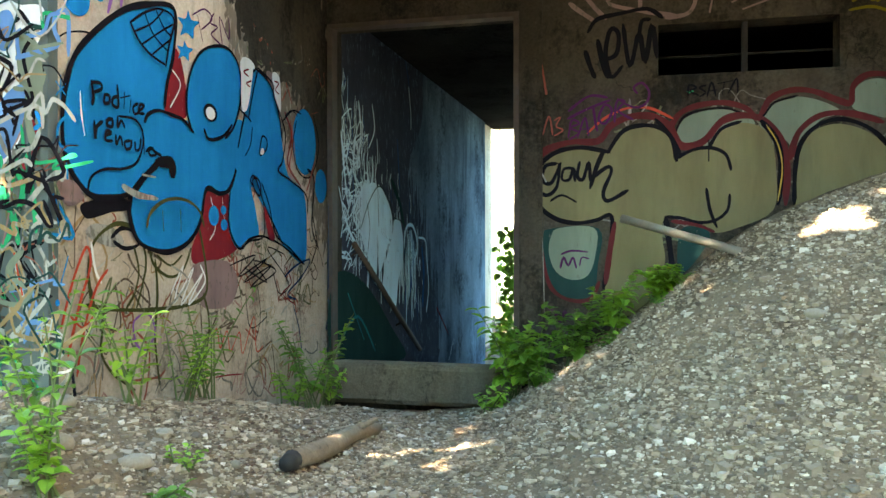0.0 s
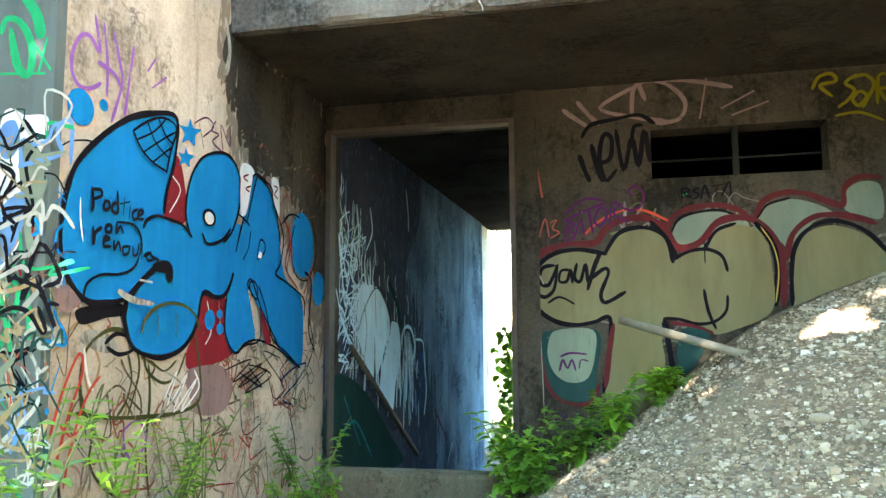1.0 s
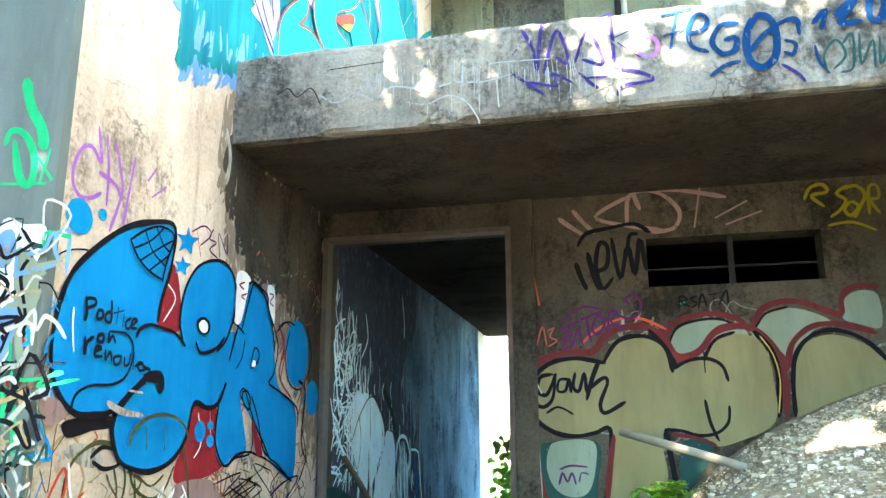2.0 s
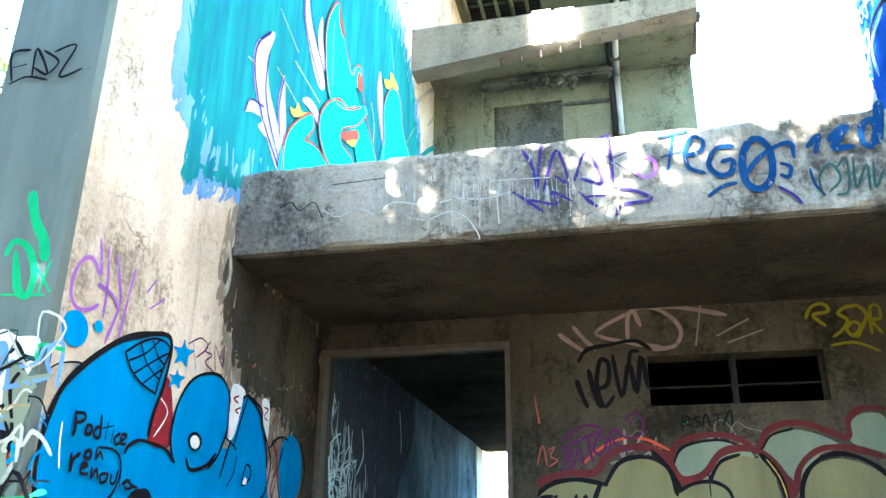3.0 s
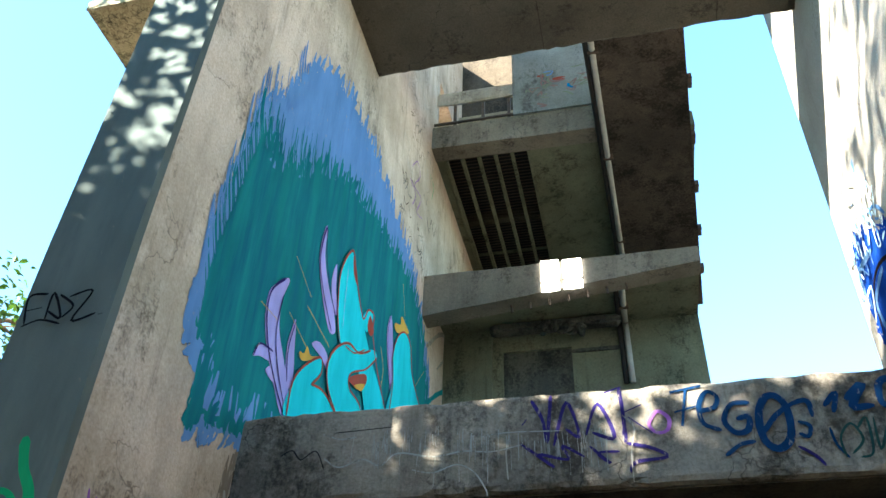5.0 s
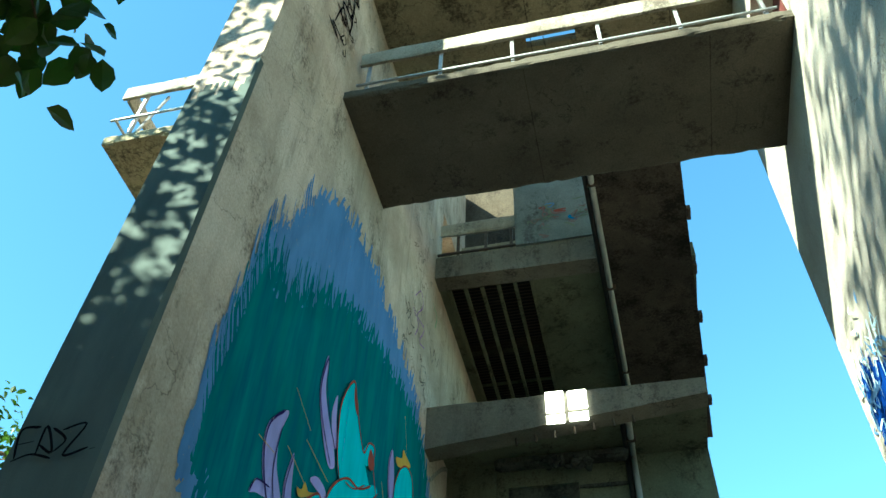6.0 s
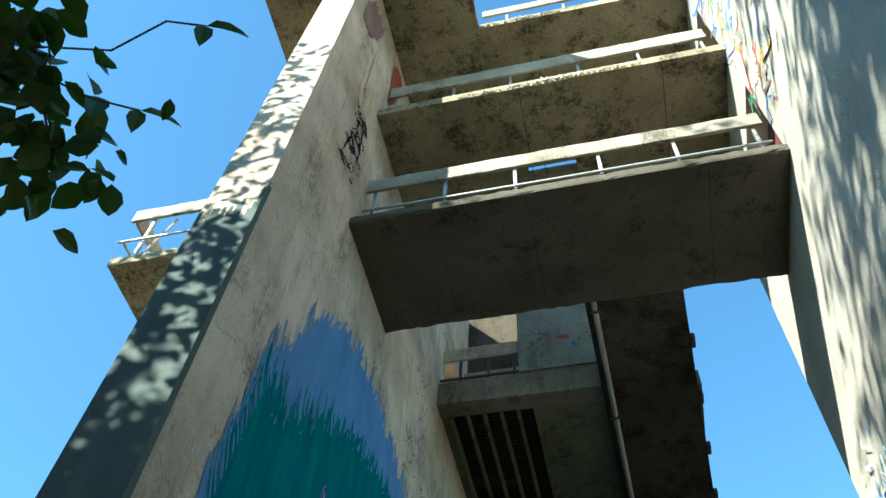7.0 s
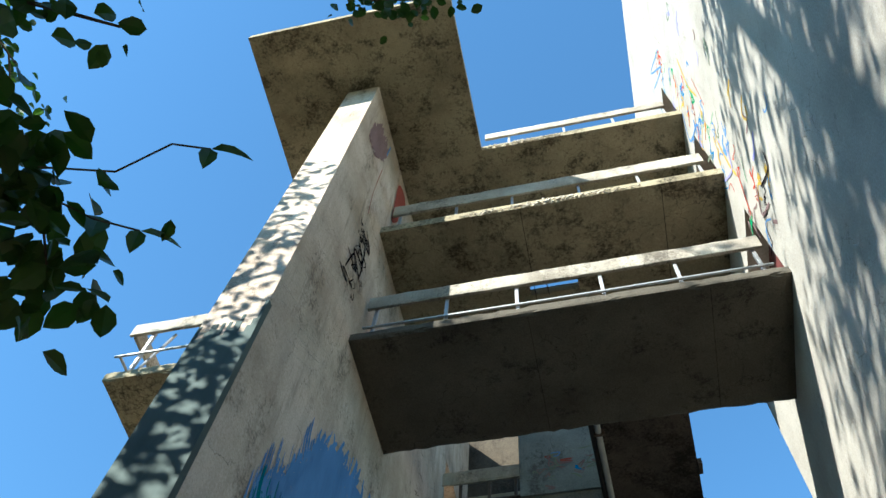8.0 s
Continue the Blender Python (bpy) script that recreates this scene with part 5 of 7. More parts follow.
g.fill(P_CREAM, [(-0.345, 2.29), (-0.572, 2.327), (-0.803, 2.292), (-0.958, 2.167), (-1.011, 1.985), (-0.959, 1.802), (-0.803, 1.681), (-0.624, 1.643), (-0.446, 1.667), (-0.31, 1.692), (-0.32, 1.411), (-0.371, 1.104), (-0.296, 0.799), (0.026, 0.906), (0.153, 1.26), (0.134, 1.511), (0.153, 1.672), (0.317, 1.661), (0.485, 1.619), (0.565, 1.549), (0.744, 1.583), (1.058, 1.742), (1.081, 2.093), (1.044, 2.337), (0.953, 2.463), (0.791, 2.503), (0.627, 2.45), (0.532, 2.294), (0.389, 2.278), (0.26, 2.212), (0.212, 2.389), (0.1, 2.478), (-0.071, 2.499), (-0.22, 2.454)])
g.fill(P_CREAM, [(1.258, 1.701), (1.24, 2.089), (1.276, 2.282), (1.384, 2.413), (1.54, 2.466), (1.694, 2.441), (1.851, 2.359), (1.976, 2.213), (1.976, 1.93), (1.606, 1.745)])
g.line(P_BLACK, 0.045, [(1.226, 1.798), (1.235, 2.089), (1.272, 2.291), (1.375, 2.433), (1.54, 2.504), (1.703, 2.479), (1.859, 2.387), (1.989, 2.232)])
g.line(P_MAROON, 0.060, [(1.195, 2.187), (1.258, 2.398), (1.402, 2.528), (1.562, 2.561), (1.737, 2.535), (1.911, 2.471)])
g.line(P_BLACK, 0.045, [(-0.33, 2.279), (-0.572, 2.327), (-0.803, 2.292), (-0.958, 2.167), (-1.011, 1.985), (-0.959, 1.802), (-0.803, 1.681), (-0.624, 1.643), (-0.446, 1.667), (-0.31, 1.702), (-0.32, 1.411), (-0.381, 1.053)])
g.line(P_BLACK, 0.045, [(-0.34, 2.279), (-0.22, 2.454), (-0.071, 2.509), (0.1, 2.488), (0.212, 2.389), (0.255, 2.192)])
g.line(P_BLACK, 0.035, [(0.26, 2.212), (0.394, 2.278), (0.546, 2.294), (0.669, 2.231), (0.711, 2.101)])
g.line(P_BLACK, 0.035, [(0.527, 2.294), (0.631, 2.454), (0.791, 2.513)])
g.line(P_BLACK, 0.030, [(0.527, 2.354), (0.527, 2.18)])
g.line(P_BLACK, 0.032, [(0.508, 1.932), (0.537, 1.748), (0.593, 1.599)])
g.line(P_BLACK, 0.032, [(0.702, 1.879), (0.683, 1.746), (0.584, 1.658), (0.442, 1.64), (0.293, 1.681), (0.163, 1.692)])
g.line(P_BLACK, 0.060, [(0.163, 1.672), (0.192, 1.461), (0.221, 1.235)])
g.line(P_MAROON, 0.040, [(0.221, 1.651), (0.413, 1.62), (0.565, 1.559)])
g.fill(P_DARKGREEN, [(0.288, 1.571), (0.461, 1.59), (0.537, 1.51), (0.384, 1.261), (0.269, 1.21)])
g.line(P_BLACK, 0.04, [(-0.803, 2.189), (-0.906, 2.165), (-0.932, 2.046), (-0.855, 2.008), (-0.787, 2.136), (-0.772, 2.188), (-0.798, 1.981), (-0.881, 1.9), (-0.959, 1.932)])
g.line(P_BLACK, 0.036, [(-0.664, 2.144), (-0.736, 2.135), (-0.751, 2.043), (-0.685, 2.041), (-0.649, 2.143), (-0.634, 2.03)])
g.line(P_BLACK, 0.038, [(-0.593, 2.193), (-0.613, 2.071), (-0.562, 2.039), (-0.512, 2.191), (-0.497, 2.027)])
g.line(P_BLACK, 0.045, [(-0.38, 2.29), (-0.441, 2.149), (-0.497, 1.965)])
g.line(P_BLACK, 0.042, [(-0.471, 2.057), (-0.345, 2.146), (-0.311, 2.1), (-0.381, 1.922), (-0.341, 1.84), (-0.171, 1.929)])
g.line(P_BLACK, 0.024, [(-0.855, 1.848), (-0.752, 1.898), (-0.624, 1.834)])
g.fill(P_DARKGREEN, [(-0.923, 1.516), (-0.855, 1.593), (-0.421, 1.59), (-0.431, 1.257), (-0.472, 1.001), (-0.65, 0.957), (-0.819, 1.038), (-0.907, 1.256)])
g.fill(P_MINT, [(-0.855, 1.515), (-0.777, 1.598), (-0.461, 1.596), (-0.451, 1.36), (-0.522, 1.165), (-0.675, 1.127), (-0.809, 1.204), (-0.871, 1.36)])
g.line(P_MAROON, 0.045, [(-0.974, 1.646), (-0.933, 1.36), (-0.861, 1.069), (-0.706, 0.946), (-0.502, 0.949), (-0.421, 1.104)])
g.line(P_MAROON, 0.060, [(-0.28, 1.635), (-0.32, 1.411), (-0.361, 1.104)])
g.line(P_PLUM, 0.020, [(-0.757, 1.36), (-0.665, 1.391), (-0.522, 1.38)])
g.line(P_PLUM, 0.022, [(-0.768, 1.235), (-0.737, 1.329), (-0.696, 1.256), (-0.654, 1.329), (-0.624, 1.236)])
g.line(P_PLUM, 0.018, [(-0.593, 1.257), (-0.573, 1.329), (-0.512, 1.319)])
g.line(P_PLUM, 0.020, [(-0.882, 0.866), (-0.809, 0.815), (-0.83, 0.763)])
g.line(P_PLUM, 0.020, [(-0.799, 0.831), (-0.768, 0.738), (-0.727, 0.842), (-0.696, 0.75)])
g.line(P_LIME, 0.010, [(-0.943, 1.672), (-0.923, 1.255), (-0.913, 0.787)])
g.done("putty coloured bubble letters with black and maroon outlines")

g = Graffiti(wall_north, "y", 7.5, 0.004, 11)
g.line(P_PINK, 0.050, [(-0.679, 3.642), (-0.577, 3.558), (-0.466, 3.475)])
g.line(P_PINK, 0.045, [(-0.549, 3.711), (-0.45, 3.583), (-0.361, 3.491)])
g.line(P_PINK, 0.045, [(-0.031, 3.819), (-0.343, 3.642), (-0.06, 3.537), (0.248, 3.475)])
g.line(P_PINK, 0.045, [(-0.06, 3.537), (-0.032, 3.808), (0.116, 3.875)])
g.line(P_PINK, 0.045, [(0.062, 3.692), (0.024, 3.871), (0.255, 3.821), (0.412, 3.647), (0.359, 3.49), (0.167, 3.459)])
g.line(P_PINK, 0.045, [(0.054, 3.869), (0.418, 3.842), (0.817, 3.749)])
g.line(P_PINK, 0.045, [(0.611, 3.872), (0.537, 3.49)])
g.line(P_PINK, 0.045, [(0.73, 3.562), (0.996, 3.693)])
g.line(P_PINK, 0.045, [(0.82, 3.493), (1.11, 3.59)])
g.line(P_BLACK, 0.045, [(-0.515, 3.377), (-0.434, 3.484), (-0.228, 3.523), (0.001, 3.549), (0.129, 3.466)])
g.line(P_BLACK, 0.05, [(-0.54, 3.197), (-0.502, 3.072), (-0.458, 2.964)])
g.line(P_BLACK, 0.05, [(-0.429, 3.291), (-0.388, 3.092), (-0.341, 2.957)])
g.line(P_BLACK, 0.045, [(-0.357, 3.117), (-0.264, 3.164), (-0.248, 3.343), (-0.319, 3.38), (-0.361, 3.17), (-0.311, 2.956), (-0.217, 3.045)])
g.line(P_BLACK, 0.05, [(-0.206, 3.415), (-0.146, 3.041), (-0.066, 3.337), (-0.015, 3.07), (0.046, 3.398), (0.087, 3.117)])
g.line(P_BLACK, 0.04, [(-0.067, 3.31), (-0.043, 3.441), (0.023, 3.452)])
g.line(P_PLUM, 0.024, [(-0.693, 2.427), (-0.664, 2.578), (-0.597, 2.549), (-0.675, 2.51), (-0.599, 2.465), (-0.683, 2.406)])
g.line(P_PLUM, 0.024, [(-0.611, 2.419), (-0.545, 2.599), (-0.513, 2.441)])
g.line(P_PLUM, 0.022, [(-0.594, 2.486), (-0.506, 2.504)])
g.line(P_PLUM, 0.03, [(-0.699, 2.595), (-0.533, 2.672), (-0.327, 2.747)])
g.line(P_PLUM, 0.03, [(-0.471, 2.69), (-0.454, 2.569), (-0.436, 2.48)])
g.line(P_PLUM, 0.03, [(-0.687, 2.668), (-0.572, 2.758), (-0.478, 2.796), (-0.351, 2.774)])
g.line(P_PLUM, 0.026, [(-0.368, 2.707), (-0.423, 2.584), (-0.363, 2.54), (-0.304, 2.652)], True)
g.line(P_PLUM, 0.028, [(-0.282, 2.552), (-0.261, 2.733), (-0.191, 2.73), (-0.249, 2.649), (-0.121, 2.566)])
g.line(P_PLUM, 0.026, [(-0.251, 2.754), (-0.117, 2.675), (-0.012, 2.701), (0.021, 2.803), (-0.041, 2.889), (-0.112, 2.851), (-0.083, 2.798)])
g.line(P_RUST, 0.02, [(-1.056, 2.567), (-1.002, 2.618), (-0.977, 2.554), (-1.057, 2.461), (-0.942, 2.468)])
g.line(P_RUST, 0.02, [(-0.926, 2.457), (-0.87, 2.624), (-0.837, 2.453)])
g.line(P_RUST, 0.016, [(-0.819, 2.584), (-0.766, 2.609), (-0.805, 2.531), (-0.743, 2.492), (-0.822, 2.442)])
g.line(P_GREEN, 0.05, [(0.36, 2.786), (0.384, 2.795)])
g.line(P_BLACK, 0.02, [(0.354, 2.756), (0.362, 2.848), (0.424, 2.824), (0.37, 2.796), (0.441, 2.757)])
g.line(P_BLACK, 0.02, [(0.502, 2.841), (0.448, 2.823), (0.5, 2.779), (0.455, 2.746)])
g.line(P_BLACK, 0.02, [(0.513, 2.743), (0.551, 2.864), (0.585, 2.75)])
g.line(P_BLACK, 0.018, [(0.524, 2.788), (0.587, 2.795)])
g.line(P_BLACK, 0.02, [(0.604, 2.851), (0.719, 2.87)])
g.line(P_BLACK, 0.02, [(0.657, 2.858), (0.638, 2.757)])
g.line(P_BLACK, 0.02, [(0.691, 2.765), (0.758, 2.888), (0.767, 2.766)])
g.line(P_YELLOW, 0.035, [(1.483, 3.674), (1.539, 3.772), (1.641, 3.794), (1.673, 3.725), (1.544, 3.695), (1.634, 3.596)])
g.line(P_YELLOW, 0.035, [(1.838, 3.767), (1.749, 3.703), (1.817, 3.637), (1.763, 3.551), (1.687, 3.496)])
g.line(P_YELLOW, 0.035, [(1.857, 3.619), (1.799, 3.553), (1.845, 3.495), (1.912, 3.57)], True)
g.line(P_YELLOW, 0.035, [(1.801, 3.74), (1.91, 3.761), (1.976, 3.675), (1.925, 3.568), (1.875, 3.482)])
g.line(P_YELLOW, 0.035, [(1.992, 3.503), (2.011, 3.732), (2.078, 3.746), (2.08, 3.641), (2.013, 3.622), (2.072, 3.507)])
g.line(P_YELLOW, 0.028, [(1.656, 3.418), (1.846, 3.434), (2.027, 3.352)])
g.line(P_RUST, 0.05, [(-0.937, 3.102), (-0.894, 2.836)])
g.line(P_RUST, 0.04, [(-1.032, 2.582), (-0.986, 2.427)])
g.line(P_LIME, 0.03, [(-0.945, 2.126), (-0.898, 2.027)])
g.done("faded pink black plum and mustard tags over the window")

# Dark violet patch paints the shade just inside the passage's mouth.
P_MOUTH_SHADE = paint("dark_violet_mouth_shade", (0.058, 0.068, 0.095), 0.57, (0.12, 0.17, 0.23))
_p = P_MOUTH_SHADE.node_tree.nodes["Principled BSDF"]
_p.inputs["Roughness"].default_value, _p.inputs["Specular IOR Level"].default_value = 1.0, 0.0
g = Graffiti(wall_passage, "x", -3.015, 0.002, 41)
g.fill(P_MOUTH_SHADE, [(7.8, 3.75), (9.0, 3.78), (10.6, 3.78), (10.9, 3.3), (10.3, 2.7), (10.2, 2.1), (10.9, 1.2), (11.6, 0.4), (11.5, -0.5), (7.8, -0.5)], 3, 1.1)
g.done("dark violet patch standing in for shade at the passage wall's mouth", "stuff")
g = Graffiti(wall_passage, "x", -3.015, 0.006, 12)
_r = random.Random(77)
for _ in range(150):
    y = 7.85 + 3.2 * _r.random() ** 1.5
    z = 2.75 - 0.45 * (y - 7.8) + _r.uniform(-0.75, 0.55)
    drop = _r.uniform(0.08, 0.5)
    g.line(P_ICE if _r.random() < 0.7 else P_WASH, _r.uniform(0.008, 0.03), [(y, z), (y + _r.uniform(-0.06, 0.06), z - drop * 0.5), (y + _r.uniform(-0.03, 0.03), z - drop)], False, 3)
    g.lift = 0.004 + 0.002 * _r.random()
for _ in range(70):
    y, z, w = _r.uniform(7.8, 8.6), _r.uniform(1.3, 2.7), _r.uniform(0.06, 0.2)
    g.line(P_ICE, _r.uniform(0.012, 0.028), [(y - w, z), (y, z + w * _r.uniform(-1, 1.4)), (y + w, z + w * _r.uniform(-1, 1)), (y + w * 0.3, z - w)], False, 4)
    g.lift = 0.004 + 0.002 * _r.random()
for y, z, h, w in ((8.45, 2.1, 1.0, 0.22), (8.8, 2.1, 1.15, 0.22), (9.2, 2.0, 1.1, 0.24), (9.65, 1.75, 1.0, 0.24), (10.25, 1.65, 0.95, 0.2)):
    for k in range(9):
        u = y + w * (k - 4) / 4
        top = z - 0.3 * (abs(k - 4) / 4) ** 2 * h
        g.line(P_ICE, _r.uniform(0.02, 0.05), [(u, top), (u + 0.03, top - h * 0.4), (u + _r.uniform(-0.02, 0.06), top - h * _r.uniform(0.6, 1.0))], False, 3)
g.lift = 0.010
g.fill(P_ICE, [(8.409, 2.074), (8.655, 2.135), (8.894, 2.14), (8.954, 1.897), (8.931, 1.474), (8.908, 1.136), (8.612, 1.309), (8.388, 1.594)])
g.fill(P_ICE, [(8.935, 2.124), (9.275, 2.013), (9.521, 1.744), (9.316, 1.428), (9.012, 1.133), (8.952, 1.565)])
g.fill(P_ICE, [(9.591, 1.753), (9.88, 1.719), (9.978, 1.355), (9.778, 1.031), (9.656, 0.687), (9.492, 0.733), (9.116, 0.924), (9.315, 1.36)])
g.line(P_ICE, 0.05, [(10.029, 1.477), (10.134, 1.682), (10.454, 1.689), (10.648, 1.426), (10.396, 1.127)])
g.line(P_ICE, 0.04, [(10.706, 1.549), (11.062, 1.512), (11.152, 1.226), (11.244, 0.854), (11.117, 0.518)])
g.line(P_WASH, 0.14, [(10.291, 1.611), (10.452, 1.328), (10.233, 0.815)])
g.line(P_WASH, 0.10, [(10.88, 1.402), (10.968, 1.087), (10.905, 0.62)])
g.line(P_DARKGREEN, 0.018, [(8.352, 1.618), (8.615, 1.913), (8.976, 2.126), (9.319, 2.015), (9.545, 1.738), (9.36, 1.407), (9.012, 1.107)])
g.line(P_DARKGREEN, 0.016, [(8.935, 2.124), (8.973, 1.669), (8.908, 1.123)])
g.line(P_DARKGREEN, 0.016, [(8.539, 1.934), (8.652, 1.662), (8.574, 1.347)])
g.line(P_DARKGREEN, 0.016, [(9.545, 1.78), (9.98, 1.707), (10.029, 1.354), (9.778, 0.996), (9.656, 0.652)])
g.line(P_ICE, 0.03, [(7.942, 2.871), (8.041, 2.651), (7.939, 2.404)])
g.line(P_ICE, 0.04, [(8.287, 2.988), (8.357, 2.633), (8.212, 2.253)])
g.line(P_ICE, 0.03, [(8.739, 3.026), (8.817, 2.757), (8.619, 2.529)])
g.line(P_ICE, 0.03, [(8.657, 2.42), (8.616, 2.101)])
g.line(P_ICE, 0.04, [(7.746, 2.599), (7.84, 2.22), (7.936, 1.879)])
g.line(P_ICE, 0.03, [(8.179, 2.55), (8.107, 2.244), (8.246, 2.075)])
g.line(P_ICE, 0.05, [(7.837, 1.758), (8.069, 1.53), (8.423, 1.349)])
g.line(P_ICE, 0.02, [(7.68, 2.036), (7.805, 1.757), (7.74, 1.527)])
g.line(P_ICE, 0.04, [(8.428, 2.088), (8.105, 1.768), (8.424, 1.533)])
g.line(P_ICE, 0.03, [(10.197, 3.496), (10.301, 3.182), (10.299, 2.975)])
g.line(P_WASH, 0.06, [(10.069, 3.798), (10.249, 3.469)])
g.line(P_WASH, 0.08, [(9.692, 2.737), (9.785, 2.183)])
g.line(P_DARKGREEN, 0.10, [(9.455, 2.228), (9.784, 1.971), (9.98, 1.693)])
g.fill(P_DARKGREEN, [(7.552, 1.134), (8.422, 1.041), (9.445, 0.449), (9.97, 0.009), (7.578, 0.316)])
g.line(P_TEAL, 0.05, [(7.931, 0.945), (8.418, 0.425)])
g.line(P_TEAL, 0.04, [(7.734, 0.5), (8.238, 0.686), (8.802, 0.254)])
g.line(P_MAROON, 0.10, [(11.666, 0.525), (12.376, 0.077)])
g.line(P_ICE, 0.03, [(12.764, -0.054), (12.45, -0.338)])
g.done("pale paint running down the passage wall, blue sky glow in its colour", "stuff")

g = Graffiti(wall_east, "y_east", 2.73, 0.004, 13)
g.line(P_SKY, 0.05, [(4.741, 20.043), (5.637, 21.455), (5.092, 19.828), (5.952, 21.178)])
g.line(P_LILAC, 0.05, [(6.024, 21.853), (6.111, 20.67)])
g.line(P_GOLD, 0.06, [(4.416, 17.79), (4.702, 16.978), (4.703, 16.219)])
g.line(P_BRIGHT_RED, 0.05, [(4.467, 16.499), (4.687, 15.604)])
g.line(P_SKY, 0.06, [(5.478, 17.717), (5.875, 17.146), (5.268, 16.335), (5.633, 16.191)])
g.line(P_GREEN, 0.04, [(4.624, 14.942), (5.181, 15.434)])
g.line(P_SKY, 0.05, [(4.581, 16.928), (5.156, 16.669)])
g.line(P_GOLD, 0.06, [(5.053, 14.764), (5.193, 14.082), (5.203, 13.618)])
g.line(P_BRIGHT_RED, 0.05, [(5.102, 13.595), (5.383, 13.157), (5.541, 12.892)])
g.line(P_LILAC, 0.05, [(4.956, 14.159), (5.212, 13.883), (5.609, 14.4)])
g.line(P_GREEN, 0.05, [(4.802, 13.278), (5.062, 13.033)])
g.line(P_PINK, 0.06, [(4.934, 12.501), (5.271, 12.29), (4.946, 11.934)])
g.line(P_BLACK, 0.05, [(4.282, 12.081), (4.455, 11.911), (4.841, 12.272)])
g.line(P_SKY, 0.10, [(7.879, 7.298), (8.423, 7.389), (8.465, 7.103)])
g.line(P_SKY, 0.08, [(7.726, 6.955), (8.213, 6.854), (8.179, 6.467)])
g.line(P_SKY, 0.08, [(7.528, 7.564), (7.493, 7.225)])
g.line(P_SKY, 0.05, [(7.728, 7.653), (7.337, 7.479), (7.152, 7.229)])
g.done("many small coloured tags high on the tower wall")
g = Graffiti(wall_east, "y_east", 2.73, 0.004, 14)
g.fill(P_NAVYBLUE, [(8.335, 7.684), (7.753, 7.404), (6.994, 6.904), (6.788, 6.174), (7.845, 5.712), (8.382, 6.389)], 3, 0.2)
g.line(P_BLACK, 0.06, [(7.166, 6.778), (7.788, 7.047), (8.212, 6.974), (8.346, 6.545)])
g.line(P_ICE, 0.05, [(8.582, 7.073), (8.24, 7.07), (8.437, 6.75)])
_r = random.Random(21)
for _ in range(60):
    y, z = _r.uniform(7.2, 8.6), 7.55 + _r.gauss(0, 0.22)
    g.line(P_ICE if _r.random() < 0.6 else P_SKY, _r.uniform(0.02, 0.04), [(y, z), (y + _r.uniform(-0.1, 0.1), z + _r.uniform(-0.15, 0.15)), (y + _r.uniform(-0.15, 0.15), z + _r.uniform(-0.2, 0.2))], False, 3)
g.done("big deep blue letters with pale scrawl low on the tower")


# ---- balconies ----
def railing(owner, x0, x1, y, floor_z, low, high, posts, board=0.30):
    part("top_board", worn_box(x0, x1, y - 0.03, y + 0.03, floor_z + high - board, floor_z + high, 0.2, 0.006, x0 + floor_z), WOOD_OLD, owner, "weathered grey top board of the rail")
    part("lower_rail", tube(bmesh.new(), [(x0, y, floor_z + low), ((x0 + x1) / 2, y, floor_z + low - 0.015), (x1, y, floor_z + low)], 0.022, 8), STEEL, owner, "thin steel lower rail")
    for x in posts:
        part("post", box(x - 0.025, x + 0.025, y + 0.031, y + 0.081, floor_z - 0.005, floor_z + high - 0.06, 0.006), STEEL, owner, "square steel post")


def broken_edge(owner, x0, x1, z, seed):
    """Spalled lower lip of a slab with bare aggregate."""
    bm = bmesh.new()
    rng = random.Random(seed)
    for i in range(int((x1 - x0) * 130)):
        x = rng.uniform(x0, x1)
        s = math.sin(math.pi * (x - x0) / (x1 - x0)) ** 0.5 * (0.7 + 0.5 * noise.noise(Vector((x * 3, seed, 0))))
        c = Vector((x, EDGE + rng.uniform(-0.05, 0.01), z + rng.uniform(-0.03, 0.15) * s))
        r = rng.uniform(0.018, 0.055) * max(0.4, s)
        bmesh.ops.create_icosphere(bm, subdivisions=1, radius=r, matrix=Matrix.LocRotScale(c, Euler((rng.random() * 6, rng.random() * 6, 0)), (1, 0.8, 0.7)))
    tagged(part("broken_lip", bm, RUBBLE, owner, "spalled slab lip with bare gravel aggregate"), kind="stuff")


POSTS = (-2.87, -1.80, -0.77, 0.43, 1.48, 2.56)
lower = thing("balcony", "weathered concrete balcony slab with a grey board rail", "balcony", (0, EDGE, 11.3), "balconies between the walls")
lower.location = (0, 0, 0)
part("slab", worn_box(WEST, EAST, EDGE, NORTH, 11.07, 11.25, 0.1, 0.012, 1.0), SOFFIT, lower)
railing(lower, -3.0, 2.69, 5.74, 11.25, 0.48, 1.32, POSTS, 0.33)

middle = thing("balcony", "mottled concrete balcony slab with a spalled front lip and a hole", "balcony", group="balconies between the walls")
bm = blocks([WEST, -0.7, 0.15, EAST], [EDGE, 7.02, 7.2, NORTH], [14.5, 14.72], lambda x, y, z: not (-0.7 < x < 0.15 and 7.02 < y < 7.2))
part("slab", bm, SLAB_OLD, middle)
railing(middle, -3.0, 2.66, 5.74, 14.72, 0.45, 1.34, POSTS, 0.40)
broken_edge(middle, -1.65, 1.4, 14.51, 4)
part("bare_reinforcement", tube(tube(bmesh.new(), [(-0.75, 7.1, 14.51), (-0.2, 7.08, 14.49), (0.2, 7.12, 14.51)], 0.008, 5), [(-0.4, 6.98, 14.52), (-0.38, 7.24, 14.5)], 0.008, 5), RUSTY, middle, "bare rusty bars in the hole")

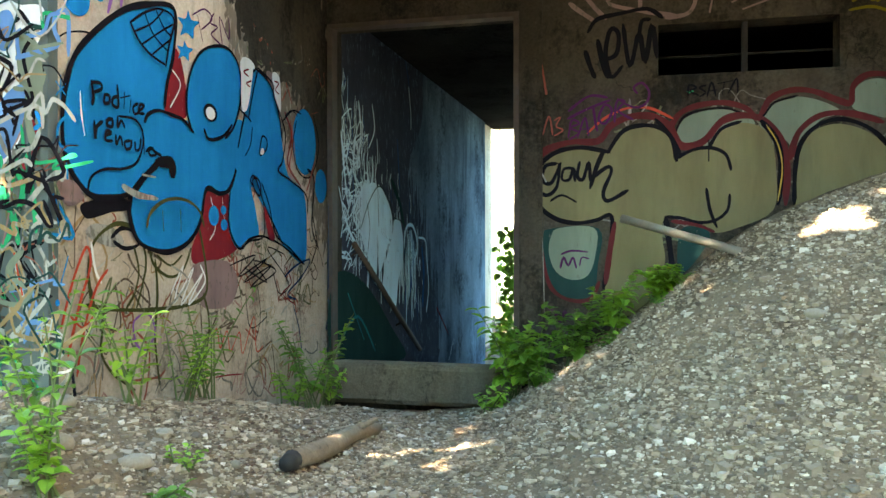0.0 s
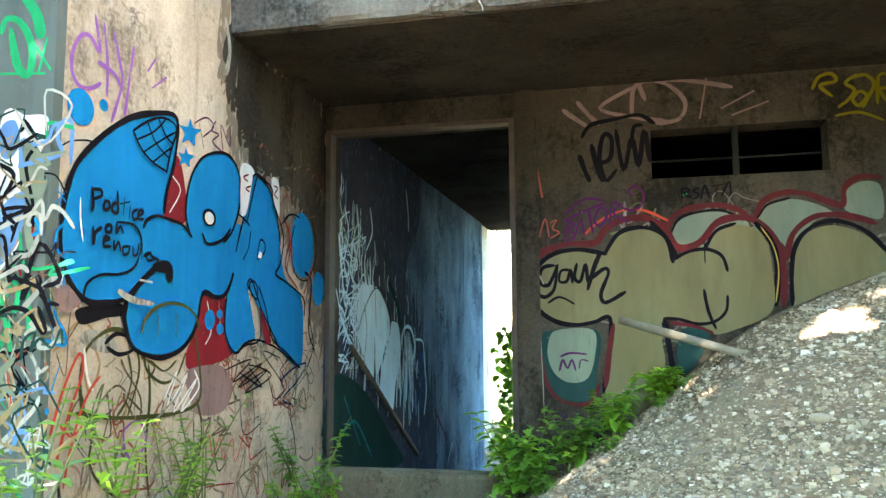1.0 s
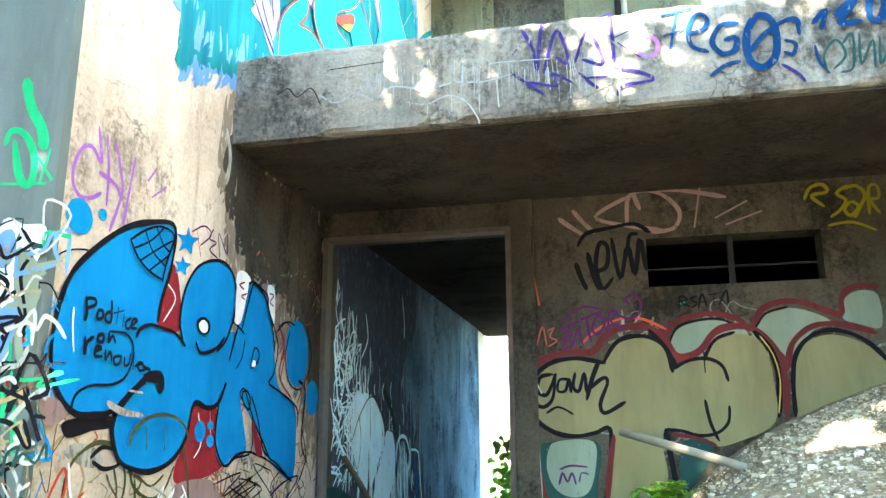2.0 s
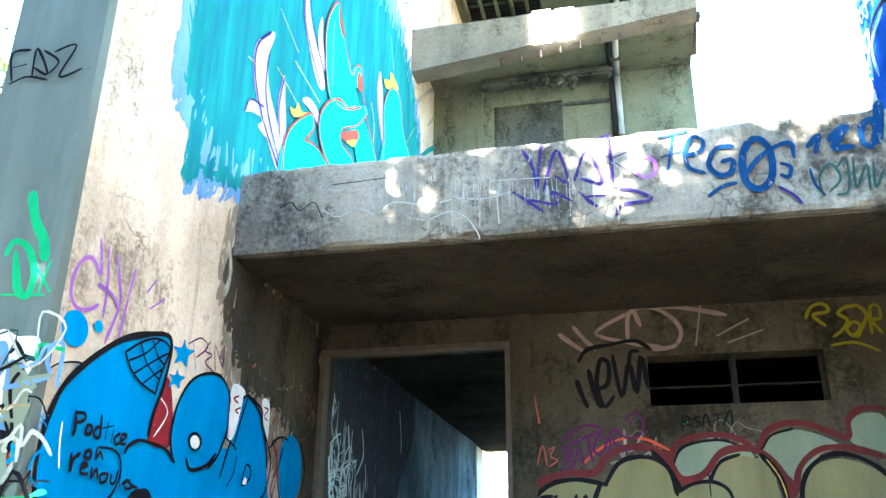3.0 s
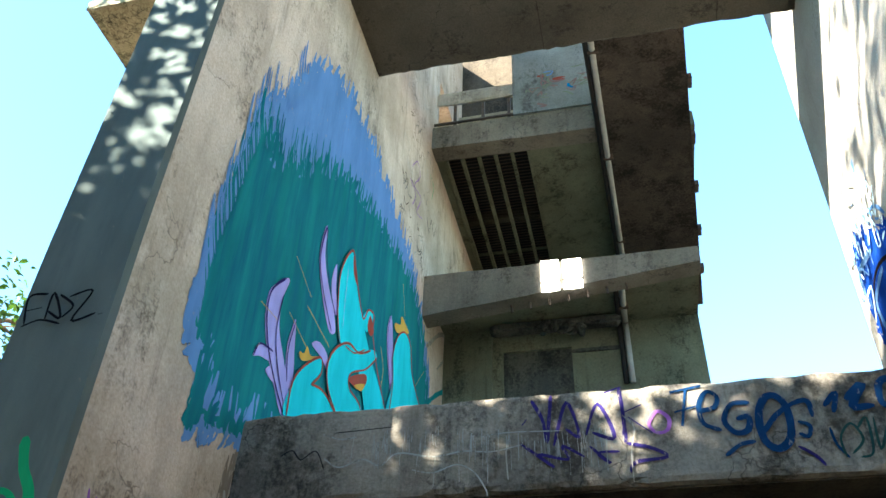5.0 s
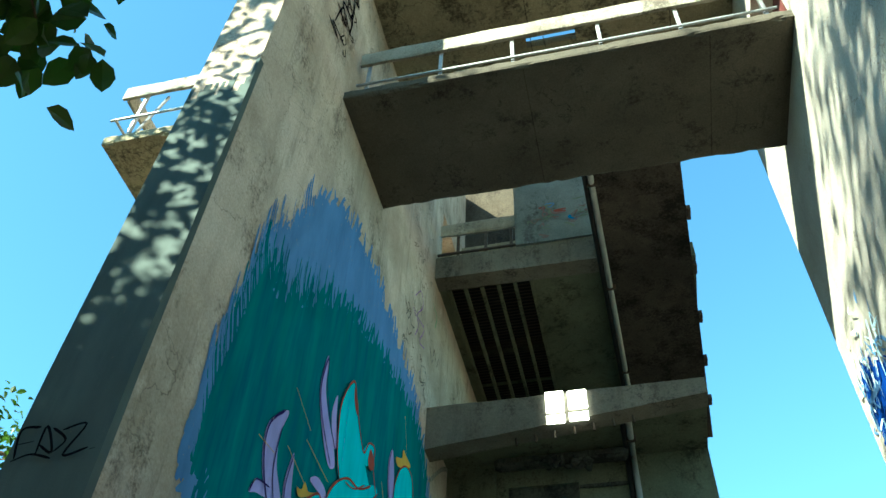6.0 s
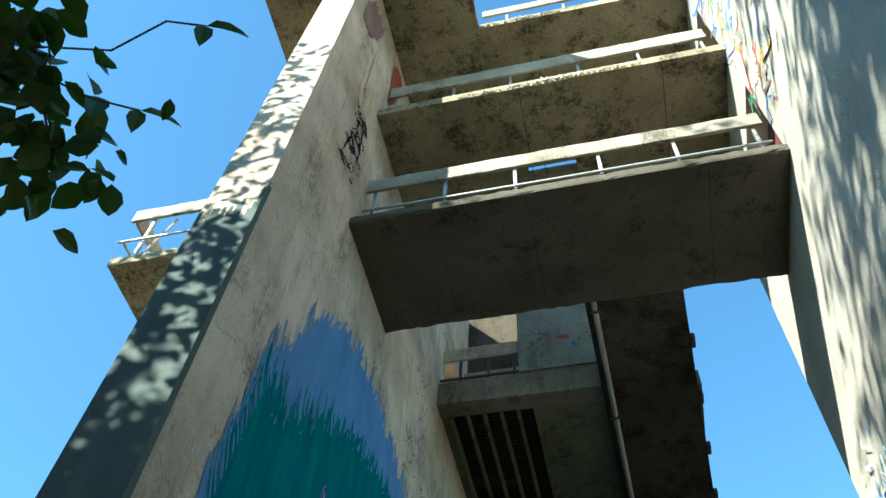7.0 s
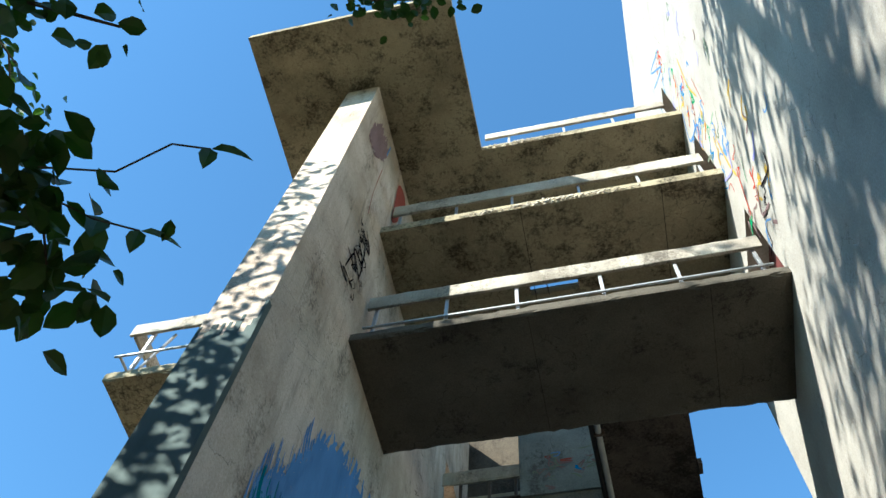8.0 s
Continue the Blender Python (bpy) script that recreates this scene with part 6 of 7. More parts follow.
upper = thing("balcony", "stained top slab with a platform over the fin wall", "balcony", group="balconies between the walls")
bm = blocks([-5.34, -4.2, -1.31, EAST], [2.36, EDGE, NORTH], [17.78, 17.82, 18.0], lambda x, y, z: x < -1.31 or y > EDGE)
bmesh.ops.bevel(bm, geom=[e for e in bm.edges if e.calc_face_angle(0) > 1], offset=0.015, segments=1, affect="EDGES")
part("slab", bm, SLAB_OLD, upper)
railing(upper, -1.29, 2.6, 5.74, 18.0, 0.5, 1.40, POSTS[2:])
broken_edge(upper, -1.3, 0.35, 17.79, 9)
part("parapet_strip", worn_box(-4.9, -2.0, 2.38, 2.50, 18.0, 18.08, 0.2, 0.01), TOWER, upper, "low pale upstand on the platform's edge")

outer = thing("balcony", "small concrete balcony on the outer side of the fin wall", "balcony", group="balconies between the walls")
part("slab", worn_box(-6.66, -3.69, EDGE, NORTH, 11.03, 11.23, 0.12, 0.012, 2.0), SLAB_OLD, outer)
railing(outer, -6.78, -3.70, 5.56, 11.23, 0.5, 1.36, (-6.4, -5.3, -4.2))
part("end_board", worn_box(-6.73, -6.67, 5.595, 7.4, 12.28, 12.58, 0.2, 0.006), WOOD_OLD, outer, "weathered board along the balcony's end")
part("end_rail", tube(bmesh.new(), [(-6.7, 5.58, 11.73), (-6.7, 7.4, 11.73)], 0.022, 8), STEEL, outer)
part("brace", tube(bmesh.new(), [(-6.4, 5.66, 11.22), (-6.05, 5.66, 12.3)], 0.025, 6), STEEL, outer)

for owner, z in ((lower, 11.07), (middle, 14.5)):
    for x in (-0.62, 1.72):
        part("joint", box(x, x + 0.012, EDGE + 0.06, NORTH - 0.06, z - 0.003, z + 0.004), SOOT, owner, "thin dark shuttering joint")

# ---- what hangs between the floors ----
screen = thing("ceiling_grate", "dark ceiling opening with long steel bars and mesh", "grate")
for i in range(6):
    x = -2.90 + 0.315 * i
    part("bar", box(x, x + 0.06, 10.91, 15.19, 12.56, 12.68, 0.004), INNER, screen)
part("cross_bar", box(-2.91, -1.28, 14.0, 14.06, 12.681, 12.72, 0.004), INNER, screen)
bm = bmesh.new()
for i in range(46):
    y = 11.0 + i * 0.09
    tube(bm, [(-2.91, y, 12.76), (-1.28, y, 12.76)], 0.016, 4)
part("mesh_wire", bm, RUSTY, screen, "close row of thin dark wires")
part("dark_cover", box(-2.91, -1.28, 10.91, 15.19, 12.90, 12.94), BLACK_IN, screen)

pipe = thing("drain_pipe", "pale grey drain pipe fixed along the underside of the floor", "pipe")
part("pipe", tube(bmesh.new(), [(0.02 + 0.03 * k, 7.7 + k, 12.42) for k in range(0, 9)], 0.05, 10), PIPE, pipe, smooth=True)
for k in (1.0, 3.5, 6.0):
    part("clip", box(-0.06 + 0.03 * k, 0.12 + 0.03 * k, 7.7 + k, 7.75 + k, 12.36, 12.49, 0.01), RUSTY, pipe)
part("dark_conduit", tube(bmesh.new(), [(-0.075 + 0.03 * k, 7.7 + k, 12.43) for k in range(0, 9)], 0.045, 8), BLACK_IN, pipe, "black conduit beside the pipe", True)
pipe_low = thing("drain_pipe", "pale grey drain pipe along the lower floor's underside", "pipe")
part("pipe", tube(bmesh.new(), [(0.08, 10.9, 9.34), (0.08, 11.5, 9.34), (0.08, 12.08, 9.34)], 0.05, 10), PIPE, pipe_low, smooth=True)
part("drop", tube(bmesh.new(), [(0.08, 12.03, 9.33), (0.085, 12.03, 8.9), (0.09, 12.03, 8.2)], 0.05, 10), PIPE, pipe_low, smooth=True)
part("dark_conduit", tube(tube(bmesh.new(), [(-0.015, 10.9, 9.35), (-0.015, 12.06, 9.35)], 0.045, 8), [(-0.015, 12.05, 9.35), (-0.01, 12.05, 8.2)], 0.045, 8), BLACK_IN, pipe_low, "black conduit beside the pipe", True)
part("clip", box(0.0, 0.16, 11.5, 11.56, 9.28, 9.41, 0.01), RUSTY, pipe_low)

for i in range(6):
    y = 8.4 + i * 1.35
    x = 1.44 + 0.053 * (y - 7.56)
    br = thing("bracket", "small dark steel bracket on the strip's edge", "bracket", (x, y, 12.53), "brackets along the strip")
    part("plate", box(0.0, 0.07, -0.12, 0.12, -0.07, 0.05, 0.008), RUSTY, br)

# Glowing panes on the beam's solid face stand in for a sunlit patch.
sun_patch_glow = bpy.data.materials.new("glow_for_sun_patch")
sun_patch_glow.use_nodes = True
_p = sun_patch_glow.node_tree.nodes["Principled BSDF"]
_p.inputs["Base Color"].default_value = (0.9, 0.9, 0.88, 1)
_p.inputs["Emission Color"].default_value, _p.inputs["Emission Strength"].default_value = (1.0, 0.98, 0.92, 1), 3.0
window_1 = thing("window_1", "glowing four-pane patch standing in for sunlight on the beam", "window", kind="structure")
for x0, x1, z0, z1 in ((-1.13, -0.855, 9.25, 9.63), (-0.785, -0.50, 9.27, 9.61), (-1.13, -0.855, 9.04, 9.19), (-0.785, -0.50, 9.05, 9.20)):
    part("pane", box(x0, x1, 10.47, 10.492, z0, z1, 0.004), sun_patch_glow, window_1)

panel = thing("parapet_panel", "pale blue grey cast parapet panel with faded spray tags", "panel")
part("slab", worn_box(-1.5, 0.03, 10.45, 10.58, 13.101, 15.6, 0.2, 0.01, 7.0), PANEL, panel)
g = Graffiti(panel, "y", 10.445, 0.004, 51)
_r = random.Random(9)
for _ in range(26):
    x, z = _r.uniform(-1.2, -0.1), 13.75 + _r.gauss(0, 0.25)
    g.line((P_PINK, P_RUST, P_SKY, P_MINT, P_BLUE)[_r.randrange(5)], _r.uniform(0.02, 0.05), [(x + _r.uniform(-0.15, 0.15), z + _r.uniform(-0.1, 0.1)) for _ in range(4)], False, 3)
g.done("small pink and blue tags on the panel", "stuff")
rail_in = thing("inner_rail", "weathered board rail across the inner opening", "rail")
part("top_board", worn_box(-3.0, -1.51, 10.55, 10.61, 13.75, 14.1, 0.2, 0.01, 2.0), WOOD_OLD, rail_in)
part("lower_rail", tube(bmesh.new(), [(-3.04, 10.58, 13.25), (-1.51, 10.58, 13.25)], 0.03, 8), RUSTY, rail_in)
for x in (-2.65, -2.1, -1.6):
    part("post", box(x - 0.03, x + 0.03, 10.612, 10.66, 13.1, 14.05, 0.006), RUSTY, rail_in)
wall_upper = mesh_object("wall_upper", box(WEST, 1.7, REAR - 0.01, 16.75, 12.96, 16.2), CROSS)
tagged(wall_upper, "mottled ochre concrete rear wall of the upper floor", "wall", kind="structure")
beam_in = cross_beam("ceiling_beam", WEST, 0.1, 12.6, 13.0, 15.2, 15.2, 15.6, SLAB_OLD, "stained cross beam of the upper floor")
for k in range(7):
    peg = thing("bolt", "short dark steel stub under the cross beam", "bolt", (-1.65 + 0.3 * k, 10.7, 8.99 + 0.034 * k), "stubs under the beam")
    part("stub", tube(bmesh.new(), [(0, 0, 0.05), (0.012, 0, -0.13)], 0.02, 6), RUSTY, peg)
paper = thing("debris_sheet", "crumpled pale plastic sheet lying on the beam", "debris")
bm = bmesh.new()
bmesh.ops.create_grid(bm, x_segments=14, y_segments=6, size=0.5, matrix=Matrix.LocRotScale((0.3, 6.6, 4.625), None, (1.1, 0.5, 1)))
for v in bm.verts:
    v.co.z += 0.07 * noise.noise(v.co * 4) + 0.02
bmesh.ops.solidify(bm, geom=bm.faces[:], thickness=0.006)
part("sheet", bm, TOWER, paper)

# ---- ground ----
def ss(a):
    a = min(1.0, max(0.0, a))
    return a * a * (3 - 2 * a)


MOUND_X = (-9.0, -1.9, -1.3, -1.05, -0.44, -0.05, 0.33, 0.75, 1.2, 1.92, 2.9, 5.0, 9.0)
MOUND_Z = (0.0, 0.0, 0.10, 0.30, 0.72, 1.02, 1.34, 1.68, 1.92, 2.2, 2.5, 2.8, 2.8)


def ground_z(x, y):
    left = 0.78 * ss((-x - 0.6) / 2.3) * min(1.0, max(0.0, (7.4 - y) / 3.8)) * ss((y + 3) / 4)
    near = ss((y - 0.3) / 7.6)
    sm = sum(np.interp(x + d * (0.15 + 0.5 * (1 - near)), MOUND_X, MOUND_Z) for d in (-1, 0, 1)) / 3
    right = sm * near * (1 - ss((y - 9) / 6))
    far = ss((math.hypot(x, y) - 14) / 30)
    bumps = 0.035 * noise.noise(Vector((x * 1.3, y * 1.3, 0))) + 0.015 * noise.noise(Vector((x * 5, y * 5, 3)))
    inside = 1.3 if -3.0 < x < 2.75 and 7.7 < y < 16.6 else 0.0
    return (left + right - 0.13 - inside) * (1 - far) + bumps


def spaced(near0, near1, step, far):
    a = list(np.arange(near0, near1 + 1e-6, step))
    g, d = near0, step
    low, high = [], []
    while g > -far:
        d *= 1.5
        g -= d
        low.append(g)
    g, d = near1, step
    while g < far:
        d *= 1.5
        g += d
        high.append(g)
    return low[::-1] + a + high


gx, gy = spaced(-4.2, 3.2, 0.075, 600.0), spaced(2.0, 8.0, 0.075, 600.0)
verts = [(x, y, ground_z(x, y)) for y in gy for x in gx]
faces = [(j * len(gx) + i, j * len(gx) + i + 1, (j + 1) * len(gx) + i + 1, (j + 1) * len(gx) + i) for j in range(len(gy) - 1) for i in range(len(gx) - 1)]
me = bpy.data.meshes.new("ground")
me.from_pydata(verts, [], faces)
ground = mesh_object("ground", me, SOIL, smooth=True)
tagged(ground, "dusty grey brown gravelly ground rising into a mound", "ground", kind="structure")


def stones(name, count, size, area, seed, material, label, flat=0.65):
    """Many chipped and worn stones strewn over the ground, joined into one mesh."""
    base = np.array([(x, y, z) for x in (-1, 1) for y in (-1, 1) for z in (-1, 1)]) * 0.72
    tri = np.array([(0, 1, 3), (0, 3, 2), (4, 6, 7), (4, 7, 5), (0, 4, 5), (0, 5, 1), (2, 3, 7), (2, 7, 6), (0, 2, 6), (0, 6, 4), (1, 5, 7), (1, 7, 3)])
    rng = np.random.RandomState(seed)
    vs, fs, made = [], [], 0
    while made < count:
        x, y = rng.uniform(area[0], area[1]), rng.uniform(area[2], area[3])
        if x < WEST + 0.02 and y > FRONT - 0.02 or y > 7.3:
            continue
        if noise.noise(Vector((x * 0.9, y * 0.9, 7.0 + seed))) < rng.uniform(-0.95, 0.18):
            continue
        r = size[0] * (size[1] / size[0]) ** (rng.rand() ** 2.2)
        scale = r * np.array([1.0, rng.uniform(0.6, 0.95), rng.uniform(flat * 0.6, flat)])
        a, b = rng.uniform(0, 6.28), rng.uniform(-0.35, 0.35)
        rot = np.array([(math.cos(a), -math.sin(a), 0), (math.sin(a), math.cos(a), 0), (0, 0, 1)]) @ np.array([(1, 0, 0), (0, math.cos(b), -math.sin(b)), (0, math.sin(b), math.cos(b))])
        p = (base * rng.uniform(0.55, 1.25, (8, 3)) * scale) @ rot.T
        vs.append(p + (x, y, ground_z(x, y) + r * 0.12))
        fs.append(tri + made * 8)
        made += 1
    me = bpy.data.meshes.new(name)
    me.from_pydata(np.concatenate(vs).tolist(), [], np.concatenate(fs).tolist())
    ob = mesh_object(name, me, material)
    return tagged(ob, label, "gravel", kind="stuff")


stones("gravel", 62000, (0.007, 0.026), (-3.6, 2.6, 2.4, 7.3), 1, PEBBLES, "loose grey and beige river gravel over the ground")
stones("cobbles", 3000, (0.022, 0.046), (-3.6, 2.6, 2.4, 7.3), 2, PEBBLES, "larger rounded stones lying among the gravel", 0.75)

stones("leaf_litter", 2600, (0.006, 0.022), (-2.75, -1.75, 3.5, 4.9), 5, stony("brown_litter", [(0.05, 0.025, 0.015), (0.12, 0.06, 0.035), (0.20, 0.12, 0.06)]), "reddish brown leaf litter and crumbs by the wall", 0.25)

STONE_ONE = stony("single_stone", [(0.20, 0.165, 0.12), (0.33, 0.28, 0.205), (0.26, 0.215, 0.155)], False)
rng = random.Random(11)
for x, y, r in ((0.93, 5.0, 0.085), (-2.2, 3.1, 0.10), (-1.95, 3.55, 0.05), (-2.45, 2.95, 0.09), (-2.3, 3.5, 0.06), (-1.5, 4.6, 0.06), (-0.9, 5.3, 0.05), (-1.1, 6.1, 0.07),
                (-0.2, 4.6, 0.05), (0.2, 5.6, 0.05), (-2.0, 6.75, 0.08), (-0.35, 6.35, 0.075), (-1.75, 4.2, 0.05), (-2.75, 3.35, 0.1)):
    r *= 0.68
    rock = thing("stone", "rounded pale river stone lying on the gravel", "stone", (x, y, ground_z(x, y) + r * 0.25), "single stones")
    bm = bmesh.new()
    bmesh.ops.create_icosphere(bm, subdivisions=2, radius=r, matrix=Matrix.LocRotScale(None, Euler((0, 0, rng.random() * 6)), (1.2, 0.8, 0.6)))
    for v in bm.verts:
        v.co *= 1 + 0.22 * noise.noise(v.co * 14 + Vector((x * 9, y, 0)))
    part("body", bm, STONE_ONE, rock, smooth=True)

handrail = thing("handrail", "dark steel handrail sloping along the passage wall", "handrail")
part("rail", tube(bmesh.new(), [(-2.93, 7.95, 1.46), (-2.93, 9.15, 0.80), (-2.93, 10.5, 0.06)], 0.03, 8), RUSTY, handrail, smooth=True)
for y, z in ((8.1, 1.38), (9.7, 0.50)):
    part("bracket", tube(bmesh.new(), [(-3.02, y, z - 0.05), (-2.93, y, z)], 0.012, 6), RUSTY, handrail)

log = thing("log", "short barked dead log with a charred end on the gravel", "log")
pts = [(-1.80, 3.87), (-1.82, 4.25), (-1.83, 4.6), (-1.85, 4.95), (-1.80, 5.28)]
pts = [(x, y, ground_z(x, y) + 0.06) for x, y in pts]
bm = tube(bmesh.new(), pts, [0.054, 0.062, 0.058, 0.054, 0.036], 12)
bmesh.ops.subdivide_edges(bm, edges=bm.edges[:], cuts=1, use_grid_fill=True)
for v in bm.verts:
    v.co += Vector((1, 1, 1)) * 0.012 * noise.noise(v.co * 12)
part("trunk", bm, DEADWOOD, log, smooth=True)
part("charred_end", tube(bmesh.new(), [(-1.80, 3.80, pts[0][2]), (-1.80, 3.885, pts[0][2])], [0.040, 0.056], 12), CHAR, log, "black charred end", True)
part("branch_stub", tube(bmesh.new(), [(-1.85, 4.95, pts[3][2] + 0.02), (-1.74, 5.08, pts[3][2] + 0.07)], [0.03, 0.02], 8), DEADWOOD, log, smooth=True)

pole = thing("pole", "pale grey pole leaning out of the mound against the wall", "pole")
part("shaft", tube(bmesh.new(), [(-0.21, 7.15, 1.67), (0.2, 6.97, 1.545), (0.59, 6.8, 1.425), (0.76, 6.72, 1.37)], 0.036, 10), plain("weathered_pole", (0.21, 0.18, 0.135), 0.8, 0, 8.0), pole, smooth=True)


# ---- plants ----
def weed(x, y, height, stems, leaf_size, seed, material, label, slim=0.5, spread=0.35, flowers=False, pairs=9, lean=(0, 0)):
    r = random.Random(seed)
    base = thing("weed", label, "plant", (x, y, ground_z(x, y) - 0.02), "weeds along the walls")
    lv, fl = bmesh.new(), bmesh.new()
    for s in range(stems):
        a = r.uniform(0, 6.28)
        h = height * r.uniform(0.55, 1.0)
        tip = Vector((math.cos(a) * spread * h + lean[0] * h, math.sin(a) * spread * h * 0.7 + lean[1] * h, h))
        start = Vector((r.uniform(-0.06, 0.06), r.uniform(-0.05, 0.05), 0))
        pts = [start.lerp(tip, k / 4) + Vector((0, 0, 0.10 * h * math.sin(3.14 * k / 4))) for k in range(5)]
        part("stem", tube(bmesh.new(), pts, [0.007, 0.006, 0.005, 0.004, 0.002], 5), STEM, base)
        for k in range(pairs):
            f = 0.22 + 0.78 * (k + r.random() * 0.6) / pairs
            i = min(3, int(f * 4))
            p = pts[i].lerp(pts[i + 1], min(1, f * 4 - i))
            b = r.uniform(0, 6.28)
            for turn in (0, 2.4 + r.random()):
                d = Vector((math.cos(b + turn), math.sin(b + turn), r.uniform(-0.2, 0.6)))
                leaf(lv, p, d, Vector((r.uniform(-.3, .3), r.uniform(-.3, .3), 1)), leaf_size * r.uniform(0.6, 1.2) * (1.1 - 0.4 * f), slim, 0.10, r.uniform(0.1, 0.4))
        if flowers and s % 2 == 0:
            for k in range(5):
                leaf(fl, tip, Vector((math.cos(k * 1.257), math.sin(k * 1.257), 0.3)), (0, 0, 1), 0.018, 0.9)
    tagged(part("leaves", lv, material, base), kind="stuff")
    if flowers:
        tagged(part("petals", fl, PETAL, base, "small yellow flowers"), kind="stuff")
    else:
        fl.free()


for i, (x, y, h, n, size, m, slim, label) in enumerate((
        (-2.78, 4.75, 0.78, 9, 0.11, LEAF, 0.22, "tall thin-leaved green weed at the wall's foot"),
        (-2.76, 4.45, 0.60, 6, 0.10, LEAF_PALE, 0.24, "thin-leaved pale green weed at the wall's foot"),
        (-2.72, 6.35, 0.85, 9, 0.13, LEAF, 0.55, "broad-leaved green weed in the wall's corner"),
        (-2.74, 6.75, 0.55, 7, 0.12, LEAF_PALE, 0.55, "broad-leaved weed beside the doorway"),
        (-2.70, 5.85, 0.35, 6, 0.10, LEAF_PALE, 0.65, "low leafy weed on gravel"),
        (-2.62, 3.70, 0.62, 6, 0.12, LEAF_PALE, 0.5, "leggy bright green weed before the fin wall"),
        (-2.38, 2.75, 0.62, 4, 0.11, LEAF_PALE, 0.5, "bright green weed on the bank"),
        (-2.52, 2.95, 0.75, 4, 0.12, LEAF, 0.5, "leafy weed on the bank by the wall"),
        (-2.25, 2.60, 0.35, 5, 0.11, LEAF_PALE, 0.7, "low broad-leaved weed on the bank"),
        (-1.95, 2.95, 0.12, 5, 0.09, LEAF, 0.7, "small low weed among stones"),
        (-2.05, 3.30, 0.14, 4, 0.07, LEAF_PALE, 0.6, "small low weed among stones"),
        (-1.12, 6.95, 0.80, 10, 0.15, LEAF_PALE, 0.6, "bright green bramble-like bush by the doorway"),
        (-0.92, 6.80, 0.55, 10, 0.14, LEAF, 0.6, "leafy green bush on the mound's edge"),
        (-0.62, 6.95, 0.55, 9, 0.13, LEAF, 0.6, "leafy green bush along the wall"),
        (-0.30, 7.05, 0.52, 8, 0.14, LEAF_PALE, 0.6, "leafy bright bush along the wall"),
        (0.08, 7.10, 0.36, 8, 0.15, LEAF_PALE, 0.55, "large-leaved weed at the top of the mound's edge"),
        (-1.30, 6.70, 0.30, 6, 0.10, LEAF_PALE, 0.6, "low bright weed by the doorstep"),
        (-0.80, 6.60, 0.22, 6, 0.08, LEAF, 0.6, "low dark weed on the slope"),
        (-0.35, 6.75, 0.22, 6, 0.08, LEAF, 0.6, "low dark weed on the slope"),
        (0.30, 7.02, 0.14, 5, 0.06, LEAF, 0.5, "small yellow-flowered weed on the slope"),
        (0.10, 6.80, 0.14, 5, 0.06, LEAF, 0.5, "small yellow-flowered weed on the slope"))):
    weed(x, y, h, n, size * (0.8 if x < -1.5 else 1.0), 30 + i, m, label, slim, 0.45 if h > 0.3 else 0.9, flowers="yellow" in label, pairs=(7 if x < -1.5 else 10) if h > 0.3 else 5)


def climber(x, y, z0, z1, width, count, seed):
    r = random.Random(seed)
    base = thing("climbing_vine", "green climbing vine hanging at the passage's far end", "vine")
    st, lv = bmesh.new(), bmesh.new()
    for s in range(4):
        px = x + r.uniform(-width, width) / 2
        tube(st, [(px + 0.05 * math.sin(k * 1.7 + s), y, z0 + (z1 - z0) * k / 7) for k in range(8)], 0.008, 5)
    for k in range(count):
        z = z0 + (z1 - z0) * r.random() ** 1.1
        leaf(lv, (x + r.gauss(0, width * 0.4), y + r.uniform(-0.15, 0.1), z), (r.uniform(-1, 1), -0.6, r.uniform(-1, 0.2)), (0, -1, 0.4), r.uniform(0.09, 0.17), 0.7)
    part("stem", st, STEM, base)
    part("leaves", lv, LEAF, base)


climber(-2.38, 14.6, -1.0, 1.80, 0.26, 300, 5)


TO_SUN = Vector((-math.sin(_a) * math.cos(_e), -math.cos(_a) * math.cos(_e), math.sin(_e)))
CLEARINGS = (((1.35, 6.4, 1.6), 0.26), ((1.75, 6.7, 1.85), 0.22), ((1.55, 6.1, 1.55), 0.14))      # where the crowns let the sun through to the mound


def in_clearing(p):
    for c, size in CLEARINGS:
        d = p - Vector(c)
        if (d - TO_SUN * d.dot(TO_SUN)).length < size:
            return True
    return False


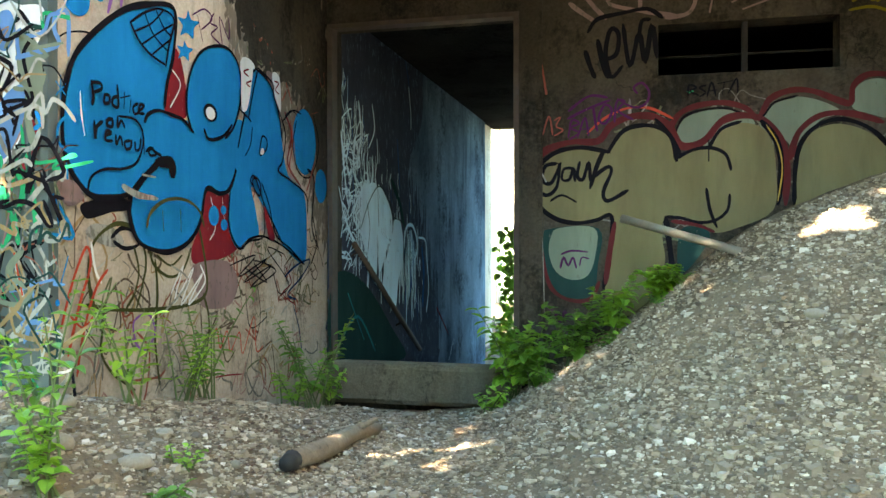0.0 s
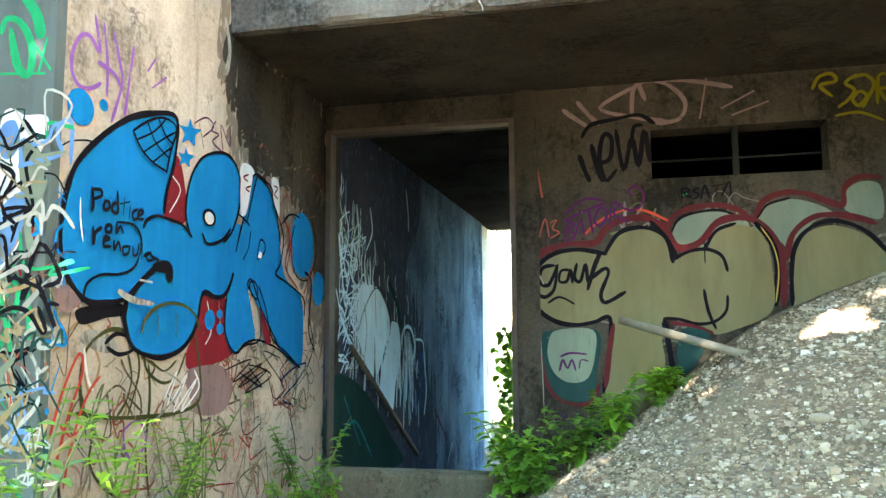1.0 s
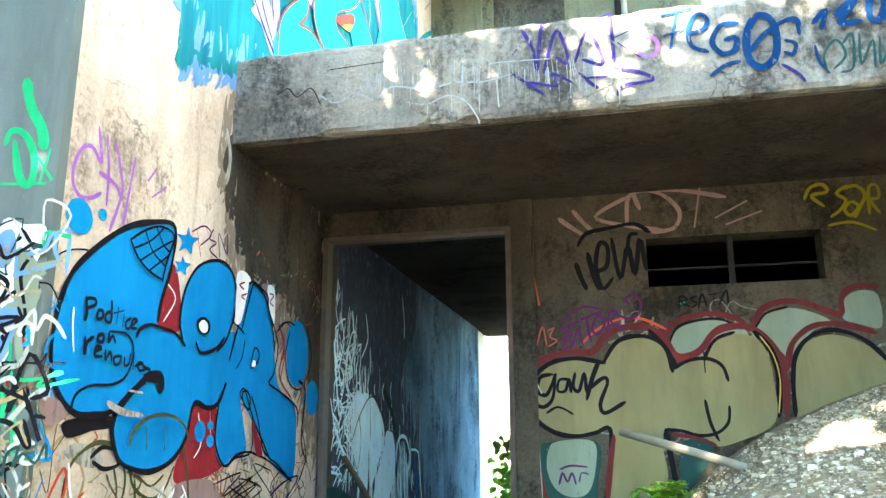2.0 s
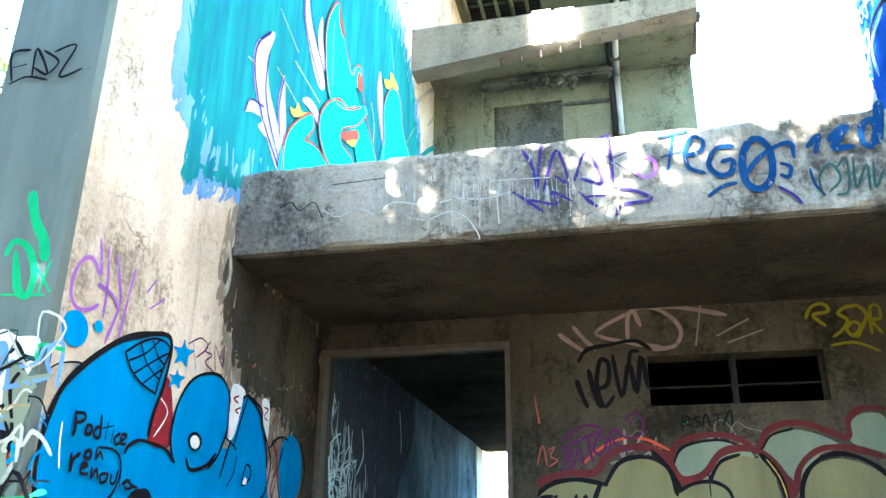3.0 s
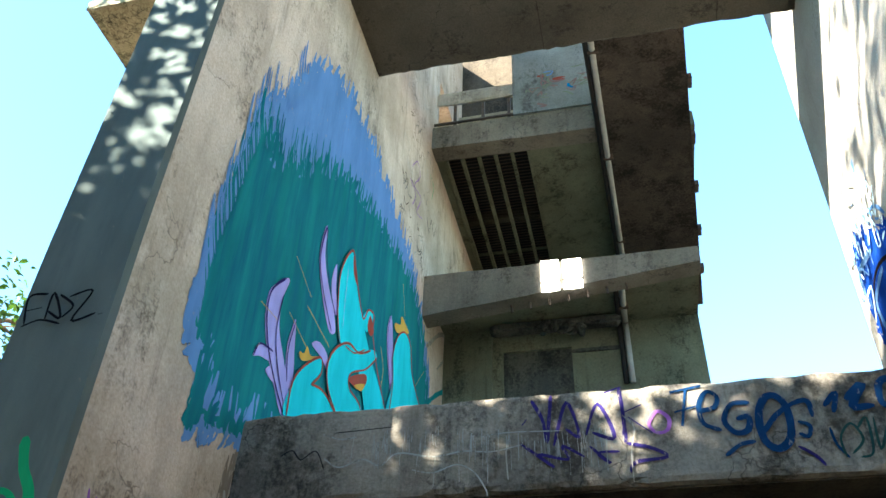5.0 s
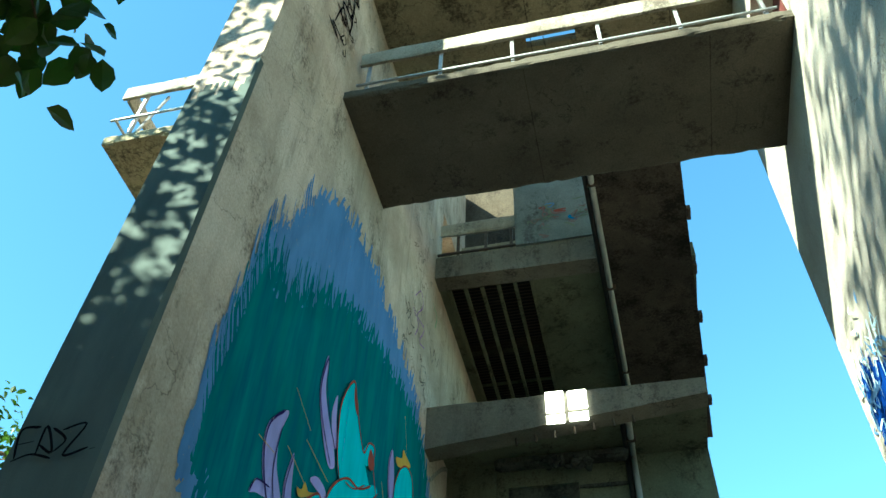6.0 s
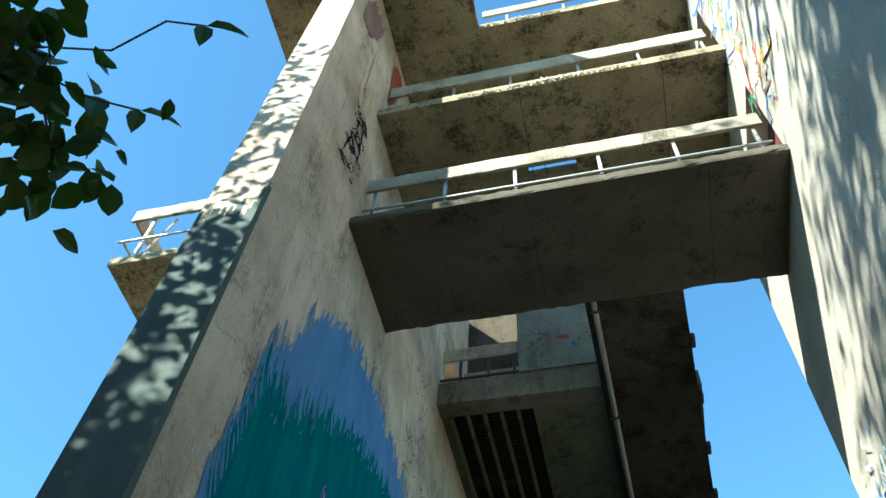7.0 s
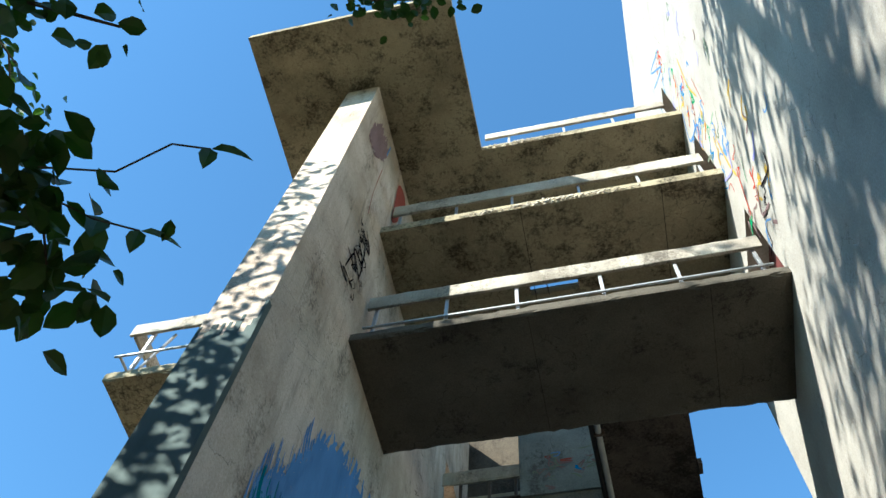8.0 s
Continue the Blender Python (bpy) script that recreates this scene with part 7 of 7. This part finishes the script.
def tree(x, y, height, crown_low, radius, leaves, leaf_size, seed, label, limbs=18, squash=1.0, thin=1.0, clumps=()):
    """A trunk that tapers, limbs that fork into twigs, and leaves in clumps at the twigs' ends."""
    r = random.Random(seed)
    base = thing("tree", label, "tree", (x, y, 0))
    wood, lv = bmesh.new(), bmesh.new()
    top = Vector((r.uniform(-.6, .6), r.uniform(-.6, .6), height * 0.86))
    spine = [Vector((0, 0, -0.2)).lerp(top, k / 6) + Vector((0.25 * math.sin(k + seed), 0.25 * math.cos(k * 1.3), 0)) * (k > 0) for k in range(7)]
    tube(wood, spine, [0.24 * (1 - k / 7.5) * height / 12 + 0.02 for k in range(7)], 9)
    tips = []
    for i in range(limbs):
        f = (i + 0.5) / limbs
        z = crown_low + (height * 0.86 - crown_low) * f
        s = min(5, int(z / (height * 0.86) * 6))
        start = spine[s].lerp(spine[s + 1], 0.5)
        a = i * 2.4 + r.uniform(-.4, .4)
        reach = radius * math.sin(math.pi * (0.2 + 0.72 * f)) * r.uniform(0.75, 1.1)
        end = start + Vector((math.cos(a) * reach * squash, math.sin(a) * reach, reach * r.uniform(0.15, 0.6)))
        mid = start.lerp(end, 0.5) + Vector((0, 0, 0.12 * reach))
        tube(wood, [start, mid, end], [0.07, 0.045, 0.015], 6)
        for k in range(7):
            p = start.lerp(mid, 0.5 + k / 12) if k < 3 else mid.lerp(end, (k - 2) / 4.5)
            q = p + Vector((r.gauss(0, .7), r.gauss(0, .7), r.gauss(0.1, .5)))
            tube(wood, [p, p.lerp(q, 0.5) + Vector((0, 0, 0.08)), q], [0.018, 0.012, 0.005], 5)
            tips.append(q)
    for k in range(leaves + 420 * len(clumps)):
        t = tips[int(r.random() ** thin * len(tips))] if k < leaves else Vector(clumps[(k - leaves) // 420]) - Vector((x, y, 0))
        p = t + Vector((r.gauss(0, .38), r.gauss(0, .38), r.gauss(0, .26)))
        d = Vector((r.uniform(-1, 1), r.uniform(-1, 1), r.uniform(-0.7, 0.3)))
        if in_clearing(p + Vector((x, y, 0))):
            continue
        leaf(lv, p, d, (r.uniform(-.4, .4), r.uniform(-.4, .4), 1), leaf_size * r.uniform(0.7, 1.25), 0.62)
    part("trunk", wood, BARK, base)
    part("crown", lv, LEAF_TREE, base)
    return base


# Clumps: extra leaves out of view, set along sun rays to shade chosen spots.
tree(-8.4, -2.0, 20.0, 3.0, 3.7, 13000, 0.20, 3, "broad leafy deciduous tree standing before the fin wall", thin=2.3, clumps=((-7.45, -3.5, 7.7), (-7.7, -3.3, 8.1), (-7.2, -2.65, 9.8), (-7.4, -2.5, 9.5)))
tree(-4.4, -4.6, 12.0, 4.0, 3.4, 25000, 0.20, 8, "dense leafy deciduous tree beside the open ground", clumps=((-5.5, -1.5, 9.65), (-4.9, -2.1, 5.0), (-4.5, -2.3, 5.2), (-4.6, -1.1, 5.7)))
tree(-4.4, -8.4, 22.5, 8.0, 3.9, 5200, 0.20, 14, "tall leafy deciduous tree further off",
     clumps=((-5.9, -6.2, 16.9), (-5.9, -5.0, 16.6)))
tree(-2.9, -5.9, 25.0, 10.5, 2.3, 2300, 0.21, 33, "slender tall deciduous tree with an open crown", limbs=22)
tree(-10.9, 9.5, 11.6, 3.0, 2.8, 4600, 0.16, 21, "light green deciduous tree beyond the fin wall")
# Ring of trees out of view, added to block the low sky.
grown = tree(14.0, -3.0, 11.0, 1.0, 3.6, 2700, 0.44, 27, "unseen leafy deciduous tree added to cut low sky light")
for i, (x, y, turn, size) in enumerate(((9.5, -9.0, 40, 1.0), (4.5, -13.0, 100, 1.05), (0.0, -15.0, 170, 0.9), (-6.0, -17.5, 230, 0.8), (-14.0, -10.0, 20, 0.9), (-15.5, -3.0, 80, 1.0), (-14.5, 4.5, 140, 0.9), (11.5, -6.0, 200, 1.1), (8.0, -14.0, 10, 1.3), (2.0, -19.0, 60, 1.3), (-4.0, -21.0, 120, 1.2), (-10.0, -19.0, 300, 1.2), (-17.0, -14.0, 250, 1.2), (-19.0, -6.0, 330, 1.3), (-18.0, 2.0, 15, 1.2), (13.0, -10.5, 75, 1.3), (16.0, 1.0, 95, 1.2), (-12.0, -6.5, 190, 0.7), (6.8, -9.5, 280, 0.9), (-1.5, -12.5, 310, 0.75))):
    copy = copy_thing(grown, pose(x, y, 0, 0, 0, turn) @ Matrix.Diagonal((size, size, size, 1)))


def hanging_branch(points, leaves, size, spread, seed, label, extra=()):
    r = random.Random(seed)
    base = thing("branch", label, "branch")
    wood, lv = bmesh.new(), bmesh.new()
    pts = [Vector(p) for p in points]
    n = len(pts)
    tube(wood, pts, [0.012 * (1 - 0.8 * k / n) for k in range(n)], 6)
    for k in range(leaves):
        f = r.random() ** 0.8 * (n - 1.001)
        p = pts[int(f)].lerp(pts[int(f) + 1], f % 1) + Vector([r.gauss(0, spread) for _ in range(3)])
        leaf(lv, p, (r.uniform(-1, 1), r.uniform(-1, 1), r.uniform(-0.9, 0.1)), (r.uniform(-.5, .5), r.uniform(-.5, .5), 1), size * r.uniform(0.6, 1.2), 0.7, 0.06, 0.2)
    for twig in extra:
        q = [Vector(p) for p in twig]
        tube(wood, q, 0.004, 5)
        leaf(lv, q[-1], q[-1] - q[-2], (0.2, -0.8, 0.5), size * 1.25, 0.6)
        leaf(lv, q[-1], (0.0, 0.2, -1), (0.5, -0.8, 0.2), size * 0.9, 0.6)
    part("twig", wood, BARK, base)
    part("leaves", lv, LEAF_TREE, base)


hanging_branch([(-2.7, -0.9, 4.0), (-2.2, -0.2, 4.15), (-1.85, 0.2, 4.2), (-1.68, 0.5, 4.12), (-1.66, 0.8, 4.12), (-1.70, 1.02, 4.05)], 290, 0.118, 0.11, 6,
               "leafy twig of a deciduous tree hanging overhead", [((-1.66, 0.64, 4.22), (-1.46, 0.73, 4.31), (-1.28, 0.70, 4.41), (-1.16, 0.75, 4.43)), ((-1.7, 0.7, 4.2), (-1.55, 0.85, 4.22), (-1.42, 0.93, 4.24))])
hanging_branch([(-1.9, 0.0, 4.5), (-1.66, 0.14, 4.5), (-1.46, 0.22, 4.44), (-1.31, 0.29, 4.42)], 40, 0.09, 0.05, 7, "second leafy twig hanging overhead")
hanging_branch([(-1.6, 0.25, 8.0), (-1.25, 0.66, 7.68), (-1.05, 0.79, 7.58), (-0.75, 0.86, 7.63), (-0.45, 0.84, 7.72)], 130, 0.085, 0.10, 8, "thin leafy twig high overhead")

far_wall = mesh_object("backdrop", box(-7.0, -2.4, 22.0, 22.3, -1.5, 5.0), concrete("pale_court_wall", (0.80, 0.80, 0.62), (0.66, 0.66, 0.50), (0.4, 0.4, 0.3), 0.5, 0.7))
tagged(far_wall, "pale yellowish wall seen beyond the passage", "wall", kind="structure")
for x in (-3.93, -3.86):
    part("drain_pipe", tube(bmesh.new(), [(x, 21.93, -1.4), (x, 21.93, 5.0)], 0.025, 8), PIPE, far_wall, "thin grey drain pipe", True)
